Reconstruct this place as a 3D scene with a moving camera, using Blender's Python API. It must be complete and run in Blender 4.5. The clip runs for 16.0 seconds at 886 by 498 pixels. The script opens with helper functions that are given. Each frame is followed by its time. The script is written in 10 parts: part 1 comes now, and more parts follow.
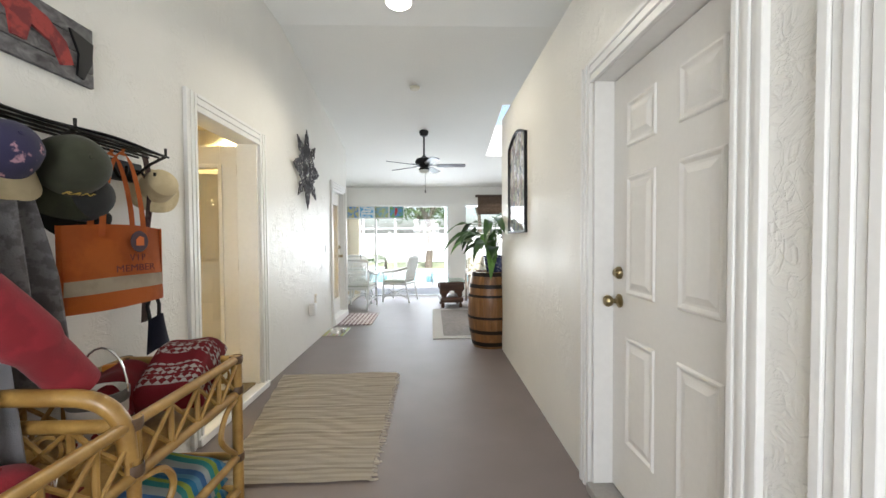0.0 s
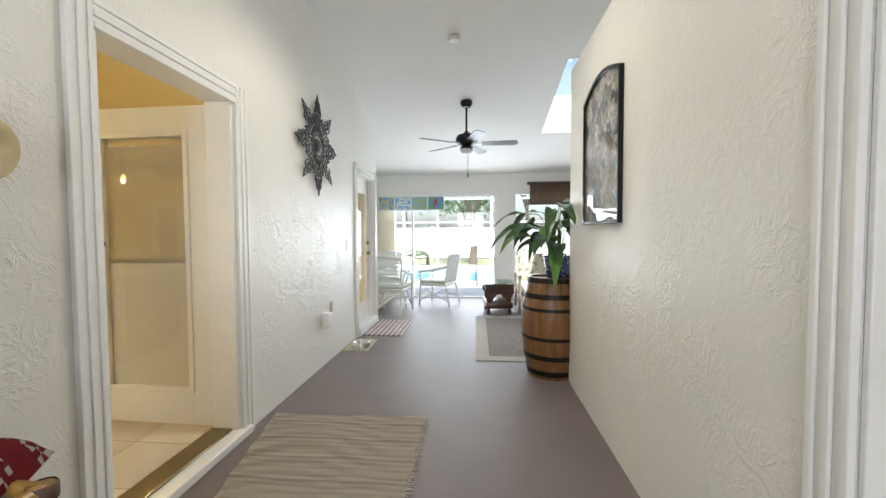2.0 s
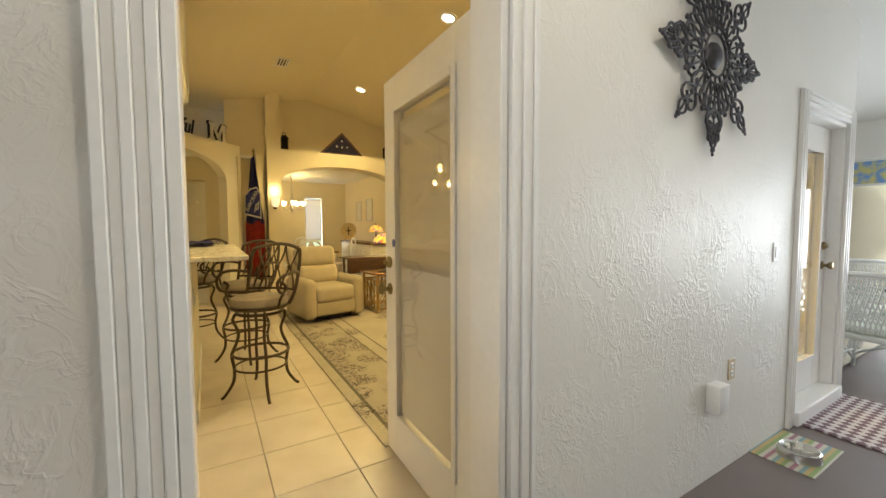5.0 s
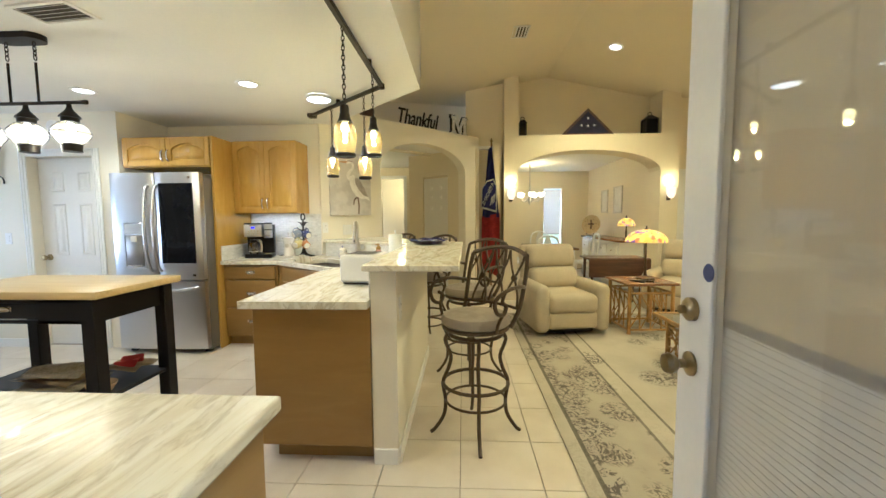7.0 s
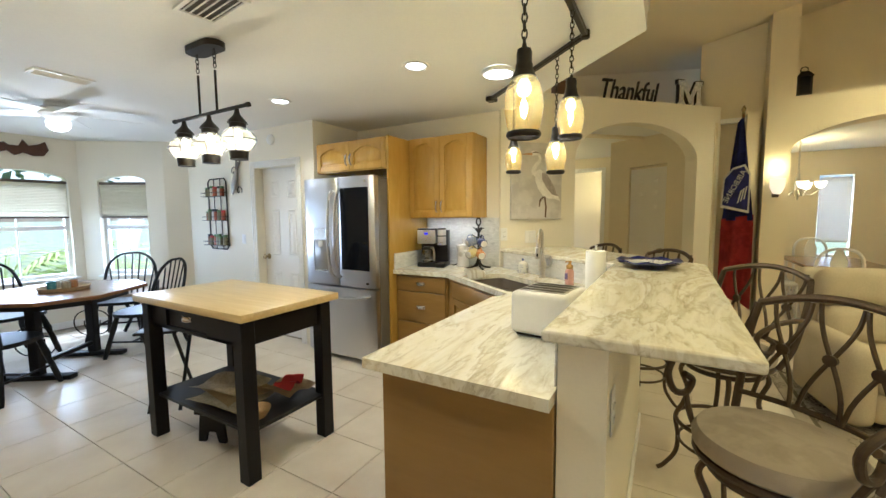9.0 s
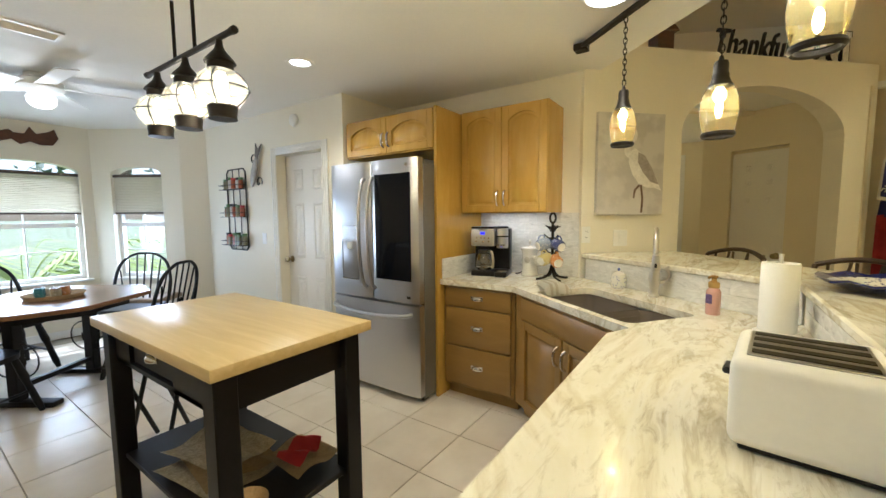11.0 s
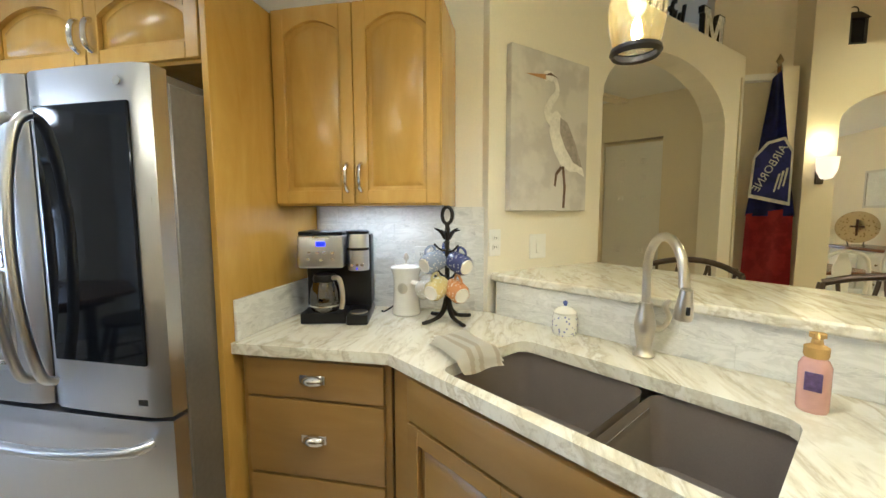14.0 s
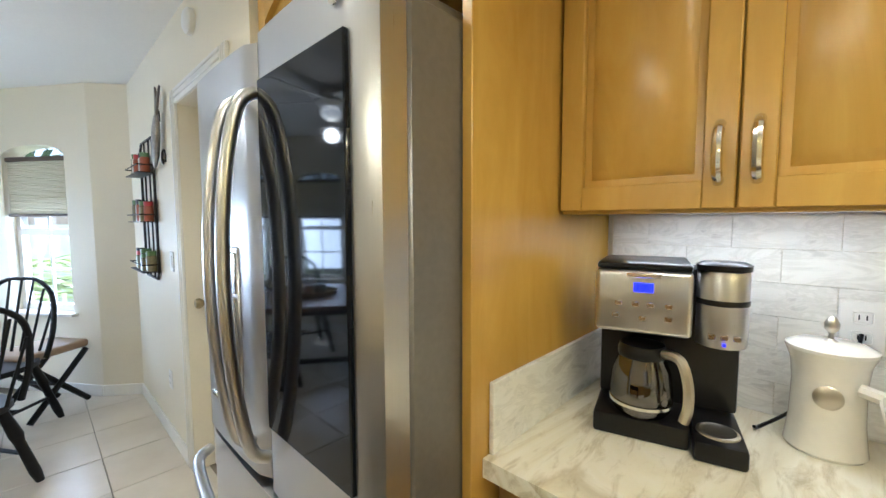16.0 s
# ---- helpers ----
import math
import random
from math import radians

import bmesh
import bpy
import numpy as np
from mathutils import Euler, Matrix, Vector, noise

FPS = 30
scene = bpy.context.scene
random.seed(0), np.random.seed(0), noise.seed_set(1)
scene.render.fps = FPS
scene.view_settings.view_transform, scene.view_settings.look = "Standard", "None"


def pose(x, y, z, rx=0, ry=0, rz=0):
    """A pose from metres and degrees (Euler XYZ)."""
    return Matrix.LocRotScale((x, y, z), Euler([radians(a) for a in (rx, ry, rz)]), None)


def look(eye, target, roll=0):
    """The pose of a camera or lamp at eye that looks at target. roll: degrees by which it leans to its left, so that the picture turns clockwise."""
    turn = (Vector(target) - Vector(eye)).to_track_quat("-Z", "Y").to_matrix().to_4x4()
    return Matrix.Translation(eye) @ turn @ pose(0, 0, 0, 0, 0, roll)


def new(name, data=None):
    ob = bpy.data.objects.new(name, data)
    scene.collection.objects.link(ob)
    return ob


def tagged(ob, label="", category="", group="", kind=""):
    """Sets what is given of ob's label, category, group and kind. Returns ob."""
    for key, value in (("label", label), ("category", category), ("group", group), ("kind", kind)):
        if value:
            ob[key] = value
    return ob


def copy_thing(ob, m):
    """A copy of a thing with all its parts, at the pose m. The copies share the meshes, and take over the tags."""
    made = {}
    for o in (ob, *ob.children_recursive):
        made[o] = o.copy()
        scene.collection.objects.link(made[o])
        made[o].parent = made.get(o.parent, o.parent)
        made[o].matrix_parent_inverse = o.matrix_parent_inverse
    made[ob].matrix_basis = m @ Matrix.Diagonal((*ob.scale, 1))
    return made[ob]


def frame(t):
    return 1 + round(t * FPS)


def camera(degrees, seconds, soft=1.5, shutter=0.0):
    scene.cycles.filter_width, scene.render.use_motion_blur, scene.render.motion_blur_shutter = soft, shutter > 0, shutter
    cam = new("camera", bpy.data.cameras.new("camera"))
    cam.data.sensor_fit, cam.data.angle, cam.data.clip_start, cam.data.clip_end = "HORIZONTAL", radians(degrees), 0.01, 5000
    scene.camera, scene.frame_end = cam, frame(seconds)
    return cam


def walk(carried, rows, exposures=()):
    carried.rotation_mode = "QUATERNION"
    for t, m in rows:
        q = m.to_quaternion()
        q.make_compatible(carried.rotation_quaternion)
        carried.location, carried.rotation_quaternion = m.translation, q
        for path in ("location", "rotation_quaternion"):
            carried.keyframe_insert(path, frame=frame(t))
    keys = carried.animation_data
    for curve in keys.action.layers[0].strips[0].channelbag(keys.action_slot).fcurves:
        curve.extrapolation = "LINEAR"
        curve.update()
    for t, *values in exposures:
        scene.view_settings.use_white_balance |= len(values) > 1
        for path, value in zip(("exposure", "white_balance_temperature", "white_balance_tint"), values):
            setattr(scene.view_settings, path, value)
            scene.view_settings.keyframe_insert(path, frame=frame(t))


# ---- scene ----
cam = camera(97.2, 16.0)
METRES, EYE, TILT, LEAN, TURN = 8.0, 1.33, 0.0, 0.0, -1.6
ROWS = [
    (0.0, 0.0000, 0.0000, 0.0000, -0.01, -1.54, 0.33),
    (0.5, -0.0026, 0.0312, -0.0001, 0.40, -1.80, 0.39),
    (1.0, 0.0014, 0.0675, 0.0008, 1.36, -2.03, 0.38),
    (1.5, 0.0027, 0.1019, -0.0009, 3.16, -2.18, 0.26),
    (2.0, -0.0015, 0.1384, -0.0006, 6.59, -2.30, 0.28),
    (2.5, -0.0050, 0.1739, 0.0006, 12.13, -2.43, 0.34),
    (3.0, -0.0077, 0.2123, 0.0001, 20.01, -2.53, 0.38),
    (3.5, -0.0188, 0.2505, 0.0004, 28.62, -2.76, 0.21),
    (4.0, -0.0330, 0.2816, 0.0023, 38.53, -2.93, 0.20),
    (4.5, -0.0517, 0.3058, 0.0022, 49.56, -3.10, 0.16),
    (5.0, -0.0748, 0.3280, 0.0032, 60.48, -3.35, 0.20),
    (7.5, -0.2277, 0.3565, 0.0113, 100.86, -4.67, 0.45),
    (8.0, -0.2579, 0.3509, 0.0139, 106.89, -4.74, 0.46),
    (8.5, -0.2844, 0.3378, 0.0173, 114.11, -4.82, 0.47),
    (9.0, -0.3087, 0.3251, 0.0206, 121.44, -4.92, 0.47),
    (9.5, -0.3304, 0.3094, 0.0186, 127.45, -5.04, 0.50),
    (12.0, -0.4240, 0.1965, 0.0163, 121.78, -5.01, 0.28),
    (12.5, -0.4476, 0.1758, 0.0164, 113.50, -4.88, 0.25),
    (13.0, -0.4763, 0.1679, 0.0148, 106.81, -4.95, 0.13),
    (13.5, -0.5056, 0.1635, 0.0137, 103.21, -5.07, 0.12),
    (14.0, -0.5355, 0.1568, 0.0139, 102.96, -5.31, 0.09),
    (14.5, -0.5607, 0.1447, 0.0149, 105.97, -5.31, -0.00),
    (15.0, -0.5862, 0.1295, 0.0154, 113.31, -5.07, 0.15),
    (15.5, -0.6019, 0.1089, 0.0143, 123.44, -4.62, 0.18),
    (16.0, -0.6076, 0.0851, 0.0157, 135.25, -4.13, 0.14),
]
EXPOSURES = [(0.0, 1.25, 6200, 10), (2.0, 1.2, 6150, 10), (3.5, 0.98, 6000, 10), (5.2, 0.98, 6350, 10), (7.3, 1.2, 4550, 10), (8.5, 1.03, 4700, 10), (9.5, 0.88, 4900, 10), (12.0, 0.80, 5000, 10), (12.5, 0.85, 4900, 10), (13.5, 0.94, 4700, 10), (15.0, 1.2, 4400, 10), (16.0, 1.08, 4800, 10)]
walk(cam, [(t, pose(0, 0, EYE, TILT, LEAN, TURN) @ pose(METRES * x, METRES * y, METRES * z, 90 + pitch, roll, yaw)) for t, x, y, z, yaw, pitch, roll in ROWS], EXPOSURES)

# ---- light ----
H = 0.045          # level of the tiled house floor; the porch floor is 0
CEIL = 2.52        # flat kitchen ceiling
world = bpy.data.worlds.new("sky")
scene.world = world
world.use_nodes = True
wn = world.node_tree
sky = wn.nodes.new("ShaderNodeTexSky")
sky.sky_type = "NISHITA"
sky.sun_disc = False
sky.sun_elevation, sky.sun_rotation = radians(58), radians(200)
sky.dust_density = 3.0
wn.nodes["Background"].inputs[1].default_value = 0.15
wn.links.new(sky.outputs[0], wn.nodes["Background"].inputs[0])

WARM = (1.0, 0.735, 0.28)
LAMP = 0.60        # one dimmer for all lamps
DAY = (0.93, 0.97, 1.0)


def sun_lamp(strength, elevation, turn):
    d = bpy.data.lights.new("sun", "SUN")
    d.energy, d.angle, d.color = strength, radians(1.0), (1.0, 0.96, 0.9)
    ob = new("sun", d)
    ob.matrix_world = pose(0, 0, 20, 90 - elevation, 0, turn)


def area_lamp(name, eye, target, w, h, power, color):
    d = bpy.data.lights.new(name, "AREA")
    d.shape, d.size, d.size_y, d.energy, d.color = "RECTANGLE", w, h, power * 0.5, color
    ob = new(name, d)
    ob.matrix_world = look(eye, target)
    return ob


def bulb(name, at, power, color=WARM, radius=0.03):
    d = bpy.data.lights.new(name, "POINT")
    d.energy, d.color, d.shadow_soft_size = power * LAMP, color, radius
    ob = new(name, d)
    ob.location = at
    return ob


def downlight(at, power, color=WARM):
    d = bpy.data.lights.new("downlight", "SPOT")
    d.energy, d.color, d.shadow_soft_size = power * LAMP, color, 0.06
    d.spot_size, d.spot_blend = radians(140), 0.6
    ob = new("downlight_lamp", d)
    ob.matrix_world = pose(*at)
    return ob


sun_lamp(4.5, 58, 20)
# daylight through the porch openings and the nook windows
area_lamp("porch_daylight", (-0.9, 9.3, 1.15), (-0.9, 0, 1.0), 2.6, 1.9, 105, DAY)
area_lamp("porch_daylight_right", (2.0, 9.3, 1.3), (2.0, 0, 1.0), 2.2, 1.6, 80, DAY)
# fill from the entry side, through an added window that is never seen
area_lamp("entry_daylight", (-0.3, -1.45, 1.5), (-0.3, 5, 1.2), 1.2, 1.6, 46, (0.97, 0.98, 1.0))
area_lamp("bay_daylight", (-3.96, -4.40, 1.15), (-3.96, 0, 0.6), 0.9, 0.7, 28, DAY)
area_lamp("bay_daylight_side", (-5.02, -3.86, 1.15), (-3.5, -2.7, 0.6), 0.5, 0.7, 16, DAY)
area_lamp("bay_daylight_side", (-2.90, -3.86, 1.15), (-4.0, -2.7, 0.6), 0.5, 0.7, 16, DAY)

# ---- materials ----


def material(name):
    m = bpy.data.materials.new(name)
    m.use_nodes = True
    return m, m.node_tree.nodes, m.node_tree.links, m.node_tree.nodes["Principled BSDF"]


def ramp(nodes, links, source, stops):
    r = nodes.new("ShaderNodeValToRGB")
    el = r.color_ramp.elements
    while len(el) < len(stops):
        el.new(0.5)
    for e, (p, c) in zip(el, stops):
        e.position, e.color = p, (*c, 1)
    links.new(source, r.inputs[0])
    return r.outputs[0]


def coords(nodes, links, scale=(1, 1, 1), turn=(0, 0, 0), space="Object"):
    tc, mp = nodes.new("ShaderNodeTexCoord"), nodes.new("ShaderNodeMapping")
    mp.inputs["Scale"].default_value = scale
    mp.inputs["Rotation"].default_value = [radians(a) for a in turn]
    links.new(tc.outputs[space], mp.inputs[0])
    return mp.outputs[0]


def noise_tex(nodes, links, vec, scale, detail=4, rough=0.55, distort=0.0):
    n = nodes.new("ShaderNodeTexNoise")
    n.inputs["Scale"].default_value, n.inputs["Detail"].default_value = scale, detail
    n.inputs["Roughness"].default_value, n.inputs["Distortion"].default_value = rough, distort
    links.new(vec, n.inputs["Vector"])
    return n.outputs["Fac"]


def bump(nodes, links, b, height, strength, distance=0.01):
    n = nodes.new("ShaderNodeBump")
    n.inputs["Strength"].default_value, n.inputs["Distance"].default_value = strength, distance
    links.new(height, n.inputs["Height"])
    links.new(n.outputs[0], b.inputs["Normal"])
    return n


def plain(name, color, rough=0.5, metal=0.0, vary=0.12, scale=6.0, grain=60.0, relief=0.0, coat=0.0):
    """Paint, plastic, metal and the like: two scales of tone and a fine relief."""
    m, nodes, links, b = material(name)
    v = coords(nodes, links)
    big, fine = noise_tex(nodes, links, v, scale), noise_tex(nodes, links, v, grain, 3)
    mix = nodes.new("ShaderNodeMath")
    mix.operation = "ADD"
    links.new(big, mix.inputs[0])
    links.new(fine, mix.inputs[1])
    half = nodes.new("ShaderNodeMath")
    half.operation = "MULTIPLY"
    half.inputs[1].default_value = 0.5
    links.new(mix.outputs[0], half.inputs[0])
    lo, hi = [c * (1 - vary) for c in color], [min(1, c * (1 + vary)) for c in color]
    links.new(ramp(nodes, links, half.outputs[0], [(0.3, lo), (0.7, hi)]), b.inputs["Base Color"])
    b.inputs["Roughness"].default_value, b.inputs["Metallic"].default_value = rough, metal
    b.inputs["Coat Weight"].default_value = coat
    if relief:
        bump(nodes, links, b, fine, relief, 0.004)
    return m


def plaster(name, color, rough, depth, scale=1.0):
    """Hand-trowelled wall: raised, smeared ridges with flat patches between."""
    m, nodes, links, b = material(name)
    v = coords(nodes, links)
    w = nodes.new("ShaderNodeTexNoise")
    w.inputs["Scale"].default_value, w.inputs["Detail"].default_value, w.inputs["Distortion"].default_value = 11 * scale, 5, 1.6
    links.new(v, w.inputs["Vector"])
    ridge = ramp(nodes, links, w.outputs["Fac"], [(0.40, (0, 0, 0)), (0.5, (1, 1, 1)), (0.54, (0.25, 0.25, 0.25)), (0.7, (0.55, 0.55, 0.55))])
    s = nodes.new("ShaderNodeTexNoise")
    s.inputs["Scale"].default_value, s.inputs["Detail"].default_value, s.inputs["Distortion"].default_value = 6.5 * scale, 3, 2.6
    links.new(v, s.inputs["Vector"])
    smear = ramp(nodes, links, s.outputs["Fac"], [(0.42, (0, 0, 0)), (0.49, (0.9, 0.9, 0.9)), (0.52, (0.2, 0.2, 0.2)), (0.66, (0.5, 0.5, 0.5))])
    where = ramp(nodes, links, noise_tex(nodes, links, v, 2.6, 4), [(0.44, (0.10, 0.10, 0.10)), (0.64, (1, 1, 1))])
    both, masked = nodes.new("ShaderNodeMath"), nodes.new("ShaderNodeMath")
    both.operation, masked.operation = "ADD", "MULTIPLY"
    links.new(ridge, both.inputs[0])
    links.new(smear, both.inputs[1])
    links.new(both.outputs[0], masked.inputs[0])
    links.new(where, masked.inputs[1])
    bump(nodes, links, b, masked.outputs[0], depth, 0.008)
    tone = noise_tex(nodes, links, v, 1.3, 5)
    links.new(ramp(nodes, links, tone, [(0.3, [c * 0.94 for c in color]), (0.7, color)]), b.inputs["Base Color"])
    b.inputs["Roughness"].default_value = rough
    return m


def wood(name, dark, light, rough=0.35, stretch=(1.2, 14, 14), coat=0.2, turn=(0, 0, 0), relief=0.05):
    m, nodes, links, b = material(name)
    v = coords(nodes, links, stretch, turn)
    info = nodes.new("ShaderNodeObjectInfo")
    add = nodes.new("ShaderNodeVectorMath")
    links.new(v, add.inputs[0])
    links.new(info.outputs["Random"], add.inputs[1])
    g = noise_tex(nodes, links, add.outputs[0], 2.2, 6, 0.6, 0.6)
    fine = noise_tex(nodes, links, add.outputs[0], 16, 3)
    links.new(ramp(nodes, links, g, [(0.3, dark), (0.55, [(a + c) / 2 for a, c in zip(dark, light)]), (0.72, light)]), b.inputs["Base Color"])
    b.inputs["Roughness"].default_value, b.inputs["Coat Weight"].default_value = rough, coat
    b.inputs["Coat Roughness"].default_value = 0.25
    bump(nodes, links, b, fine, relief, 0.002)
    return m


def marble(name):
    """Cream granite with long drifting brown and grey veins."""
    m, nodes, links, b = material(name)
    v = coords(nodes, links, (0.62, 2.3, 2.0), (0, 0, 14), "Object")
    big = noise_tex(nodes, links, v, 1.25, 7, 0.60, 0.9)
    fine = noise_tex(nodes, links, v, 11, 6, 0.7, 0.8)
    a = ramp(nodes, links, big, [(0.26, (0.55, 0.49, 0.36)), (0.36, (0.71, 0.67, 0.53)), (0.43, (0.77, 0.74, 0.63)), (0.465, (0.66, 0.61, 0.47)), (0.495, (0.745, 0.71, 0.58)), (0.535, (0.78, 0.755, 0.66)), (0.56, (0.57, 0.52, 0.39)), (0.59, (0.71, 0.675, 0.54)), (0.64, (0.775, 0.745, 0.65)), (0.69, (0.64, 0.60, 0.49)), (0.74, (0.755, 0.725, 0.62))])
    c = ramp(nodes, links, fine, [(0.34, (0.66, 0.62, 0.54)), (0.48, (1, 1, 1))])
    mix = nodes.new("ShaderNodeMix")
    mix.data_type, mix.blend_type = "RGBA", "MULTIPLY"
    mix.inputs["Factor"].default_value = 0.75
    links.new(a, mix.inputs["A"])
    links.new(c, mix.inputs["B"])
    links.new(mix.outputs["Result"], b.inputs["Base Color"])
    b.inputs["Roughness"].default_value, b.inputs["Coat Weight"].default_value = 0.24, 0.15
    return m


def fabric(name, color, second=None, scale=7.0, rough=0.95, weave=260.0, lo=0.45, hi=0.55):
    m, nodes, links, b = material(name)
    v = coords(nodes, links)
    n = noise_tex(nodes, links, v, scale, 4)
    second = second or [c * 0.82 for c in color]
    links.new(ramp(nodes, links, n, [(lo, second), (hi, color)]), b.inputs["Base Color"])
    b.inputs["Roughness"].default_value, b.inputs["Sheen Weight"].default_value = rough, 0.08
    bump(nodes, links, b, noise_tex(nodes, links, v, weave, 2), 0.35, 0.003)
    return m


def stripes(name, colors, axis, period, rough=0.9, edge=True):
    """Bands of colour along one axis of the thing."""
    m, nodes, links, b = material(name)
    sep = nodes.new("ShaderNodeSeparateXYZ")
    links.new(coords(nodes, links), sep.inputs[0])
    mul, fr = nodes.new("ShaderNodeMath"), nodes.new("ShaderNodeMath")
    mul.operation, fr.operation = "MULTIPLY", "FRACT"
    mul.inputs[1].default_value = 1 / period
    links.new(sep.outputs["XYZ".index(axis)], mul.inputs[0])
    links.new(mul.outputs[0], fr.inputs[0])
    r = nodes.new("ShaderNodeValToRGB")
    r.color_ramp.interpolation = "CONSTANT"
    el = r.color_ramp.elements
    while len(el) < len(colors):
        el.new(0.5)
    for k, (e, c) in enumerate(zip(el, colors)):
        e.position, e.color = k / len(colors), (*c, 1)
    links.new(fr.outputs[0], r.inputs[0])
    links.new(r.outputs[0], b.inputs["Base Color"])
    b.inputs["Roughness"].default_value = rough
    bump(nodes, links, b, noise_tex(nodes, links, coords(nodes, links), 220, 2), 0.4, 0.003)
    return m


def glass(name, color=(1, 1, 1), rough=0.0):
    m, nodes, links, b = material(name)
    b.inputs["Base Color"].default_value = (*color, 1)
    b.inputs["Transmission Weight"].default_value, b.inputs["Roughness"].default_value = 1.0, rough
    b.inputs["IOR"].default_value = 1.45
    return m


def pane_glass(name, tint=(1, 1, 1), gloss=0.12, milky=0.0):
    """A thin pane: mostly clear, with a mirror sheen."""
    m, nodes, links, b = material(name)
    out = nodes["Material Output"]
    clear, shine, mix = nodes.new("ShaderNodeBsdfTransparent"), nodes.new("ShaderNodeBsdfGlossy"), nodes.new("ShaderNodeMixShader")
    clear.inputs[0].default_value = (*tint, 1)
    shine.inputs["Roughness"].default_value = 0.02
    fres, power = nodes.new("ShaderNodeLayerWeight"), nodes.new("ShaderNodeMath")
    power.operation, power.inputs[1].default_value = "POWER", 4.5
    fres.inputs[0].default_value = 0.5
    links.new(fres.outputs["Facing"], power.inputs[0])
    scale = nodes.new("ShaderNodeMath")
    scale.operation, scale.use_clamp = "MULTIPLY_ADD", True
    scale.inputs[1].default_value, scale.inputs[2].default_value = 0.5, gloss * 0.4
    links.new(power.outputs[0], scale.inputs[0])
    links.new(scale.outputs[0], mix.inputs[0])
    if milky:
        soft, blend = nodes.new("ShaderNodeBsdfTranslucent"), nodes.new("ShaderNodeMixShader")
        soft.inputs[0].default_value = (*tint, 1)
        v = coords(nodes, links)
        links.new(ramp(nodes, links, noise_tex(nodes, links, v, 26, 3), [(0.4, [milky * 0.6] * 3), (0.62, [milky * 1.5] * 3)]), blend.inputs[0])
        links.new(clear.outputs[0], blend.inputs[1])
        links.new(soft.outputs[0], blend.inputs[2])
        clear = blend
    links.new(clear.outputs[0], mix.inputs[1])
    links.new(shine.outputs[0], mix.inputs[2])
    links.new(mix.outputs[0], out.inputs[0])
    return m


def glowing(name, color, strength):
    m, nodes, links, b = material(name)
    b.inputs["Base Color"].default_value = (*color, 1)
    b.inputs["Emission Color"].default_value = (*color, 1)
    b.inputs["Emission Strength"].default_value = strength
    return m


def brushed(name, color, rough=0.28, stretch=(1, 1, 60)):
    m, nodes, links, b = material(name)
    v = coords(nodes, links, stretch)
    n = noise_tex(nodes, links, v, 8, 4)
    links.new(ramp(nodes, links, n, [(0.3, [c * 0.96 for c in color]), (0.7, color)]), b.inputs["Base Color"])
    b.inputs["Metallic"].default_value = 1.0
    links.new(ramp(nodes, links, n, [(0.2, (rough * 0.93,) * 3), (0.8, (rough * 1.08,) * 3)]), b.inputs["Roughness"])
    return m


M_PORCH = plaster("porch_plaster", (0.81, 0.79, 0.735), 0.40, 0.42, 0.8)
M_CREAM = plain("cream_wall_paint", (0.74, 0.66, 0.48), 0.55, vary=0.03, scale=1.5, grain=90, relief=0.08)
M_KWALL = plain("pale_kitchen_paint", (0.78, 0.73, 0.60), 0.5, vary=0.03, scale=1.5, grain=90, relief=0.08)
M_CEIL = plain("ceiling_paint", (0.80, 0.79, 0.76), 0.75, vary=0.03, scale=1.2, grain=70, relief=0.25)
M_TRIM = plain("white_trim_paint", (0.82, 0.81, 0.78), 0.32, vary=0.04, scale=3, grain=30, relief=0.03)
M_DOOR = plain("white_door_paint", (0.80, 0.78, 0.74), 0.38, vary=0.03, scale=2, grain=40, relief=0.03)
M_PFLOOR = plain("brown_grey_floor_coating", (0.185, 0.152, 0.145), 0.5, vary=0.14, scale=2.2, grain=240, relief=0.12)
M_TILE = plain("glazed_cream_tile", (0.72, 0.66, 0.55), 0.28, vary=0.07, scale=2.5, grain=18, relief=0.02)
M_GROUT = plain("grout", (0.30, 0.26, 0.20), 0.9, vary=0.15, grain=120)
M_MARBLE = marble("cream_granite")
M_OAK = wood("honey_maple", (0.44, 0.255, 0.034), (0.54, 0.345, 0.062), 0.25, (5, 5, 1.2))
# darker than honey_maple; used on the base cabinets and the side room floor
M_OAKX = wood("darker_maple", (0.255, 0.145, 0.033), (0.31, 0.188, 0.046), 0.36, (1.0, 1.0, 5))
M_BLOCK = wood("butcher_block", (0.56, 0.41, 0.17), (0.69, 0.54, 0.26), 0.32, (14, 1.0, 14))
M_BLACKWOOD = plain("black_painted_wood", (0.006, 0.006, 0.007), 0.42, vary=0.3)
M_BLACKWOOD.node_tree.nodes["Principled BSDF"].inputs["Specular IOR Level"].default_value = 0.28
M_STEEL = brushed("brushed_steel", (0.60, 0.60, 0.62), 0.29, (90, 90, 1.5))
M_CHROME = plain("polished_nickel", (0.70, 0.69, 0.66), 0.16, 1.0, vary=0.05)
M_NICKEL = brushed("brushed_nickel", (0.60, 0.56, 0.48), 0.3)
M_BRASS = plain("aged_brass", (0.30, 0.24, 0.13), 0.28, 1.0, vary=0.15)
M_IRON = plain("dark_wrought_iron", (0.022, 0.018, 0.015), 0.45, 0.6, vary=0.3, relief=0.15)
M_BRONZE = plain("bronzed_metal", (0.085, 0.062, 0.045), 0.42, 0.7, vary=0.25, relief=0.1)
M_BLACK = plain("black_plastic", (0.007, 0.007, 0.008), 0.28, vary=0.2)
M_BLACK.node_tree.nodes["Principled BSDF"].inputs["Specular IOR Level"].default_value = 0.3
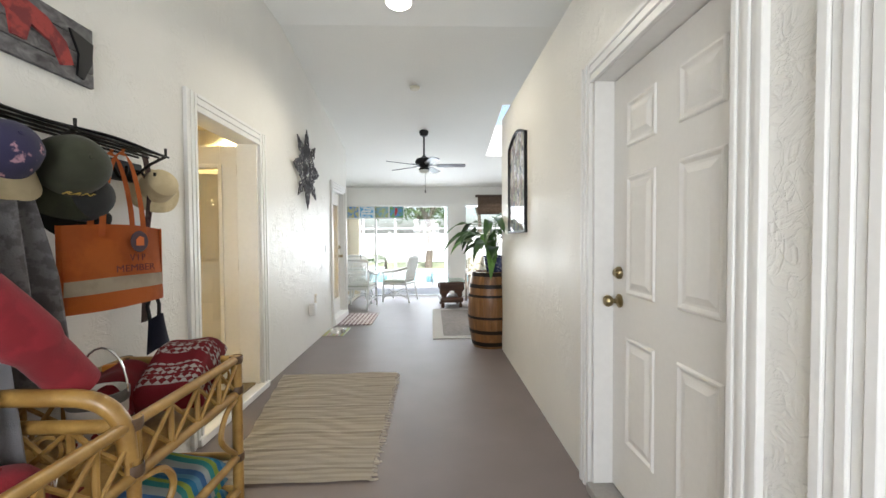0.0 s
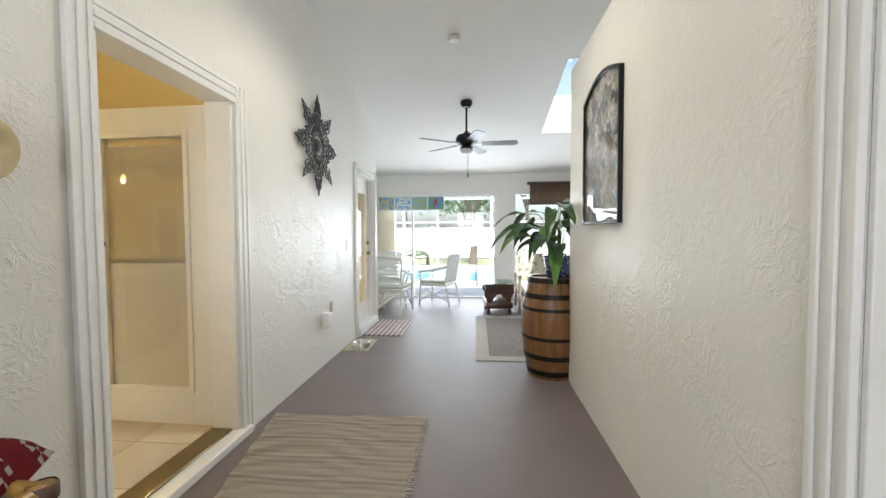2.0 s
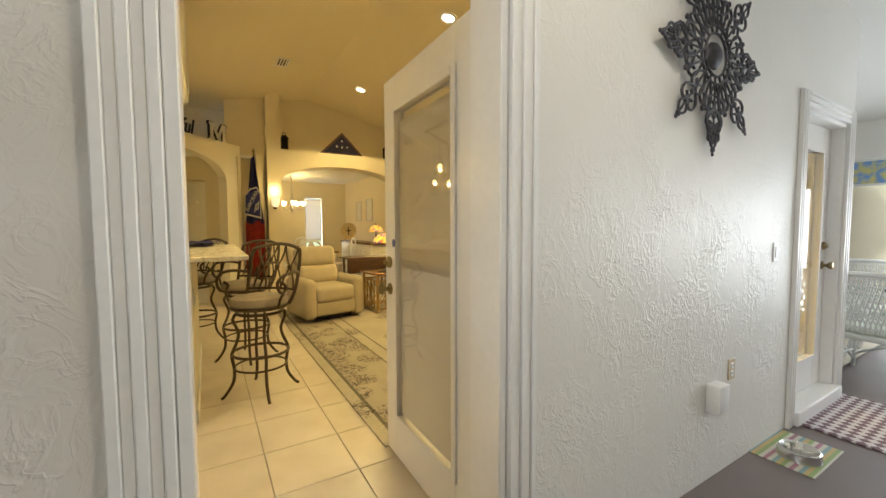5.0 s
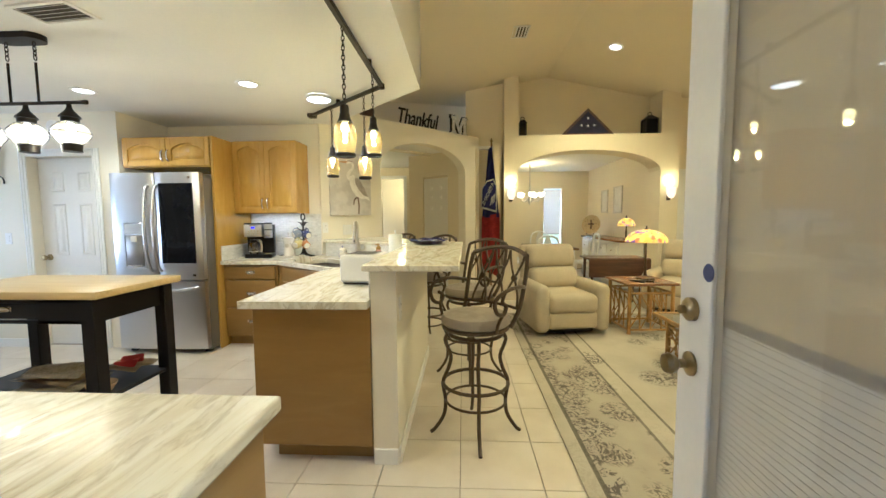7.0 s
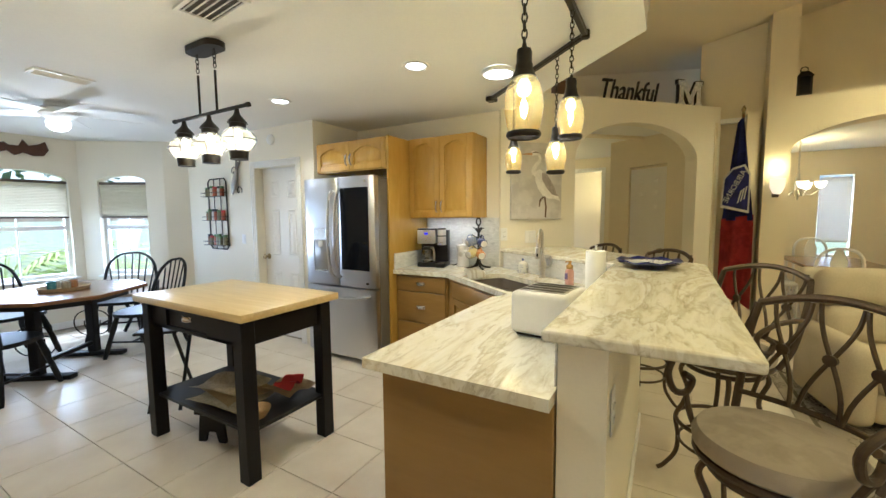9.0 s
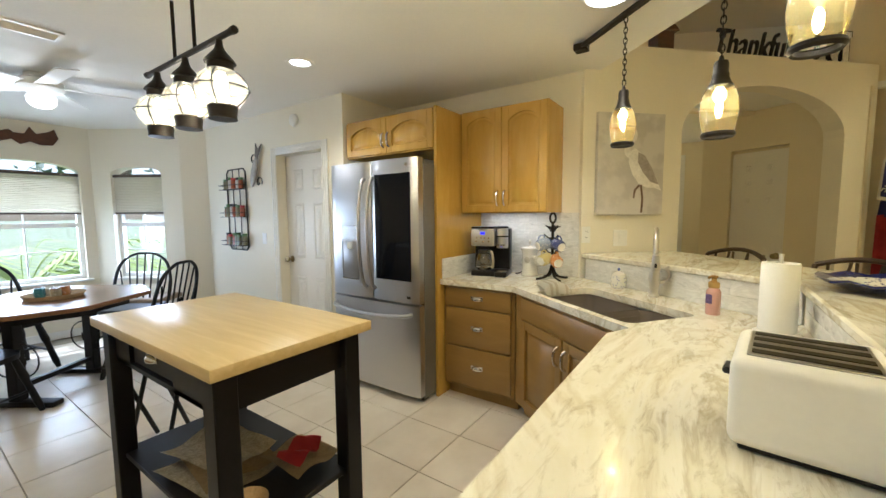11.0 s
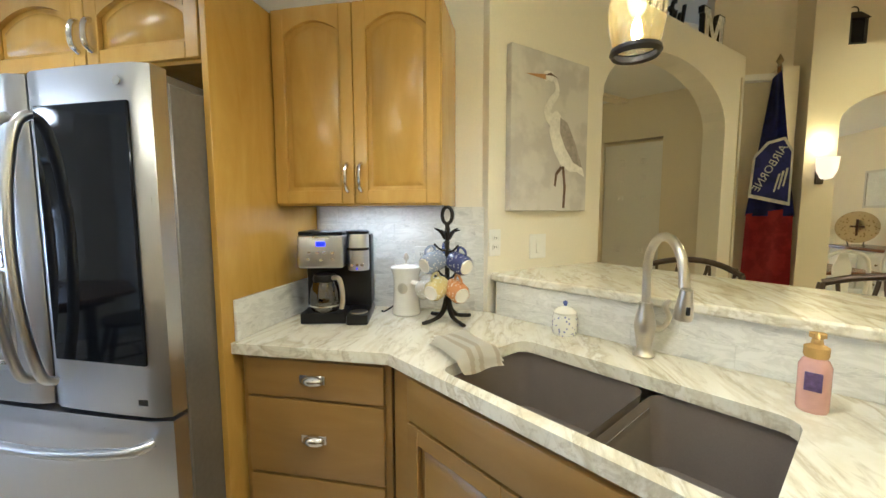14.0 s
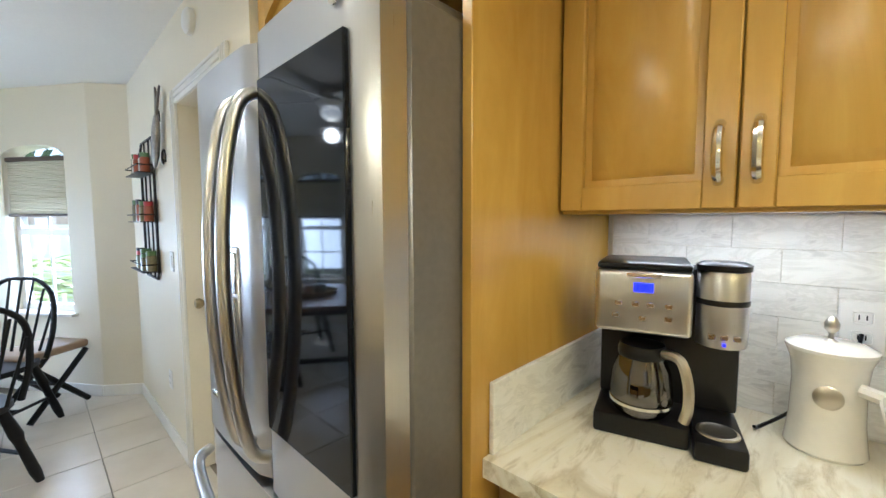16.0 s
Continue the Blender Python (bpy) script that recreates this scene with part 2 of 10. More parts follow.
M_WHITE = plain("white_plastic", (0.80, 0.79, 0.76), 0.35, vary=0.03)
M_CERAMIC = plain("white_glazed_ceramic", (0.80, 0.77, 0.70), 0.15, vary=0.04, coat=0.5)
M_PANE = pane_glass("window_pane")
M_GLASS = glass("clear_glass")
M_DARKGLASS = plain("black_glass", (0.005, 0.006, 0.009), 0.05, vary=0.1)
M_DARKGLASS.node_tree.nodes["Principled BSDF"].inputs["Specular IOR Level"].default_value = 0.22
M_LEATHER = plain("beige_upholstery", (0.46, 0.40, 0.28), 0.62, vary=0.12, scale=5, grain=120, relief=0.2)
M_SUEDE = fabric("taupe_seat_fabric", (0.36, 0.31, 0.25))
M_RATTAN = wood("rattan_cane", (0.24, 0.125, 0.028), (0.48, 0.29, 0.08), 0.35, (5, 5, 5))
M_WRAP = plain("dark_cane_binding", (0.09, 0.05, 0.025), 0.5, vary=0.3, grain=300, relief=0.4)
M_DARKWOOD = wood("dark_carved_wood", (0.035, 0.015, 0.008), (0.11, 0.045, 0.02), 0.3)
M_TABLEWOOD = wood("brown_table_wood", (0.14, 0.065, 0.03), (0.26, 0.13, 0.06), 0.25)
M_BULB = glowing("warm_bulb", (1.0, 0.88, 0.60), 9.0)
M_DISC = glowing("downlight_lens", (1.0, 0.90, 0.68), 4.5)
M_WICKER = plain("white_wicker", (0.72, 0.72, 0.69), 0.6, vary=0.12, grain=160, relief=0.5)

# ---- mesh helpers ----


def thing(name, label, category, at=(0, 0, 0), turn=0.0, group="", kind="", scale=1.0):
    ob = new(name)
    ob.empty_display_size = 0.1
    ob.location, ob.rotation_euler, ob.scale = at, (0, 0, radians(turn)), (scale,) * 3
    return tagged(ob, label, category, group, kind)


def part(name, bm, mat, parent=None, label="", smooth=True, mods=()):
    me = bpy.data.meshes.new(name)
    bmesh.ops.recalc_face_normals(bm, faces=bm.faces)
    bm.to_mesh(me)
    bm.free()
    me.materials.append(mat)
    if smooth:
        me.shade_smooth()
        me.set_sharp_from_angle(angle=radians(38))
    ob = new(name, me)
    if parent is not None:
        ob.parent = parent
    if label:
        ob["label"] = label
    return ob


def solid(name, bm, mat, label, category, kind="", group="", at=(0, 0, 0), turn=0.0):
    """A thing of one mesh."""
    ob = part(name, bm, mat)
    ob.location, ob.rotation_euler = at, (0, 0, radians(turn))
    return tagged(ob, label, category, group, kind)


def box(bm, x0, x1, y0, y1, z0, z1, bevel=0.0, seg=1):
    r = bmesh.ops.create_cube(bm, size=1.0, matrix=Matrix.Translation(((x0 + x1) / 2, (y0 + y1) / 2, (z0 + z1) / 2)) @ Matrix.Diagonal((x1 - x0, y1 - y0, z1 - z0, 1)))
    if bevel:
        es = list({e for v in r["verts"] for e in v.link_edges})
        bmesh.ops.bevel(bm, geom=es, offset=bevel, segments=seg, affect="EDGES", profile=0.5)
    return bm


def cube(x0, x1, y0, y1, z0, z1, bevel=0.0, seg=1):
    return box(bmesh.new(), x0, x1, y0, y1, z0, z1, bevel, seg)


def prism(bm, pts, z0, z1, m=None):
    """A polygon of (x, y) raised from z0 to z1, then placed by m."""
    m = m or Matrix()
    lo = [bm.verts.new(m @ Vector((x, y, z0))) for x, y in pts]
    hi = [bm.verts.new(m @ Vector((x, y, z1))) for x, y in pts]
    bm.faces.new(lo[::-1])
    bm.faces.new(hi)
    n = len(pts)
    for k in range(n):
        bm.faces.new((lo[k], lo[(k + 1) % n], hi[(k + 1) % n], hi[k]))
    return bm


def lathe(bm, profile, seg=24, m=None):
    """Turns (radius, z) rows about z."""
    m = m or Matrix()
    rings = []
    for r, z in profile:
        if r < 1e-5:
            rings.append([bm.verts.new(m @ Vector((0, 0, z)))])
        else:
            rings.append([bm.verts.new(m @ Vector((r * math.cos(2 * math.pi * k / seg), r * math.sin(2 * math.pi * k / seg), z))) for k in range(seg)])
    for a, b in zip(rings, rings[1:]):
        for k in range(seg):
            j = (k + 1) % seg
            if len(a) == 1 and len(b) == 1:
                continue
            if len(a) == 1:
                bm.faces.new((a[0], b[k], b[j]))
            elif len(b) == 1:
                bm.faces.new((a[k], a[j], b[0]))
            else:
                bm.faces.new((a[k], a[j], b[j], b[k]))
    return bm


def rod(bm, p, q, r, r2=None, seg=10):
    p, q = Vector(p), Vector(q)
    d = q - p
    m = Matrix.Translation((p + q) / 2) @ d.to_track_quat("Z", "Y").to_matrix().to_4x4()
    bmesh.ops.create_cone(bm, cap_ends=True, segments=seg, radius1=r, radius2=r if r2 is None else r2, depth=d.length, matrix=m)
    return bm


def tube(bm, pts, r, seg=8, closed=False):
    """A round bar along a line of points; r may be a list."""
    pts = [Vector(p) for p in pts]
    n = len(pts)
    rr = r if isinstance(r, (list, tuple)) else [r] * n
    rings, up = [], None
    for k, p in enumerate(pts):
        a = pts[(k - 1) % n] if closed or k else p
        b = pts[(k + 1) % n] if closed or k < n - 1 else p
        t = (b - a).normalized()
        if up is None:
            up = t.orthogonal().normalized()
        up = (up - t * up.dot(t))
        up = up.normalized() if up.length > 1e-6 else t.orthogonal().normalized()
        w = t.cross(up)
        rings.append([bm.verts.new(p + rr[k] * (math.cos(2 * math.pi * j / seg) * up + math.sin(2 * math.pi * j / seg) * w)) for j in range(seg)])
    for k in range(n if closed else n - 1):
        a, b = rings[k], rings[(k + 1) % n]
        for j in range(seg):
            bm.faces.new((a[j], a[(j + 1) % seg], b[(j + 1) % seg], b[j]))
    if not closed:
        bm.faces.new(rings[0][::-1])
        bm.faces.new(rings[-1])
    return bm


def arc(cx, cy, r, a0, a1, n=10, ry=None):
    ry = r if ry is None else ry
    return [(cx + r * math.cos(radians(a0 + (a1 - a0) * k / n)), cy + ry * math.sin(radians(a0 + (a1 - a0) * k / n))) for k in range(n + 1)]


def smooth_line(pts, n=8):
    """A Catmull-Rom line through the points."""
    pts = [Vector(p) for p in pts]
    out = []
    for k in range(len(pts) - 1):
        p0, p1, p2, p3 = pts[max(k - 1, 0)], pts[k], pts[k + 1], pts[min(k + 2, len(pts) - 1)]
        for j in range(n):
            t = j / n
            out.append(0.5 * ((2 * p1) + (p2 - p0) * t + (2 * p0 - 5 * p1 + 4 * p2 - p3) * t * t + (3 * p1 - p0 - 3 * p2 + p3) * t ** 3))
    return out + [pts[-1]]


def cushion(bm, x0, x1, y0, y1, z0, z1, r=0.05, puff=0.0):
    """A rounded, slightly swollen block."""
    n0 = len(bm.verts)
    box(bm, x0, x1, y0, y1, z0, z1, min(r, 0.49 * min(x1 - x0, y1 - y0, z1 - z0)), 4)
    if puff:
        bm.verts.ensure_lookup_table()
        for v in bm.verts[n0:]:
            fx = 1 - ((v.co.x - (x0 + x1) / 2) / ((x1 - x0) / 2)) ** 2
            fy = 1 - ((v.co.y - (y0 + y1) / 2) / ((y1 - y0) / 2)) ** 2
            fz = 1 - ((v.co.z - (z0 + z1) / 2) / ((z1 - z0) / 2)) ** 2
            if v.co.z > (z0 + z1) / 2:
                v.co.z += puff * max(0, fx) * max(0, fy)
    return bm


def cloth(nx, ny, fn, thick=0.0):
    """A sheet fn(u, v) with u and v from 0 to 1."""
    bm = bmesh.new()
    g = [[bm.verts.new(fn(i / nx, j / ny)) for j in range(ny + 1)] for i in range(nx + 1)]
    for i in range(nx):
        for j in range(ny):
            bm.faces.new((g[i][j], g[i + 1][j], g[i + 1][j + 1], g[i][j + 1]))
    if thick:
        bmesh.ops.solidify(bm, geom=list(bm.faces), thickness=thick)
    return bm


def text_part(name, words, mat, parent, at, rx, rz, size, depth=0.001, shear=0.0, align="LEFT", width=1.0):
    cu = bpy.data.curves.new(name, "FONT")
    cu.body, cu.size, cu.extrude, cu.shear, cu.align_x = words, size, depth, shear, align
    cu.resolution_u = 3
    tmp = new("text_source", cu)
    me = bpy.data.meshes.new_from_object(tmp.evaluated_get(bpy.context.evaluated_depsgraph_get()))
    bpy.data.objects.remove(tmp)
    me.materials.append(mat)
    ob = new(name, me)
    ob.matrix_basis = pose(*at, rx, 0, rz) @ Matrix.Diagonal((width, 1, 1, 1))
    if parent is not None:
        ob.parent = parent
    return ob


def structure(name, bm, mat, label, category):
    return tagged(part(name, bm, mat, smooth=False), label, category, kind="structure")


def wall_along(name, axis, at, thick, a0, a1, z0, z1, holes, mat, label, category="wall"):
    """A wall on x or y = at (from there thick on), from a0 to a1, with holes (a0, a1, z0, z1) cut through."""
    bm = bmesh.new()
    cuts = sorted({a0, a1, *[h[0] for h in holes], *[h[1] for h in holes]})
    for p, q in zip(cuts, cuts[1:]):
        spans = [(z0, z1)]
        for h in holes:
            if h[0] <= p and q <= h[1]:
                nxt = []
                for s, e in spans:
                    if h[2] > s:
                        nxt.append((s, min(e, h[2])))
                    if h[3] < e:
                        nxt.append((max(s, h[3]), e))
                spans = nxt
        for s, e in spans:
            if e - s > 1e-4:
                if axis == "x":
                    box(bm, min(at, at + thick), max(at, at + thick), p, q, s, e)
                else:
                    box(bm, p, q, min(at, at + thick), max(at, at + thick), s, e)
    bmesh.ops.remove_doubles(bm, verts=bm.verts, dist=1e-5)
    seen = {}
    for f in list(bm.faces):
        key = tuple(round(c, 4) for c in f.calc_center_median())
        seen.setdefault(key, []).append(f)
    bmesh.ops.delete(bm, geom=[f for fs in seen.values() if len(fs) > 1 for f in fs], context="FACES_ONLY")
    return structure(name, bm, mat, label, category)


def casing(name, axis, face, out, a0, a1, z0, z1, w=0.115, t=0.022, mat=None, label="white fluted door casing"):
    """Fluted trim round an opening; out is +1 or -1, the way it faces."""
    ob = thing(name, label, "trim", kind="structure")

    def strip(p0, p1, q0, q1, upright):
        bm = bmesh.new()
        n = 5
        for k in range(n):
            depth = t * (1.0, 0.72, 0.95, 0.62, 0.85)[k]
            if upright:
                s0, s1 = p0 + (p1 - p0) * k / n, p0 + (p1 - p0) * (k + 1) / n
                c = (s0, s1, q0, q1)
            else:
                s0, s1 = q0 + (q1 - q0) * k / n, q0 + (q1 - q0) * (k + 1) / n
                c = (p0, p1, s0, s1)
            lo, hi = (face, face + out * depth) if out > 0 else (face + out * depth, face)
            if axis == "x":
                box(bm, lo, hi, c[0], c[1], c[2], c[3], 0.003)
            else:
                box(bm, c[0], c[1], lo, hi, c[2], c[3], 0.003)
        return bm
    part("side_casing", strip(a0 - w, a0, z0, z1 + w, True), mat or M_TRIM, ob)
    part("side_casing", strip(a1 + w, a1, z0, z1 + w, True), mat or M_TRIM, ob)
    part("head_casing", strip(a0, a1, z1 + w, z1, False), mat or M_TRIM, ob)
    return ob

# ---- porch shell ----
structure("porch_floor", cube(-4.0, 4.6, -1.6, 9.0, -0.12, 0.0), M_PFLOOR, "brown-grey coated concrete porch floor", "floor")
wall_along("wall_house", "x", -1.52, -0.17, -4.6, 7.0, 0.0, 3.9, [(2.57, 3.49, 0.0, 2.18), (6.0, 6.84, 0.0, 2.12)], M_PORCH, "off-white hand-trowelled plaster wall", "wall")
wall_along("wall_house_end", "y", 7.0, -0.17, -4.0, -1.69, 0.0, 3.9, [], M_PORCH, "off-white plaster end wall of the house")
wall_along("wall_partition", "x", 0.83, 0.47, -1.6, 4.62, 0.0, 2.72, [(1.05, 2.0, 0.0, 2.14), (-0.25, 0.68, 0.0, 2.09)], M_PORCH, "off-white plaster partition with a ledge on top")
wall_along("wall_garage_upper", "x", 1.32, 0.12, -1.6, 5.1, 0.0, 3.7, [], M_PORCH, "off-white plaster upper wall behind the ledge")
wall_along("wall_entry", "y", -1.6, -0.15, -1.69, 1.44, 0.0, 3.7, [(-0.9, 0.3, 0.6, 2.3)], M_PORCH, "unseen off-white plaster entry wall with an added window")
wall_along("wall_porch_far", "y", 9.0, 0.16, -4.0, 4.6, 0.0, 2.7, [(-2.6, 0.40, 0.0, 2.10), (0.75, 3.4, 0.28, 2.13)], M_CEIL, "white porch wall with wide glazed openings")
wall_along("wall_porch_right", "x", 4.6, 0.15, -1.6, 9.16, 0.0, 3.7, [], M_PORCH, "off-white plaster porch end wall")
wall_along("wall_porch_left", "x", -4.0, -0.15, 6.83, 9.16, 0.0, 3.7, [], M_PORCH, "off-white plaster porch end wall")
wall_along("wall_porch_back", "y", 5.1, -0.12, 1.44, 4.6, 0.0, 3.7, [], M_PORCH, "off-white plaster porch back wall")


def slope_z(y):
    return 3.5 - 0.20 * (y - 4.05)


bm = bmesh.new()
YZ = Matrix(((0, 0, 1, 0), (1, 0, 0, 0), (0, 1, 0, 0), (0, 0, 0, 1)))
prism(bm, [(-1.6, 3.5), (4.05, 3.5), (4.05, 3.62), (-1.6, 3.62)], -1.69, 4.6, YZ)
SKY = (0.985, 1.62, 5.50, 7.28)   # skylight x0, x1, y0, y1
for x0, x1, y0, y1 in ((-1.69, SKY[0], 4.05, 7.0), (-4.0, SKY[0], 7.0, 9.0), (SKY[1], 4.6, 4.05, 9.0), (SKY[0], SKY[1], 4.05, SKY[2]), (SKY[0], SKY[1], SKY[3], 9.0)):
    prism(bm, [(y0, slope_z(y0)), (y1, slope_z(y1)), (y1, slope_z(y1) + 0.12), (y0, slope_z(y0) + 0.12)], x0, x1, YZ)
structure("ceiling_porch", bm, M_CEIL, "white sloped porch ceiling with a skylight opening", "ceiling")
bm = bmesh.new()
for x0, x1 in ((SKY[0] + 0.002, SKY[0] + 0.02), (SKY[1] - 0.02, SKY[1] - 0.002)):
    y0, y1 = SKY[2] + 0.021, SKY[3] - 0.021
    prism(bm, [(y0, slope_z(y0) - 0.004), (y1, slope_z(y1) - 0.004), (y1, slope_z(y1) + 0.55), (y0, slope_z(y0) + 0.55)], x0, x1, YZ)
for y0, y1 in ((SKY[2] + 0.002, SKY[2] + 0.02), (SKY[3] - 0.02, SKY[3] - 0.002)):
    prism(bm, [(y0, slope_z(y0) - 0.004), (y1, slope_z(y1) - 0.004), (y1, slope_z(y1) + 0.55), (y0, slope_z(y0) + 0.55)], SKY[0] + 0.002, SKY[1] - 0.002, YZ)
sk = thing("skylight", "white skylight shaft with a clear pane", "skylight", kind="structure")
part("shaft", bm, M_CEIL, sk, smooth=False)
bm = bmesh.new()
prism(bm, [(SKY[2] - 0.05, slope_z(SKY[2]) + 0.57), (SKY[3] + 0.05, slope_z(SKY[3]) + 0.57), (SKY[3] + 0.05, slope_z(SKY[3]) + 0.58), (SKY[2] - 0.05, slope_z(SKY[2]) + 0.58)], SKY[0] - 0.05, SKY[1] + 0.05, YZ)
p = part("pane", bm, M_PANE, sk)
p.visible_shadow = False

# ---- house shell ----
structure("floor_base", cube(-12.6, -1.69, -5.0, 9.2, -0.12, H - 0.012), M_GROUT, "grey-brown tile grout bed", "floor")
structure("floor_office", cube(-12.0, -8.3, 6.32, 9.2, H - 0.011, H), M_OAKX, "wooden floor of the side room", "floor")
# kitchen back walls
wall_along("wall_kitchen_back", "x", -6.10, -0.15, -0.65, 1.20, H, CEIL, [], M_KWALL, "pale cream kitchen wall")
wall_along("wall_pantry", "x", -5.40, -0.15, -3.12, -0.65, H, CEIL, [(-1.66, -0.93, H, H + 2.03)], M_KWALL, "pale cream kitchen wall with a pantry door")
wall_along("wall_recess", "y", -0.65, -0.14, -6.10, -5.55, H, CEIL, [], M_KWALL, "pale cream wall return beside the fridge")
wall_along("wall_kitchen_east", "x", -1.695, -0.004, -4.6, 7.0, H, 4.0, [(2.57, 3.49, 0.0, 2.18), (6.0, 6.84, 0.0, 2.12)], M_CREAM, "cream painted inner wall")

W45 = Matrix.Translation((-6.07, 1.22, 0)) @ pose(0, 0, 0, 0, 0, 135)   # x runs along the slanted wall, y behind it


def slanted(pts, d0, d1):
    """A panel in the slanted wall: (along, z) outline, from d0 to d1 behind its face."""
    b = bmesh.new()
    m = W45 @ Matrix(((1, 0, 0, 0), (0, 0, 1, 0), (0, 1, 0, 0), (0, 0, 0, 1)))
    return prism(b, pts, d0, d1, m)


L0, L1, LEND = 0.84, 2.43, 2.74
arch = [(L1, H)] + [(L1, 2.10)] + [((L0 + L1) / 2 + (L1 - L0) / 2 * math.cos(radians(a)), 2.10 + 0.38 * math.sin(radians(a))) for a in range(10, 171, 10)] + [(L0, 2.10), (L0, H)]
outline = [(0.0, H), (0.0, 2.71), (LEND, 2.71), (LEND, H)] + arch
structure("wall_heron", slanted(outline, 0.0, 0.16), M_KWALL, "pale cream slanted wall with an arched opening", "wall")
structure("plant_shelf", slanted([(0.0, 2.60), (LEND, 2.60), (LEND, 2.705), (0.0, 2.705)], 0.162, 0.85), M_CREAM, "cream plant ledge above the hall arch", "ledge")
structure("wall_ledge_back", slanted([(-0.6, 2.5), (LEND + 1.7, 2.5), (LEND + 1.7, 4.0), (-0.6, 4.0)], 0.85, 0.95), M_CREAM, "cream wall above the plant ledge", "wall")
# hall behind the arch
wall_along("wall_hall_far", "y", 3.40, 0.12, -10.5, -7.96, H, 2.6, [], M_CREAM, "cream hall wall")
wall_along("wall_hall_end", "x", -10.2, -0.12, -0.6, 3.4, H, 2.6, [(1.08, 1.58, H, 2.28)], M_CREAM, "cream hall end wall with a doorway")
wall_along("wall_hall_side", "y", -0.6, -0.12, -10.3, -6.26, H, 2.6, [], M_CREAM, "cream hall side wall")
wall_along("wall_hall_room", "x", -11.6, -0.12, -0.6, 3.4, H, 2.6, [], M_CREAM, "cream bedroom wall beyond the hall")
bm = bmesh.new()
prism(bm, [(-6.26, 1.24), (-8.05, 3.03), (-8.05, 3.40), (-11.7, 3.40), (-11.7, -0.72), (-6.26, -0.72)], 2.53, 2.58)
structure("ceiling_hall", bm, M_CEIL, "white flat hall ceiling", "ceiling")

# bay window nook
BAY = [(-5.40, -3.12), (-5.17, -3.30), (-4.56, -4.20), (-3.36, -4.20), (-2.75, -3.30), (-2.52, -3.12)]


def bay_wall(name, p, q, hole, label):
    a, b = Vector((*p, 0)), Vector((*q, 0))
    d = (b - a)
    m = Matrix.Translation(a) @ pose(0, 0, 0, 0, 0, math.degrees(math.atan2(d.y, d.x)))
    L = d.length
    bmx = bmesh.new()
    if hole:
        h0, h1, z0, z1, rise = hole
        top = [(h0 + (h1 - h0) * (1 - math.cos(radians(t))) / 2, z1 + rise * math.sin(radians(t))) for t in range(0, 181, 15)]
        fl = m @ Matrix(((1, 0, 0, 0), (0, 0, -1, 0), (0, 1, 0, 0), (0, 0, 0, 1)))
        prism(bmx, [(0, H), (L, H), (L, z0), (0, z0)], 0, 0.15, fl)
        prism(bmx, [(0, z0), (h0, z0), (h0, z1), (0, z1)], 0, 0.15, fl)
        prism(bmx, [(h1, z0), (L, z0), (L, z1), (h1, z1)], 0, 0.15, fl)
        prism(bmx, [(0, z1), *top, (L, z1), (L, CEIL), (0, CEIL)], 0, 0.15, fl)
    else:
        for v in box(bmx, 0, L, -0.15, 0, H, CEIL).verts:
            v.co = m @ v.co
    structure(name, bmx, M_KWALL, label, "wall")
    return m, L


wall_along("wall_nook_east", "x", -2.52, 0.15, -3.12, -2.6, H, CEIL, [], M_KWALL, "pale cream nook wall")
wall_along("wall_kitchen_south", "y", -2.6, -0.15, -2.37, -1.70, H, CEIL, [], M_KWALL, "pale cream kitchen wall")
bay_wall("wall_bay_return", BAY[0], BAY[1], None, "pale cream bay return")
mA, LA = bay_wall("wall_bay_side", BAY[1], BAY[2], (0.24, 0.86, 0.72, 1.98, 0.09), "pale cream bay wall with an arched window")
mB, LB = bay_wall("wall_bay_middle", BAY[2], BAY[3], (0.11, 1.09, 0.72, 1.98, 0.12), "pale cream bay wall with an arched window")
mC, LC = bay_wall("wall_bay_side_2", BAY[3], BAY[4], (0.24, 0.86, 0.72, 1.98, 0.09), "pale cream bay wall with an arched window")
bay_wall("wall_bay_return_2", BAY[4], BAY[5], None, "pale cream bay return")

# ceilings of the house
bm = bmesh.new()
prism(bm, [(-1.70, -4.6), (-1.70, 2.53), (-4.95, 2.53), (-6.26, 1.22), (-6.26, -4.6)], CEIL, CEIL + 0.1)
structure("ceiling_kitchen", bm, M_CEIL, "white flat kitchen ceiling", "ceiling")
bm = bmesh.new()
prism(bm, [(-1.70, 2.53), (-1.70, 2.45), (-4.92, 2.45), (-6.2, 1.17), (-6.26, 1.23), (-4.95, 2.54), (-4.95, 2.53)], CEIL + 0.1, 3.9)
structure("soffit", bm, M_CEIL, "white soffit edge between kitchen and living room", "ceiling")
XZ = YZ
bm = bmesh.new()
RIDGE = (4.3, 3.74)
prism(bm, [(0.6, RIDGE[1] - 0.19 * 3.7), (RIDGE[0], RIDGE[1]), (9.2, RIDGE[1] - 0.215 * 4.9), (9.2, RIDGE[1] - 0.215 * 4.9 + 0.12), (RIDGE[0], RIDGE[1] + 0.12), (0.6, RIDGE[1] - 0.19 * 3.7 + 0.12)], -10.2, -1.70, YZ)
structure("ceiling_vault", bm, M_CREAM, "cream vaulted living room ceiling", "ceiling")

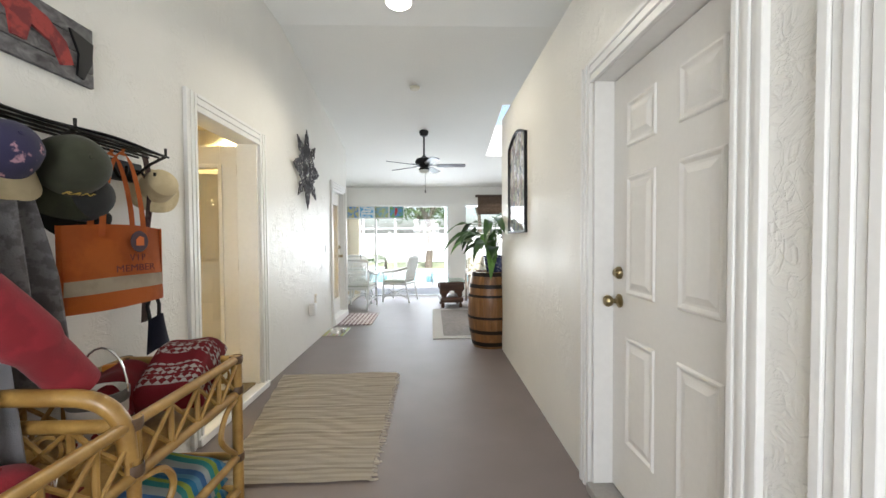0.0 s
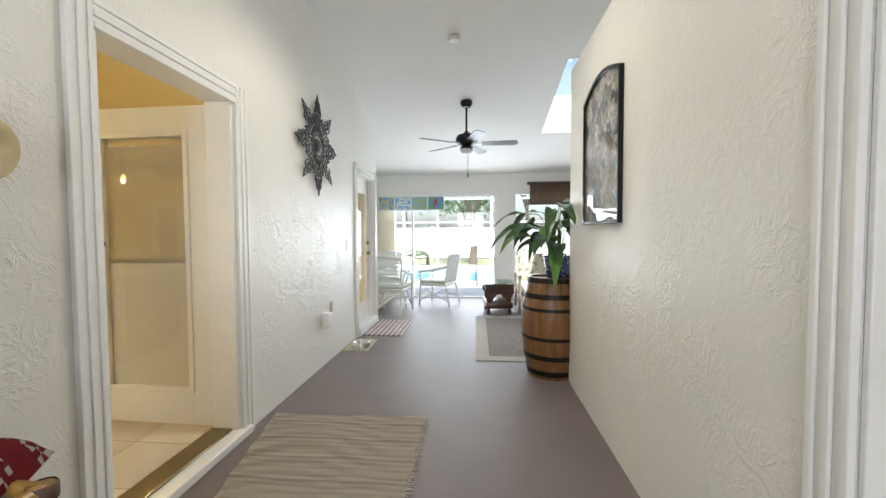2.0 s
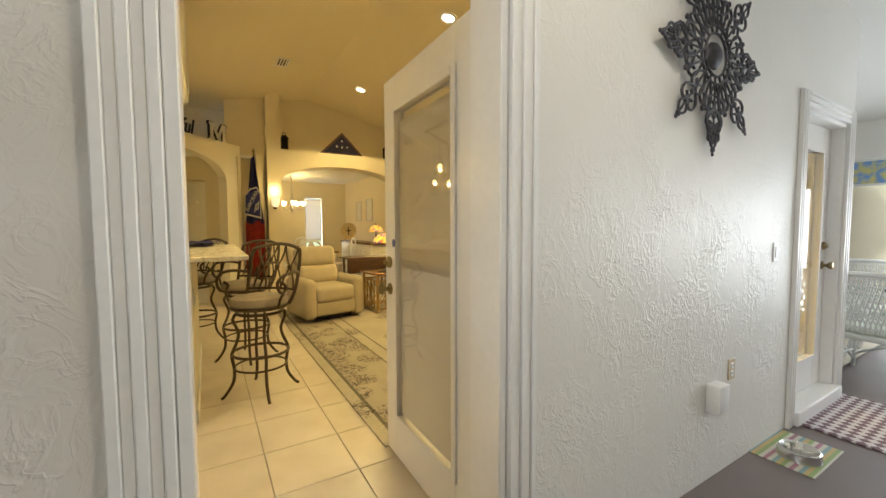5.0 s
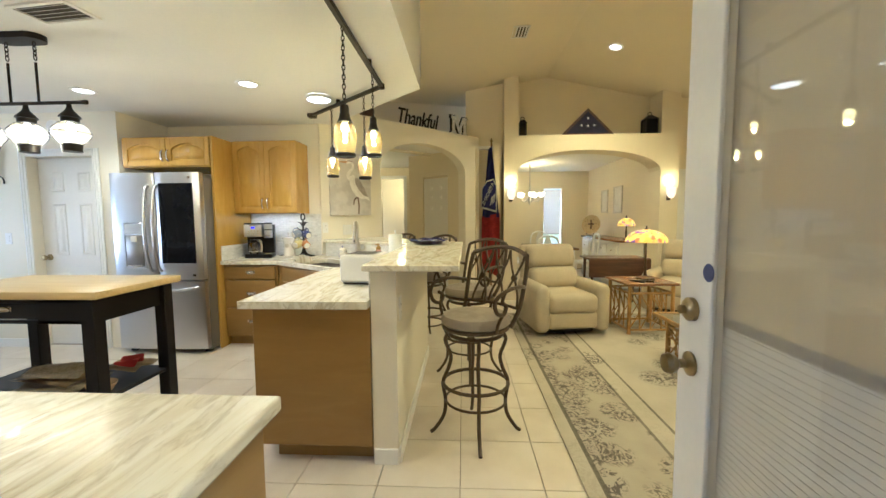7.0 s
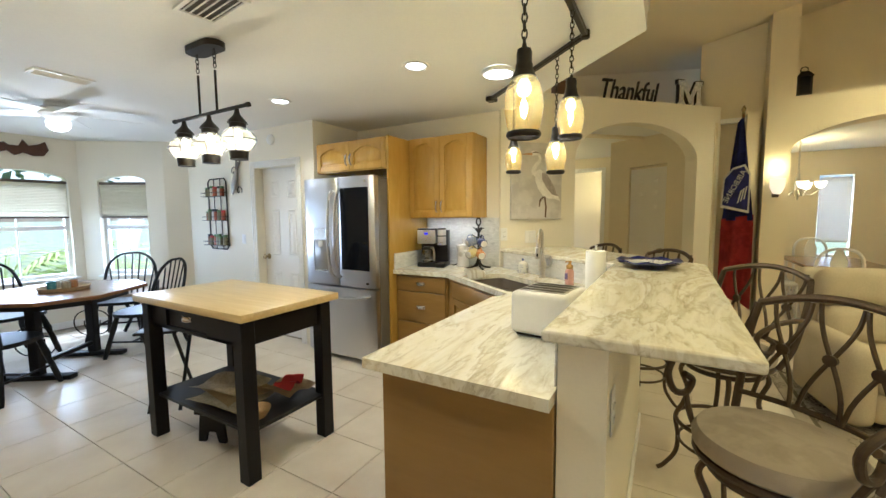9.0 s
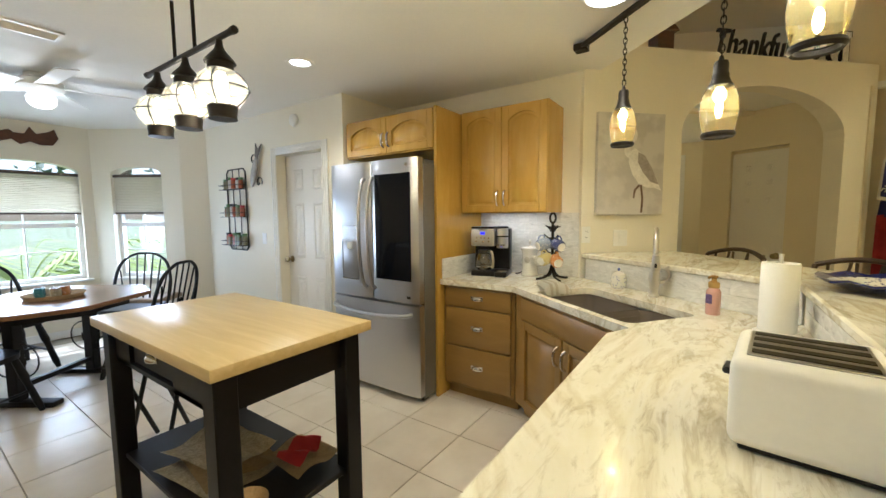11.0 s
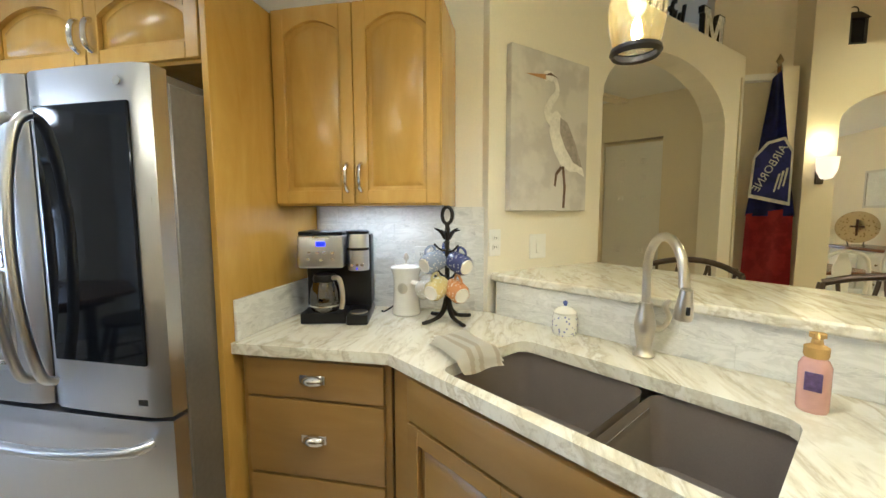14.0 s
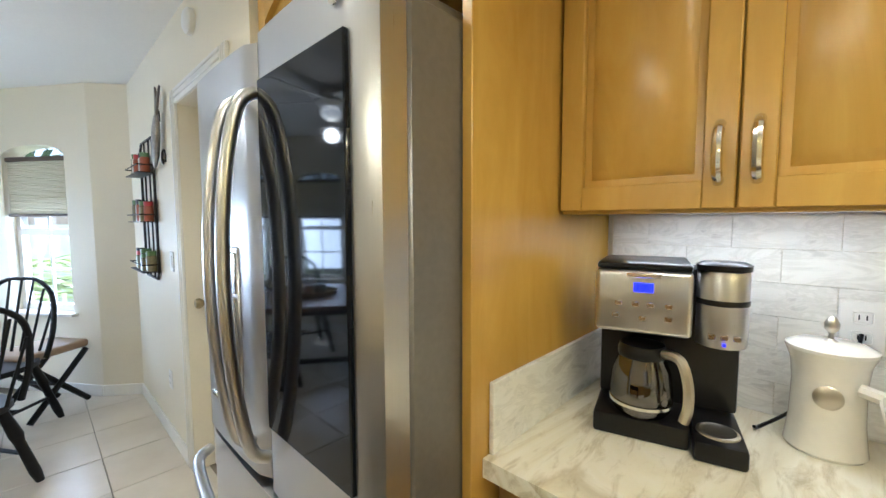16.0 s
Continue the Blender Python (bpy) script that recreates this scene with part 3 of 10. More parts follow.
# living room west wall with the dining arch
AX = -7.90
A0, A1 = 3.78, 6.02
fl = Matrix(((0, 0, 1, AX - 0.40), (1, 0, 0, 0), (0, 1, 0, 0), (0, 0, 0, 1)))
aarch = [(A1, H), (A1, 2.14)] + [((A0 + A1) / 2 + (A1 - A0) / 2 * math.cos(radians(a)), 2.14 + 0.33 * math.sin(radians(a))) for a in range(10, 171, 10)] + [(A0, 2.14), (A0, H)]
bm = prism(bmesh.new(), [(3.56, H), (3.56, 2.71), (6.30, 2.71), (6.30, H)] + aarch, 0.0, 0.40, fl)
box(bm, AX - 0.40, AX, 3.56, 3.79, 2.71, 3.9)
box(bm, AX - 0.40, AX, 6.01, 6.30, 2.71, 3.9)
structure("wall_dining_arch", bm, M_CREAM, "cream wall with a wide arch and a display ledge", "wall")
wall_along("wall_niche_back", "x", AX - 0.40, -0.1, 3.0, 6.32, 2.52, 4.0, [], M_CREAM, "cream wall behind the display ledge")
wall_along("wall_corner", "x", -8.12, -0.1, 2.95, 3.60, H, 4.0, [], M_CREAM, "cream corner wall behind the flag")
wall_along("wall_office", "x", -8.05, -0.12, 6.30, 9.2, H, 4.0, [(6.96, 7.85, H, H + 2.1)], M_CREAM, "cream wall with an open doorway")
wall_along("wall_living_north", "y", 9.2, 0.12, -12.2, -1.70, H, 4.0, [], M_CREAM, "cream living room wall")
# dining room
wall_along("wall_dining_far", "x", -12.0, -0.12, 3.0, 6.30, H, 2.7, [(5.03, 5.49, 0.72, 2.16)], M_CREAM, "cream dining wall with a window")
wall_along("wall_dining_side", "y", 6.18, 0.12, -12.0, -8.31, H, 2.7, [], M_CREAM, "cream dining side wall")
wall_along("wall_dining_side_2", "y", 3.53, -0.1, -12.0, -10.5, H, 2.7, [], M_CREAM, "cream dining side wall")
structure("ceiling_dining", cube(-12.0, -8.30, 3.3, 6.30, 2.60, 2.70), M_CEIL, "white dining room ceiling", "ceiling")
structure("ceiling_office", cube(-12.0, -8.17, 6.32, 9.2, 2.60, 2.70), M_CEIL, "white side room ceiling", "ceiling")
wall_along("wall_office_far", "x", -12.0, -0.12, 6.30, 9.2, H, 2.7, [], M_CREAM, "cream side room wall")

# ---- counters and bar ----
C, B = H + 0.925, H + 1.115     # counter and bar heights


def slab(name, pts, z0, z1, label, category):
    ob = part(name, prism(bmesh.new(), pts, z0, z1), M_MARBLE)
    md = ob.modifiers.new("edge", "BEVEL")
    md.width, md.segments, md.limit_method = 0.008, 2, "ANGLE"
    return tagged(ob, label, category)


bm = bmesh.new()
U = Vector((0.63, 0.776, 0)).normalized()      # along the sink front
prism(bm, [(-3.54, 2.40), (-3.54, 2.54), (-5.32, 2.54), (-6.11, 1.54), (-6.10, 1.30), (-6.07, 1.26), (-5.28, 2.40)], H, B - 0.035)
structure("wall_bar", bm, M_KWALL, "cream knee wall carrying the raised bar", "wall")
slab("granite_bar", [(-3.50, 2.36), (-3.50, 2.88), (-5.45, 2.90), (-6.60, 1.79), (-6.09, 1.24), (-6.05, 1.235), (-5.26, 2.36)], B - 0.035, B, "raised granite breakfast bar with cream and brown veins", "bar top")

# ---- kitchen ----
XZM = Matrix(((1, 0, 0, 0), (0, 0, -1, 0), (0, 1, 0, 0), (0, 0, 0, 1)))   # outlines in x and z, depth towards -y


def frustum(bm, lo, d0, hi, d1, m):
    a = [bm.verts.new(m @ Vector((x, z, d0))) for x, z in lo]
    b = [bm.verts.new(m @ Vector((x, z, d1))) for x, z in hi]
    n = len(a)
    bm.faces.new(b)
    for k in range(n):
        bm.faces.new((a[k], a[(k + 1) % n], b[(k + 1) % n], b[k]))
    return bm


def arched(x0, x1, z0, z1, rise):
    """Outline with an arched head that springs rise below z1."""
    n = 12
    head = [(x1 + (x0 - x1) * k / n, z1 - rise + rise * math.sin(math.pi * k / n) ** 0.8) for k in range(n + 1)]
    return [(x0, z0), (x1, z0)] + head


def cabinet_door(name, w, h, mat, parent, at, rise=0.0, handle="", t=0.02, stile=0.055, turn=0):
    bm = bmesh.new()
    box(bm, 0, stile, -t, 0, 0, h, 0.003)
    box(bm, w - stile, w, -t, 0, 0, h, 0.003)
    box(bm, stile, w - stile, -t, 0, 0, stile, 0.002)
    inner = arched(stile, w - stile, stile, h - stile, rise) if rise else [(stile, stile), (w - stile, stile), (w - stile, h - stile), (stile, h - stile)]
    if rise:
        prism(bm, [(stile, h)] + inner[2:][::-1] + [(w - stile, h)], 0, t * 0.97, XZM)
    else:
        box(bm, stile, w - stile, -t, 0, h - stile, h, 0.002)
    prism(bm, inner, 0.0, t * 0.05, XZM)
    g, f = 0.016, 0.040

    def inset(d):
        if rise:
            return arched(stile + d, w - stile - d, stile + d, h - stile - d, rise * (1 - d * 2))
        return [(stile + d, stile + d), (w - stile - d, stile + d), (w - stile - d, h - stile - d), (stile + d, h - stile - d)]
    frustum(bm, inset(g), t * 0.04, inset(f), t * 0.80, XZM)
    ob = part(name, bm, mat, parent)
    ob.location = at
    ob.rotation_euler = (0, 0, radians(turn))
    if handle:
        hx = {"l": 0.028, "r": w - 0.028}[handle[0]]
        hz0 = 0.05 if handle[1] == "b" else h - 0.05 - 0.11
        b2 = tube(bmesh.new(), smooth_line([(hx, -t, hz0), (hx, -t - 0.022, hz0 + 0.018), (hx, -t - 0.028, hz0 + 0.055), (hx, -t - 0.022, hz0 + 0.092), (hx, -t, hz0 + 0.11)], 4), [0.0095] * 17)
        part("handle", b2, M_CHROME, ob, "arched chrome pull")
    return ob


def cup_pull(parent, at, mat=None):
    bm = bmesh.new()
    bmesh.ops.create_uvsphere(bm, u_segments=18, v_segments=10, radius=1.0, matrix=Matrix.Diagonal((0.044, 0.026, 0.024, 1)))
    bmesh.ops.bisect_plane(bm, geom=bm.verts[:] + bm.edges[:] + bm.faces[:], plane_co=(0, 0, -0.008), plane_no=(0, 0, -1), clear_outer=True)
    box(bm, -0.05, 0.05, -0.004, 0.002, -0.010, 0.022, 0.002)
    ob = part("cup_pull", bm, mat or M_CHROME, parent, "polished nickel cup pull")
    ob.location = at
    return ob


def drawer(parent, x0, x1, z0, z1, mat, t=0.02):
    w, h = x1 - x0, z1 - z0
    bm = cube(0, w, -t, 0, 0, h, 0.004, 2)
    ob = part("drawer", bm, mat, parent)
    ob.location = (x0, 0, z0)
    cup_pull(ob, (w / 2, -t - 0.002, h / 2))
    return ob


def carcass(parent, w, d, z0, z1, mat, toe=0.0):
    bm = bmesh.new()
    if toe:
        box(bm, 0, w, 0.0, d, z0 + toe, z1, 0.002)
        box(bm, 0, w, 0.07, d, z0, z0 + toe)
    else:
        box(bm, 0, w, 0.0, d, z0, z1, 0.002)
    part("body", bm, mat, parent, smooth=False)


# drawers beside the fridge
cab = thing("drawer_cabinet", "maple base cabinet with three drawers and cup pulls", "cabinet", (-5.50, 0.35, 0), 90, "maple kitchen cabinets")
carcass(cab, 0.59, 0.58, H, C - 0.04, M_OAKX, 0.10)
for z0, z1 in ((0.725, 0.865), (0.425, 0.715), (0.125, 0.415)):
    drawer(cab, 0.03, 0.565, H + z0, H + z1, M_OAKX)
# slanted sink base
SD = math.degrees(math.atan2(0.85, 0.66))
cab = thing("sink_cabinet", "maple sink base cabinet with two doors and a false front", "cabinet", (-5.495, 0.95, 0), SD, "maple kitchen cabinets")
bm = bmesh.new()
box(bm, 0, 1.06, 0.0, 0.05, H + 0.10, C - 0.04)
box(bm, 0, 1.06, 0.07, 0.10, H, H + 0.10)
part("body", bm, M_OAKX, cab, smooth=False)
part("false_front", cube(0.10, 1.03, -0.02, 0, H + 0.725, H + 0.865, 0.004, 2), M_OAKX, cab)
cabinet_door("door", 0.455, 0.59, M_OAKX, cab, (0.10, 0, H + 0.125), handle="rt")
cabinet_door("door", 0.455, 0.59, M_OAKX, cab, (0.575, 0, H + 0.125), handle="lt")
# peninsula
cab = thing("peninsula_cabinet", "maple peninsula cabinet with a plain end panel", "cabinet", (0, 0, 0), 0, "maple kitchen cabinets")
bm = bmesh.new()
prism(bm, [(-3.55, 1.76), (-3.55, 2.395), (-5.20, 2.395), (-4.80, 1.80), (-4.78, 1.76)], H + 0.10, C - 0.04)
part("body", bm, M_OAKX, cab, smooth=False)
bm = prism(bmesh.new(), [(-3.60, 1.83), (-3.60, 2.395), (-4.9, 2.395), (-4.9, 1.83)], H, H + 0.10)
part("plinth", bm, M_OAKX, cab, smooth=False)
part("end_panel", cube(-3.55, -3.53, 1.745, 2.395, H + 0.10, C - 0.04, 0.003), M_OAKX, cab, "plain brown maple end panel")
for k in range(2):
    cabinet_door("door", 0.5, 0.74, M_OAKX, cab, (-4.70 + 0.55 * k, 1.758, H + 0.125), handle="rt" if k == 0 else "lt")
# worktop with the sink opening
SO, SU, SN = Vector((-5.70, 1.385)), Vector((0.60, 0.80)), Vector((0.80, -0.60))
SL, SW = 0.78, 0.42


def sink_at(a, n):
    p = SO + SU * a + SN * n
    return (p.x, p.y)


def rounded(a0, a1, n0, n1, r):
    pts = []
    for cx, cy, t0 in ((a1 - r, n1 - r, 0), (a0 + r, n1 - r, 90), (a0 + r, n0 + r, 180), (a1 - r, n0 + r, 270)):
        pts += [(cx + r * math.cos(radians(t0 + t)), cy + r * math.sin(radians(t0 + t))) for t in (0, 30, 60, 90)]
    return [sink_at(*p) for p in pts]


hole = rounded(0, SL, 0, SW, 0.05)
outer = [(-4.83, 1.77), (-5.46, 0.94), (-5.45, 0.345), (-6.095, 0.345), (-6.095, 1.20), (-6.06, 1.26), (-5.285, 2.395), (-3.47, 2.395), (-3.47, 1.70), (-4.70, 1.705)]
k0 = min(range(len(hole)), key=lambda k: (Vector(hole[k]) - Vector(outer[0])).length)
loop = outer + [outer[0]] + [hole[(k0 + k) % len(hole)] for k in range(len(hole))] + [hole[k0]]


def area2(p):
    return sum(a[0] * b[1] - b[0] * a[1] for a, b in zip(p, p[1:] + p[:1]))


if area2(outer) * area2(hole) > 0:
    loop = outer + [outer[0]] + [hole[(k0 - k) % len(hole)] for k in range(len(hole))] + [hole[k0]]
bm = prism(bmesh.new(), loop, C - 0.04, C)
ob = part("worktop", bm, M_MARBLE, smooth=False)
tagged(ob, "cream granite worktop with brown and grey veins", "worktop")
# undermount sink
sink = thing("sink", "taupe composite double sink set under granite", "sink")
M_SINK = plain("taupe_composite", (0.16, 0.135, 0.115), 0.45, vary=0.12, grain=300, relief=0.1)
for a0, a1 in ((-0.01, 0.44), (0.46, SL + 0.01)):
    bm = bmesh.new()
    lo, hi = rounded(a0 + 0.02, a1 - 0.02, 0.01, SW - 0.01, 0.05), rounded(a0, a1, -0.01, SW + 0.01, 0.05)
    vl = [bm.verts.new((x, y, C - 0.24)) for x, y in lo]
    vh = [bm.verts.new((x, y, C - 0.045)) for x, y in hi]
    bm.faces.new(vl)
    for k in range(len(vl)):
        bm.faces.new((vl[k], vl[(k + 1) % len(vl)], vh[(k + 1) % len(vh)], vh[k]))
    part("bowl", bm, M_SINK, sink, "taupe sink bowl")
bm = prism(bmesh.new(), [sink_at(a, n) for a, n in ((0.435, 0.0), (0.465, 0.0), (0.465, SW), (0.435, SW))], C - 0.23, C - 0.075)
part("divider", bm, M_SINK, sink)
for a in (0.22, 0.62):
    x, y = sink_at(a, 0.2)
    part("drain", lathe(bmesh.new(), [(0.0, 0.002), (0.03, 0.002), (0.038, 0.006), (0.044, 0.004), (0.046, 0.0)], 20, pose(x, y, C - 0.239)), M_CHROME, sink, "steel sink drain")
# faucet
fx, fy = -5.605, 1.775
fa = thing("faucet", "brushed nickel gooseneck pull-down faucet", "faucet", (fx, fy, C), 7)
part("base", lathe(bmesh.new(), [(0, 0), (0.032, 0), (0.033, 0.006), (0.026, 0.014), (0.022, 0.03), (0.028, 0.07), (0.033, 0.105), (0.028, 0.14), (0.021, 0.165), (0.021, 0.18), (0.0, 0.18)], 24), M_NICKEL, fa)
neck = [(0, 0, 0.17), (0, 0, 0.26)] + [(0.11 - 0.11 * math.cos(radians(a)), 0, 0.29 + 0.11 * math.sin(radians(a))) for a in range(0, 181, 15)]
part("spout", tube(bmesh.new(), neck + [(0.222, 0, 0.27)], 0.0135, 12), M_NICKEL, fa)
part("spray_head", lathe(bmesh.new(), [(0, 0), (0.022, 0), (0.024, 0.01), (0.019, 0.055), (0.015, 0.085), (0.0, 0.085)], 18, pose(0.224, 0, 0.185, 0, 8, 0)), M_NICKEL, fa)
part("button", cube(0.236, 0.252, -0.006, 0.006, 0.20, 0.225, 0.003), M_BLACK, fa, "black spray button")
part("lever", tube(bmesh.new(), smooth_line([(0, 0.02, 0.09), (0, 0.055, 0.095), (0.0, 0.075, 0.13), (0.0, 0.06, 0.17), (0.0, 0.075, 0.185)], 5), [0.014, 0.013, 0.012, 0.012, 0.012] + [0.008] * 16, 10), M_NICKEL, fa)

# splash tiles along the knee wall and the back wall
M_SPLASH, nodes, links, b = material("pale_marble_tile")
info = nodes.new("ShaderNodeObjectInfo")
add = nodes.new("ShaderNodeVectorMath")
links.new(coords(nodes, links, (2.0, 2.0, 6.0), (0, 20, 0)), add.inputs[0])
links.new(info.outputs["Location"], add.inputs[1])
vein = noise_tex(nodes, links, add.outputs[0], 3.0, 6, 0.6, 1.6)
links.new(ramp(nodes, links, vein, [(0.36, (0.56, 0.55, 0.52)), (0.44, (0.72, 0.71, 0.67)), (0.5, (0.64, 0.63, 0.59)), (0.58, (0.75, 0.74, 0.70))]), b.inputs["Base Color"])
b.inputs["Roughness"].default_value = 0.25
S45, E45 = Vector((-6.055, 1.275)), Vector((-5.283, 2.385))


def splash_tiles(parent, p, q, z0, z1, rows, length, out, seed):
    rnd = random.Random(seed)
    p, q = Vector(p), Vector(q)
    d = (q - p).normalized()
    L, hh = (q - p).length, (z1 - z0) / rows
    meshes = {}
    for r in range(rows):
        s = -length * (0.5 if r % 2 else 0.0)
        while s < L - 0.005:
            a, b = max(s, 0.0) + 0.0004, min(s + length, L) - 0.0004
            s += length
            if b - a < 0.01:
                continue
            key = round(b - a, 3)
            if key not in meshes:
                bmx = cube(0, b - a, -0.006, 0.0, 0, hh - 0.0008, 0.0006)
                me = bpy.data.meshes.new("tile")
                bmx.to_mesh(me)
                bmx.free()
                me.materials.append(M_SPLASH)
                meshes[key] = me
            ob = new("tile", meshes[key])
            ob.parent = parent
            ob.matrix_basis = pose(p.x + d.x * a, p.y + d.y * a, z0 + r * hh, 0, 0, math.degrees(math.atan2(d.y, d.x))) @ Matrix.Translation((0, -out + rnd.uniform(-0.0006, 0.0006), 0))


# island cart
isl = thing("kitchen_cart", "black wooden kitchen cart with a butcher-block top", "kitchen cart")
IX0, IX1, IY0, IY1, IT = -4.24, -3.56, -0.34, 0.82, 1.0
part("top", cube(IX0, IX1, IY0, IY1, IT - 0.045, IT, 0.006, 2), M_BLOCK, isl, "pale butcher-block top")
for x in (IX0 + 0.03, IX1 - 0.11):
    for y in (IY0 + 0.05, IY1 - 0.13):
        part("leg", cube(x, x + 0.08, y, y + 0.08, H, IT - 0.045, 0.004), M_BLACKWOOD, isl)
bm = bmesh.new()
box(bm, IX0 + 0.05, IX1 - 0.05, IY1 - 0.11, IY1 - 0.085, IT - 0.20, IT - 0.046)
box(bm, IX0 + 0.05, IX1 - 0.05, IY0 + 0.085, IY0 + 0.11, IT - 0.20, IT - 0.046)
box(bm, IX0 + 0.045, IX0 + 0.07, IY0 + 0.1, IY1 - 0.1, IT - 0.20, IT - 0.046)
box(bm, IX1 - 0.08, IX1 - 0.055, IY0 + 0.1, IY0 + 0.30, IT - 0.20, IT - 0.046)
box(bm, IX1 - 0.08, IX1 - 0.055, IY1 - 0.42, IY1 - 0.1, IT - 0.20, IT - 0.046)
box(bm, IX1 - 0.08, IX1 - 0.055, IY0 + 0.1, IY1 - 0.1, IT - 0.075, IT - 0.046)
box(bm, IX1 - 0.08, IX1 - 0.055, IY0 + 0.1, IY1 - 0.1, IT - 0.20, IT - 0.18)
part("apron", bm, M_BLACKWOOD, isl, smooth=False)
dr = part("drawer", cube(IX1 - 0.09, IX1 - 0.068, IY0 + 0.31, IY1 - 0.43, IT - 0.175, IT - 0.08, 0.003), M_BLACKWOOD, isl)
cp = cup_pull(dr, (IX1 - 0.066, (IY0 + IY1) / 2 - 0.06, IT - 0.12))
cp.rotation_euler = (0, 0, radians(90))
part("shelf", cube(IX0 + 0.06, IX1 - 0.06, IY0 + 0.07, IY1 - 0.07, H + 0.27, H + 0.295, 0.004), M_BLACKWOOD, isl)
# papers, bag and plates on the cart's shelf
M_PAPER = plain("kraft_paper", (0.34, 0.25, 0.13), 0.85, vary=0.25, scale=18, grain=80, relief=0.2)
M_PAPER2 = plain("printed_paper", (0.42, 0.36, 0.24), 0.8, vary=0.4, scale=30, grain=120)
rnd = random.Random(4)
for k, (x, y, w, d, h, a, mt, nm, lb) in enumerate((
        (-3.80, 0.30, 0.30, 0.44, 0.02, 8, M_PAPER2, "magazine", "stacked old magazine on the cart shelf"),
        (-3.84, 0.28, 0.29, 0.42, 0.025, -6, M_PAPER, "paper_bag", "folded brown paper bag on the cart shelf"),
        (-3.83, 0.26, 0.27, 0.40, 0.03, 12, M_PAPER2, "magazine", "stacked old magazine on the cart shelf"),
        (-4.03, 0.56, 0.22, 0.26, 0.05, 3, M_PAPER, "paper_bag", "folded brown paper bag on the cart shelf"))):
    z = H + 0.296 + 0.026 * min(k, 2) if k < 3 else H + 0.296
    bm = cloth(8, 8, lambda u, v: ((u - 0.5) * w, (v - 0.5) * d, h + 0.012 * math.sin(7 * u + 3 * v) + rnd.uniform(0, 0.004)), -h)
    solid(nm, bm, mt, lb, "paper", at=(x, y, z), turn=a)
solid("plate", lathe(bmesh.new(), [(0, 0.006), (0.05, 0.006), (0.075, 0.045), (0.08, 0.05), (0.078, 0.04), (0.052, 0.0), (0, 0.0)], 28), plain("tan_wicker_plate", (0.40, 0.27, 0.12), 0.6, vary=0.3, grain=90), "tan wicker plate on the cart shelf", "plate", at=(-3.74, 0.64, H + 0.297))
solid("oven_mitt", cloth(8, 6, lambda u, v: ((u - 0.5) * 0.17, (v - 0.5) * 0.11 * (1 + 0.25 * math.sin(3 * u)), 0.04 + 0.02 * math.sin(9 * u + 2 * v)), -0.02), fabric("red_cotton", (0.45, 0.03, 0.03)), "red cotton oven mitt on papers", "oven mitt", at=(-4.02, 0.58, H + 0.345), turn=20)
# step stool under the cart
st = thing("step_stool", "small black wooden step stool under the cart", "stool", (-3.86, 0.12, H), 20)
part("seat", cube(-0.16, 0.16, -0.10, 0.10, 0.19, 0.215, 0.005), M_BLACKWOOD, st)
for x in (-0.13, 0.11):
    bm = prism(bmesh.new(), [(-0.10, 0), (-0.05, 0), (-0.03, 0.07), (0.03, 0.07), (0.05, 0), (0.10, 0), (0.08, 0.19), (-0.08, 0.19)], x, x + 0.02, Matrix(((0, 0, 1, 0), (1, 0, 0, 0), (0, 1, 0, 0), (0, 0, 0, 1))))
    part("leg", bm, M_BLACKWOOD, st, smooth=False)

# fridge
fr = thing("refrigerator", "brushed steel french-door refrigerator with a dark glass panel", "refrigerator", (-5.20, -0.60, 0), 90)
FW = 0.92
M_FSIDE = plain("grey_fridge_side", (0.20, 0.19, 0.175), 0.4, 0.5, vary=0.1)
part("body", cube(0.005, FW - 0.005, 0.085, 0.86, H + 0.03, 1.835, 0.006), M_FSIDE, fr, "grey metal fridge casing")


def bowed(x0, x1, z0, z1, bulge, depth=0.075):
    """A door whose front swells outwards."""
    n = 12
    pts = [(x0, 0.075)] + [(x0 + (x1 - x0) * k / n, 0.012 - bulge * (1 - (2 * k / n - 1) ** 2) ** 0.5 if 0 < k < n else 0.022) for k in range(n + 1)] + [(x1, 0.075)]
    return prism(bmesh.new(), pts, z0, z1)


dl = part("left_door", bowed(0.0, FW / 2 - 0.004, 0.81, 1.87, 0.012), M_STEEL, fr)
dr = part("right_door", bowed(FW / 2 + 0.004, FW, 0.81, 1.87, 0.012), M_STEEL, fr)
fz = part("freezer_drawer", bowed(0.0, FW, H + 0.06, 0.795, 0.014), M_STEEL, fr)
part("glass_panel", cube(FW / 2 + 0.055, FW - 0.06, -0.006, 0.012, 0.975, 1.765, 0.003), M_DARKGLASS, dr, "black glass viewing panel")
ds = part("dispenser", cube(0.13, 0.345, -0.004, 0.01, 0.92, 1.39, 0.004), M_STEEL, dl, "water and ice dispenser")
part("recess", cube(0.145, 0.33, -0.007, 0.0, 0.945, 1.255, 0.01, 2), plain("grey_dispenser_recess", (0.34, 0.33, 0.32), 0.3, 0.7), ds, "dark dispenser recess")
part("control_strip", cube(0.14, 0.335, -0.008, 0.0, 1.265, 1.375, 0.003), brushed("pale_steel", (0.72, 0.73, 0.75), 0.2), ds)
part("spout", cube(0.21, 0.27, -0.022, -0.006, 1.19, 1.25, 0.006), M_WHITE, ds)
part("drip_tray", cube(0.15, 0.325, -0.02, -0.006, 0.945, 0.962, 0.003), M_CHROME, ds)
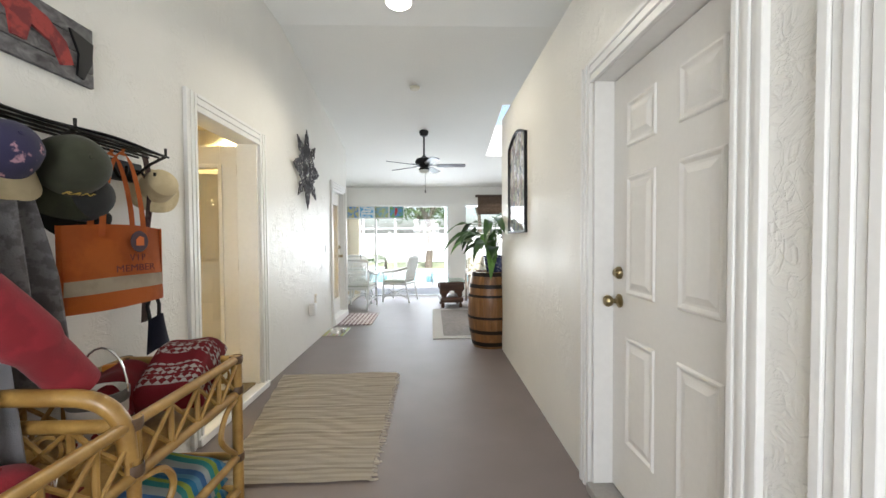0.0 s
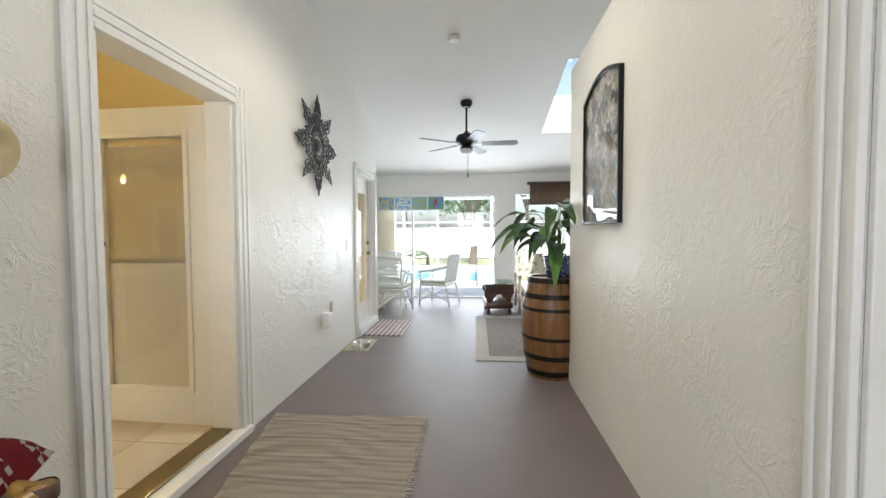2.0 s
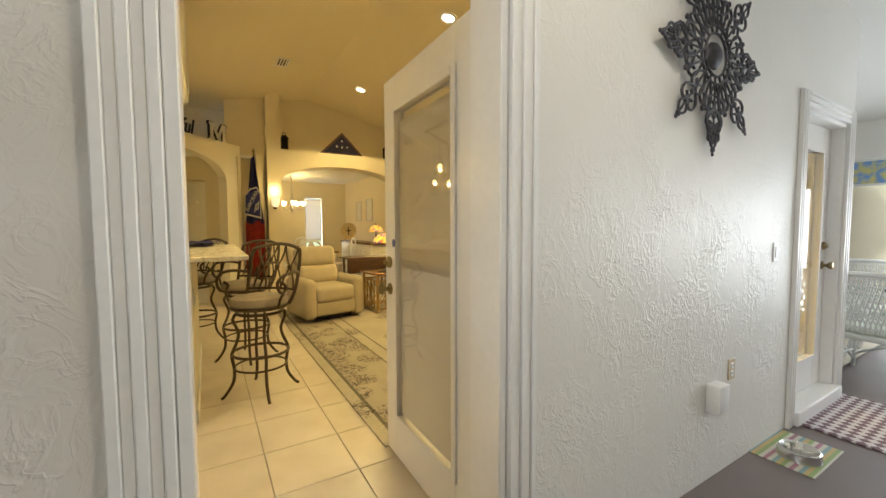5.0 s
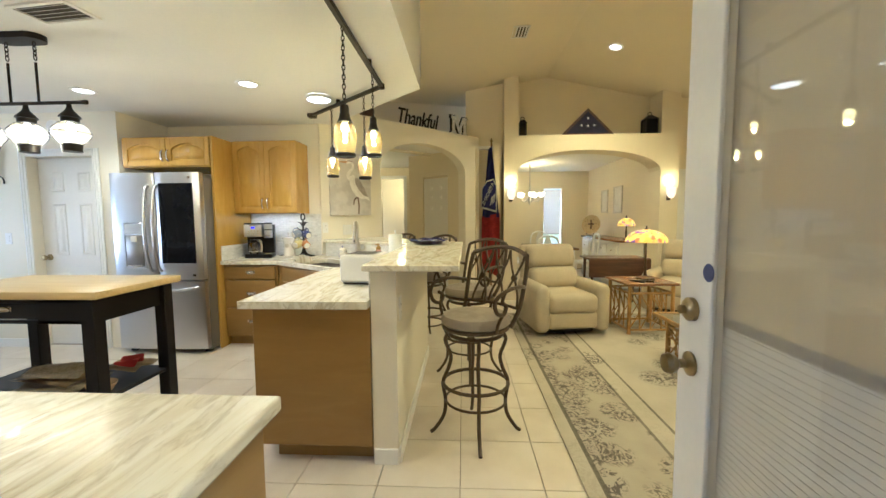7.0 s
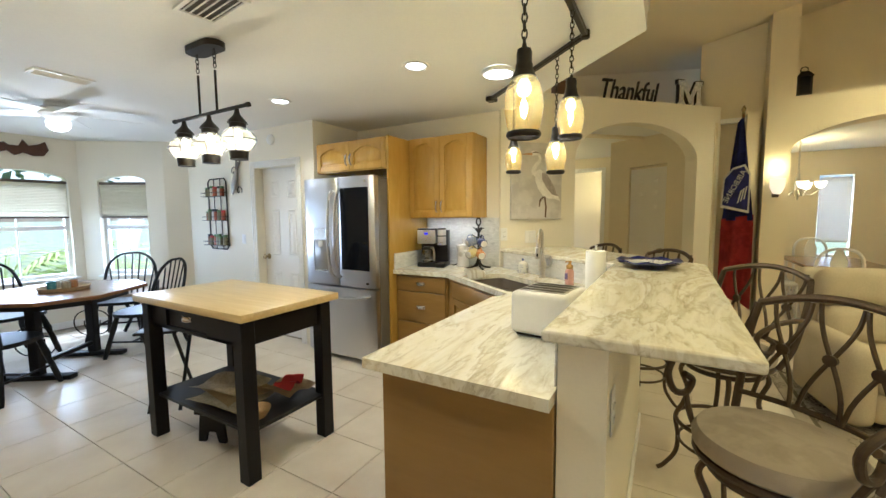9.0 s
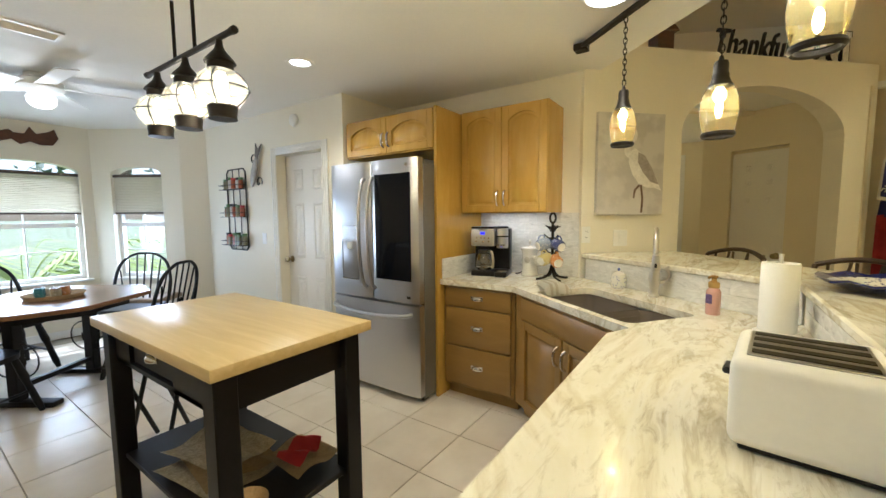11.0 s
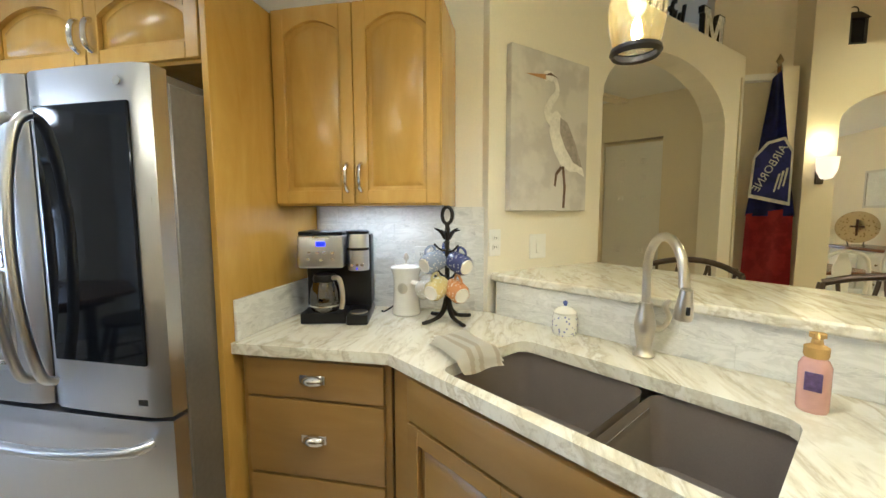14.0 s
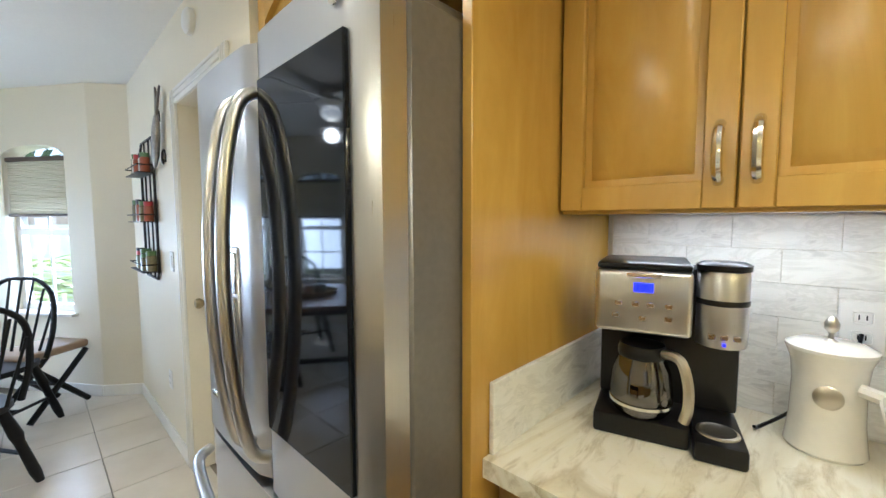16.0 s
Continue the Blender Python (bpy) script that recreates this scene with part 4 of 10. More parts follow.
for door, x in ((dl, FW / 2 - 0.045), (dr, FW / 2 + 0.045)):
    pts = smooth_line([(x, -0.005, 0.90), (x, -0.045, 0.94), (x, -0.075, 1.12), (x, -0.085, 1.33), (x, -0.075, 1.54), (x, -0.045, 1.70), (x, -0.005, 1.74)], 5)
    part("handle", tube(bmesh.new(), pts, 0.015, 10), M_STEEL, door, "bowed steel door handle")
pts = smooth_line([(0.05, -0.005, 0.735), (0.09, -0.05, 0.725), (0.28, -0.075, 0.71), (FW / 2, -0.08, 0.705), (FW - 0.28, -0.075, 0.71), (FW - 0.09, -0.05, 0.725), (FW - 0.05, -0.005, 0.735)], 5)
part("handle", tube(bmesh.new(), pts, 0.016, 10), M_STEEL, fz, "bowed steel drawer handle")
for x in (0.03, FW - 0.15):
    part("hinge_cover", cube(x, x + 0.12, 0.08, 0.26, 1.836, 1.868, 0.006), M_FSIDE, fr, "grey hinge cover")
part("emblem", lathe(bmesh.new(), [(0, 0.003), (0.013, 0.003), (0.014, 0.0)], 18, pose(FW - 0.09, -0.002, 1.82, 90, 0, 0)), M_CHROME, dr, "small round maker's emblem")
part("nameplate", cube(FW - 0.16, FW - 0.07, 0.002, 0.014, 0.845, 0.865, 0.001), M_BLACK, dr, "small dark nameplate")
for x in (0.03, FW - 0.09):
    part("foot", cube(x, x + 0.06, 0.10, 0.16, H, H + 0.03, 0.004), M_BLACK, fr)
# tall side panel and the cabinet over the fridge
part_ob = solid("fridge_side_panel", cube(-6.095, -5.415, 0.318, 0.343, H, 2.26, 0.002), M_OAK, "honey maple tall side panel beside the fridge", "panel")
cab = thing("fridge_cabinet", "honey maple cabinet with two arched doors over the fridge", "cabinet", (-5.44, -0.635, 0), 90, "maple kitchen cabinets")
carcass(cab, 0.95, 0.65, 1.95, 2.26, M_OAK)
cabinet_door("door", 0.465, 0.285, M_OAK, cab, (0.008, 0, 1.962), rise=0.06, handle="rb")
cabinet_door("door", 0.465, 0.285, M_OAK, cab, (0.477, 0, 1.962), rise=0.06, handle="lb")
cab = thing("upper_cabinet", "honey maple wall cabinet with two arched doors", "cabinet", (-5.77, 0.348, 0), 90, "maple kitchen cabinets")
carcass(cab, 0.715, 0.325, 1.47, 2.27, M_OAK)
cabinet_door("door", 0.353, 0.785, M_OAK, cab, (0.003, 0, 1.478), rise=0.05, handle="rb")
cabinet_door("door", 0.353, 0.785, M_OAK, cab, (0.359, 0, 1.478), rise=0.05, handle="lb")
# low splash against the tall panel
solid("side_splash", cube(-6.09, -5.47, 0.345, 0.357, C + 0.001, C + 0.155, 0.002), M_SPLASH, "pale marble tile upstand beside the counter", "splashback")

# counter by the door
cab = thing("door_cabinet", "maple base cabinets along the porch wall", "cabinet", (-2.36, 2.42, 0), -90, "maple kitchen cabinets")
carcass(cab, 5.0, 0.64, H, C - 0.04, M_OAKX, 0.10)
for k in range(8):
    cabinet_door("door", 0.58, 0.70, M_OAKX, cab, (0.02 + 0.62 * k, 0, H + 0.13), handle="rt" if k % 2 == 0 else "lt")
slab("door_worktop", [(-2.40, 2.45), (-1.705, 2.45), (-1.705, -2.58), (-2.40, -2.58)], C - 0.04, C, "cream granite worktop near the porch door", "worktop")

# heron picture on the slanted wall
pic = thing("heron_picture", "grey canvas painting of a white heron", "picture")
pic.matrix_basis = W45 @ Matrix.Translation((0.10, -0.003, 1.45))
PW, PH = 0.56, 0.76
M_CANVAS = fabric("grey_painted_canvas", (0.60, 0.57, 0.53), (0.50, 0.47, 0.44), 5.0, 0.8, 300)
part("canvas", cube(0, PW, -0.035, 0, 0, PH, 0.003), M_CANVAS, pic)


def flat_shape(name, pts, mat, parent, d0, d1, sx=PW, sz=PH, label=""):
    return part(name, prism(bmesh.new(), [(x * sx, z * sz) for x, z in pts], d0, d1, XZM), mat, parent, label, smooth=False)


M_FEATHER = plain("painted_white_feathers", (0.76, 0.73, 0.68), 0.8, vary=0.18, scale=16, grain=60)
M_FEATHER2 = plain("painted_grey_feathers", (0.34, 0.30, 0.27), 0.8, vary=0.3, scale=20, grain=60)
M_BEAK = plain("painted_ochre", (0.42, 0.22, 0.07), 0.8, vary=0.2)
M_LEG = plain("painted_brown", (0.12, 0.07, 0.045), 0.8, vary=0.3)
flat_shape("heron_body", [(0.47, 0.62), (0.55, 0.66), (0.66, 0.60), (0.78, 0.50), (0.88, 0.38), (0.97, 0.24), (0.86, 0.27), (0.74, 0.27), (0.62, 0.31), (0.52, 0.40), (0.46, 0.52)], M_FEATHER, pic, 0.035, 0.0365)
flat_shape("heron_wing", [(0.60, 0.62), (0.70, 0.59), (0.82, 0.46), (0.93, 0.30), (0.80, 0.33), (0.68, 0.42), (0.60, 0.52)], M_FEATHER2, pic, 0.0365, 0.0372)
bm = bmesh.new()
line = smooth_line([(0.50, 0.0, 0.58), (0.43, 0, 0.63), (0.47, 0, 0.70), (0.55, 0, 0.77), (0.53, 0, 0.84), (0.45, 0, 0.865), (0.38, 0, 0.85)], 5)
rim_l, rim_r = [], []
for k, q in enumerate(line):
    d = (line[min(k + 1, len(line) - 1)] - line[max(k - 1, 0)]).normalized()
    w = 0.052 - 0.030 * min(1, 1.6 * k / len(line)) + (0.018 if 0.72 < k / len(line) < 0.95 else 0.0)
    rim_l.append(((q.x - d.z * w) * PW, (q.z + d.x * w * 0.75) * PH))
    rim_r.append(((q.x + d.z * w) * PW, (q.z - d.x * w * 0.75) * PH))
prism(bm, rim_l + rim_r[::-1], 0.035, 0.0368, XZM)
part("heron_neck", bm, M_FEATHER, pic, smooth=False)
flat_shape("heron_beak", [(0.16, 0.842), (0.40, 0.835), (0.40, 0.868)], M_BEAK, pic, 0.035, 0.0375)
flat_shape("heron_crest", [(0.38, 0.86), (0.46, 0.885), (0.56, 0.86), (0.48, 0.868)], M_LEG, pic, 0.0368, 0.0380)
flat_shape("heron_leg", [(0.64, 0.30), (0.67, 0.30), (0.70, 0.16), (0.69, 0.02), (0.66, 0.02), (0.67, 0.16)], M_LEG, pic, 0.035, 0.0366)
flat_shape("heron_leg", [(0.62, 0.30), (0.65, 0.29), (0.58, 0.24), (0.56, 0.16), (0.54, 0.17), (0.55, 0.25)], M_LEG, pic, 0.035, 0.0364)


def wall_plate(name, m, label, kind="switch", w=0.075, h=0.118, base=None):
    ob = thing(name, label, "wall plate")
    ob.matrix_basis = m
    part("plate", cube(-w / 2, w / 2, -0.006, 0, -h / 2, h / 2, 0.003), base or M_WHITE, ob)
    if kind == "switch":
        part("rocker", cube(-0.016, 0.016, -0.010, -0.005, -0.033, 0.033, 0.002), M_WHITE, ob)
    else:
        for z in (-0.022, 0.022):
            s = part("socket", cube(-0.017, 0.017, -0.009, -0.005, z - 0.014, z + 0.014, 0.004), M_WHITE, ob)
            for x in (-0.006, 0.006):
                part("slot", cube(x - 0.0012, x + 0.0012, -0.0095, -0.0085, z - 0.005, z + 0.006), M_BLACK, s)
    return ob


wall_plate("light_switch", W45 @ Matrix.Translation((0.04, -0.001, C + 0.33)), "white light switch on cream wall", "socket", 0.072, 0.125)
wall_plate("light_switch", W45 @ Matrix.Translation((0.33, -0.001, C + 0.30)), "white rocker switch plate on cream wall", "switch", 0.12, 0.125)
wall_plate("wall_outlet", pose(-6.088, 0.90, C + 0.25, 0, 0, 90), "white wall outlet behind the coffee maker", "socket")
wall_plate("wall_outlet", pose(-4.52, 2.385, C + 0.07, 0, 0, 0), "white outlet in the splash tiles", "socket", 0.118, 0.075)
wall_plate("light_switch", pose(-5.399, -1.93, 1.22, 0, 0, 90), "white light switch beside the pantry door")
wall_plate("wall_outlet", pose(-5.399, -2.12, 0.45, 0, 0, 90), "white low outlet beside the pantry door", "socket")
wall_plate("wall_outlet", pose(-3.64, 2.541, 0.90, 0, 0, 180), "white outlet on the knee wall", "socket", 0.075, 0.14)

# coffee maker
M_LCD = glowing("blue_display", (0.035, 0.035, 1.0), 0.8)
cm = thing("coffee_maker", "black and steel twin coffee maker with a glass carafe", "coffee maker", (-5.712, 0.462, C), 105)
cm.scale = (0.96, 0.96, 0.96)
part("base", cube(0, 0.20, 0, 0.24, 0, 0.05, 0.008, 2), M_BLACK, cm)
part("base_cup_side", cube(0.205, 0.30, -0.03, 0.24, 0, 0.045, 0.008, 2), M_BLACK, cm)
part("tower", cube(0.0, 0.30, 0.13, 0.24, 0.05, 0.39, 0.008, 2), M_BLACK, cm)
hd = part("head", cube(0.0, 0.195, -0.005, 0.14, 0.25, 0.395, 0.012, 3), M_STEEL, cm, "steel control head")
part("lid", cube(0.002, 0.193, 0.0, 0.22, 0.395, 0.41, 0.006, 2), M_BLACK, cm, "black glossy lid")
lcd = part("display", cube(0.080, 0.120, -0.008, -0.002, 0.346, 0.367, 0.001), M_LCD, hd, "blue lit clock display")
text_part("digits", "9:02", M_BLACK, lcd, (0.084, -0.0086, 0.351), 90, 0, 0.017, 0.0002)
for x, z in ((0.05, 0.318), (0.085, 0.318), (0.115, 0.318), (0.15, 0.318), (0.045, 0.29), (0.10, 0.287), (0.15, 0.29)):
    part("button", cube(x - 0.008, x + 0.008, -0.009, -0.003, z - 0.006, z + 0.006, 0.002), M_CHROME, hd)
part("emblem", cube(0.065, 0.135, -0.007, -0.003, 0.378, 0.388, 0.002), M_CHROME, hd, "oval maker's plate")
pod = part("pod_head", lathe(bmesh.new(), [(0, 0), (0.046, 0), (0.048, 0.01), (0.048, 0.155), (0.044, 0.165), (0, 0.165)], 24, pose(0.252, 0.055, 0.235)), M_STEEL, cm, "round steel pod head")
part("band", lathe(bmesh.new(), [(0.0485, 0.0), (0.0495, 0.002), (0.0495, 0.010), (0.0485, 0.012)], 24, pose(0.252, 0.055, 0.325)), M_BLACK, pod)
part("lid", lathe(bmesh.new(), [(0.05, 0), (0.051, 0.012), (0.04, 0.018), (0, 0.018)], 24, pose(0.252, 0.055, 0.398)), M_BLACK, pod)
for x in (0.23, 0.252, 0.274):
    part("button", cube(x - 0.007, x + 0.007, 0.002, 0.012, 0.255, 0.267, 0.002), M_CHROME, pod)
part("pod_lamp", cube(0.249, 0.255, 0.001, 0.008, 0.243, 0.249), M_LCD, pod, "blue pilot lamp")
# the black showing through the carafe is put into its glass tint
ca = part("carafe", lathe(bmesh.new(), [(0, 0), (0.055, 0), (0.064, 0.012), (0.068, 0.05), (0.062, 0.10), (0.048, 0.135), (0.044, 0.15), (0.041, 0.15), (0.045, 0.134), (0.059, 0.098), (0.065, 0.05), (0.061, 0.014), (0.053, 0.004), (0, 0.004)], 28, pose(0.10, 0.055, 0.052)), pane_glass("tinted_carafe_glass", (0.34, 0.30, 0.27), 0.5), cm, "glass carafe, tinted for the black seen through it")
part("coffee", lathe(bmesh.new(), [(0, 0.005), (0.052, 0.005), (0.060, 0.014), (0.064, 0.05), (0.059, 0.095), (0, 0.095)], 24, pose(0.10, 0.055, 0.052)), plain("black_coffee", (0.01, 0.005, 0.003), 0.1), ca)
part("collar", lathe(bmesh.new(), [(0.050, 0), (0.052, 0.003), (0.052, 0.016), (0.048, 0.03), (0.0, 0.034)], 24, pose(0.10, 0.055, 0.185)), M_BLACK, ca)
part("ring", lathe(bmesh.new(), [(0.0665, 0), (0.069, 0.001), (0.069, 0.008), (0.0665, 0.009)], 28, pose(0.10, 0.055, 0.075)), M_CHROME, ca)
part("handle", tube(bmesh.new(), smooth_line([(0.145, 0.02, 0.205), (0.175, -0.01, 0.205), (0.19, -0.022, 0.16), (0.192, -0.024, 0.11), (0.185, -0.018, 0.075)], 5), 0.011, 8), M_NICKEL, ca, "steel carafe handle")
part("drip_grate", lathe(bmesh.new(), [(0, 0.003), (0.03, 0.003), (0.034, 0.005), (0.040, 0.003), (0.041, 0)], 24, pose(0.252, 0.03, 0.0455)), M_NICKEL, cm)
solid("power_cord", tube(bmesh.new(), smooth_line([(-6.08, 0.90, C + 0.235), (-6.035, 0.88, C + 0.16), (-6.03, 0.80, C + 0.05), (-5.99, 0.745, C + 0.006), (-5.96, 0.735, C + 0.012)], 6), 0.004, 6), M_BLACK, "black power cord behind the coffee maker", "cord")
# canister
cn = thing("canister", "white ceramic coffee canister with a pewter knob", "canister", (-5.98, 0.85, C))
cn.scale = (1.08, 1.08, 1.12)
part("jar", lathe(bmesh.new(), [(0, 0), (0.058, 0), (0.062, 0.006), (0.060, 0.02), (0.056, 0.06), (0.054, 0.13), (0.058, 0.17), (0.064, 0.185), (0.066, 0.192), (0, 0.192)], 30), M_CERAMIC, cn)
ld = part("lid", lathe(bmesh.new(), [(0.067, 0.192), (0.067, 0.198), (0.05, 0.206), (0.0, 0.208)], 30), M_CERAMIC, cn)
part("knob", lathe(bmesh.new(), [(0, 0), (0.012, 0), (0.005, 0.006), (0.004, 0.016), (0.011, 0.024), (0.012, 0.034), (0.006, 0.046), (0, 0.05)], 14, pose(0, 0, 0.207)), M_NICKEL, ld, "pewter finial knob")
part("medallion", lathe(bmesh.new(), [(0, 0.004), (0.018, 0.003), (0.022, 0)], 18, pose(0.0545, 0.0, 0.115, 0, 90, 0)), M_NICKEL, cn, "oval pewter medallion")
part("spoon", tube(bmesh.new(), [(0.05, 0.04, 0.14), (0.06, 0.07, 0.135), (0.06, 0.10, 0.135)], 0.012, 8), M_CERAMIC, cn, "white ceramic spoon on its side")
# mug tree
mt = thing("mug_tree", "black iron pineapple mug tree", "mug tree", (-5.90, 1.06, C))
part("stem", tube(bmesh.new(), [(0, 0, 0.06), (0, 0, 0.2), (0, 0, 0.42), (0, 0, 0.43)], [0.012, 0.011, 0.010, 0.008], 10), M_IRON, mt)
part("ring", tube(bmesh.new(), [(0, 0.022 * math.cos(radians(a)), 0.46 + 0.036 * math.sin(radians(a))) for a in range(0, 360, 20)], 0.008, 8, True), M_IRON, mt)
for k in range(4):
    a = radians(45 + 90 * k)
    c, s = math.cos(a), math.sin(a)
    part("foot", tube(bmesh.new(), smooth_line([(0.005 * c, 0.005 * s, 0.10), (0.02 * c, 0.02 * s, 0.05), (0.05 * c, 0.05 * s, 0.02), (0.10 * c, 0.10 * s, 0.008), (0.125 * c, 0.125 * s, 0.005)], 4), [0.011] * 8 + [0.009] * 9, 8), M_IRON, mt)
for k in range(6):
    a = radians(60 * k)
    c, s = math.cos(a), math.sin(a)
    part("leaf", tube(bmesh.new(), smooth_line([(0.008 * c, 0.008 * s, 0.36), (0.03 * c, 0.03 * s, 0.39), (0.06 * c, 0.06 * s, 0.395 + 0.012 * (k % 2))], 4), [0.009, 0.009, 0.008, 0.008, 0.007, 0.006, 0.005, 0.003, 0.001], 6), M_IRON, mt)
ARMS = [(-35, 0.31, (0.26, 0.30, 0.42)), (48, 0.305, (0.05, 0.06, 0.18)), (200, 0.31, (0.08, 0.12, 0.35)), (-20, 0.20, (0.62, 0.52, 0.22)), (38, 0.19, (0.55, 0.25, 0.08)), (-95, 0.18, (0.62, 0.58, 0.5))]


def spotted(name, base, dots, scale=95):
    m, nodes, links, b = material(name)
    v = nodes.new("ShaderNodeTexVoronoi")
    v.inputs["Scale"].default_value = scale
    links.new(coords(nodes, links), v.inputs["Vector"])
    links.new(ramp(nodes, links, v.outputs["Distance"], [(0.22, dots), (0.34, base)]), b.inputs["Base Color"])
    b.inputs["Roughness"].default_value, b.inputs["Coat Weight"].default_value = 0.2, 0.5
    return m


for k, (a, z, col) in enumerate(ARMS):
    c, s = math.cos(radians(a)), math.sin(radians(a))
    part("arm", tube(bmesh.new(), smooth_line([(0.01 * c, 0.01 * s, z), (0.04 * c, 0.04 * s, z + 0.005), (0.075 * c, 0.075 * s, z + 0.03)], 4), 0.005, 6), M_IRON, mt)
    mg = thing("mug", "hand-painted pottery mug hanging on a mug tree", "mug", group="mugs on the tree")
    rad = Vector((c, s, -0.25)).normalized()
    hx = (Vector((0, 0, 1)) - rad * rad.z).normalized()
    hy = (-rad).cross(hx)
    mg.matrix_basis = Matrix.Translation((-5.90 + 0.088 * c, 1.06 + 0.088 * s, C + z - 0.045)) @ Matrix((hx, hy, -rad)).transposed().to_4x4()
    M_MUG = spotted("painted_pottery", col, [min(0.8, q + 0.45) for q in col] if k != 0 else (0.65, 0.66, 0.66))
    part("cup", lathe(bmesh.new(), [(0, -0.045), (0.034, -0.045), (0.043, -0.03), (0.044, 0.03), (0.041, 0.045), (0.037, 0.045), (0.039, 0.03), (0.038, -0.028), (0, -0.036)], 24), M_MUG, mg)
    part("foot_ring", lathe(bmesh.new(), [(0, -0.0465), (0.026, -0.0465), (0.029, -0.05), (0.032, -0.0455)], 20), M_CERAMIC, mg, "unglazed white foot")
    part("handle", tube(bmesh.new(), smooth_line([(0.04, 0, 0.028), (0.062, 0, 0.024), (0.068, 0, 0), (0.058, 0, -0.022), (0.04, 0, -0.026)], 4), 0.0055, 8), M_MUG, mg)
# sugar jar, soap, towel
jr = thing("sugar_jar", "small white pottery jar with blue flowers", "jar", (-5.80, 1.545, C))
M_JAR = spotted("blue_flowered_pottery", (0.74, 0.72, 0.66), (0.20, 0.22, 0.48), 75)
part("jar", lathe(bmesh.new(), [(0, 0), (0.042, 0), (0.048, 0.012), (0.049, 0.06), (0.044, 0.078), (0.041, 0.082), (0, 0.082)], 26), M_JAR, jr)
ld = part("lid", lathe(bmesh.new(), [(0.044, 0.082), (0.045, 0.088), (0.03, 0.104), (0.01, 0.112), (0, 0.112)], 26), M_CERAMIC, jr)
part("knob", lathe(bmesh.new(), [(0, 0.11), (0.007, 0.11), (0.006, 0.116), (0.010, 0.122), (0.007, 0.13), (0, 0.132)], 14), plain("blue_glaze", (0.10, 0.13, 0.35), 0.2), ld, "blue glazed knob")
sp = thing("soap_bottle", "pink foaming soap bottle with a gold pump", "soap bottle", (-5.30, 2.062, C), 55)
part("bottle", lathe(bmesh.new(), [(0, 0), (0.028, 0), (0.031, 0.006), (0.031, 0.11), (0.024, 0.125), (0.016, 0.13), (0, 0.13)], 22), plain("pink_soap", (0.60, 0.34, 0.29), 0.2, vary=0.05, coat=0.6), sp)
part("label", cube(-0.016, 0.016, -0.0325, -0.0300, 0.055, 0.10, 0.001), plain("purple_label", (0.10, 0.06, 0.16), 0.5, vary=0.5, scale=60), sp, "purple printed label")
pm = part("pump", lathe(bmesh.new(), [(0, 0.13), (0.022, 0.13), (0.024, 0.135), (0.024, 0.155), (0.012, 0.162), (0.010, 0.175), (0.016, 0.178), (0.016, 0.188), (0, 0.19)], 20), plain("gold_plastic", (0.62, 0.40, 0.12), 0.25, 0.4), sp, "gold pump top")
part("nozzle", tube(bmesh.new(), [(0, 0, 0.184), (0, -0.03, 0.184), (0, -0.038, 0.178)], 0.006, 8), plain("gold_nozzle", (0.62, 0.40, 0.12), 0.25, 0.4), pm)
M_TOWEL = stripes("striped_cotton", [(0.74, 0.70, 0.60)] * 3 + [(0.60, 0.53, 0.40)] + [(0.74, 0.70, 0.60)] + [(0.60, 0.53, 0.40)], "Y", 0.10)


def towel_fn(layer):
    def f(u, v):
        a = (u - 0.5) * (0.25 - 0.012 * layer)
        n = (v - 0.5) * (0.155 - 0.008 * layer)
        drop = max(0.0, a - 0.07)
        fold = 0.010 * (1 - abs(2 * v - 1) ** 6) * (1 - abs(2 * u - 1) ** 8)
        return (a - drop * 0.35, n + 0.006 * math.sin(6 * u + layer), 0.013 * (layer + 1) + fold + 0.004 * math.sin(7 * v + 3 * u + layer) - drop * 0.55)
    return f


tw = thing("dish_towel", "folded cream dish towel with tan stripes on the sink edge", "towel", (-5.50, 1.20, C + 0.003), 42)
for k in range(3):
    part("fold", cloth(24, 14, towel_fn(k), -0.011), M_TOWEL, tw)
# toaster, paper towels, bowl
ts = thing("toaster", "white four-slot toaster on the granite counter", "toaster", (-4.125, 2.225, C + 0.002), -6)
part("body", cube(-0.145, 0.145, -0.125, 0.125, 0.012, 0.195, 0.022, 4), M_WHITE, ts)
part("foot_plate", cube(-0.125, 0.125, -0.105, 0.105, 0.0, 0.013, 0.003), M_BLACK, ts)
part("top_plate", cube(-0.105, 0.105, -0.10, 0.10, 0.195, 0.199, 0.002), M_STEEL, ts)
for x in (-0.078, -0.028, 0.028, 0.078):
    part("slot", cube(x - 0.013, x + 0.013, -0.092, 0.092, 0.1985, 0.2005), M_BLACK, ts)
part("lever", cube(-0.03, 0.03, -0.145, -0.124, 0.12, 0.135, 0.004), M_BLACK, ts)
pt = thing("paper_towel", "white paper towel roll on an upright holder", "paper towel", (-5.06, 2.275, C))
part("base", lathe(bmesh.new(), [(0, 0), (0.075, 0), (0.078, 0.006), (0.07, 0.012), (0, 0.012)], 28), M_WHITE, pt)
part("roll", lathe(bmesh.new(), [(0.02, 0.014), (0.060, 0.014), (0.062, 0.02), (0.062, 0.285), (0.060, 0.29), (0.02, 0.29)], 32), plain("white_paper", (0.82, 0.81, 0.78), 0.95, vary=0.03, grain=140, relief=0.3), pt)
part("rod", tube(bmesh.new(), [(0, 0, 0.01), (0, 0, 0.31), (0, 0, 0.325)], [0.007, 0.007, 0.009]), M_WHITE, pt)
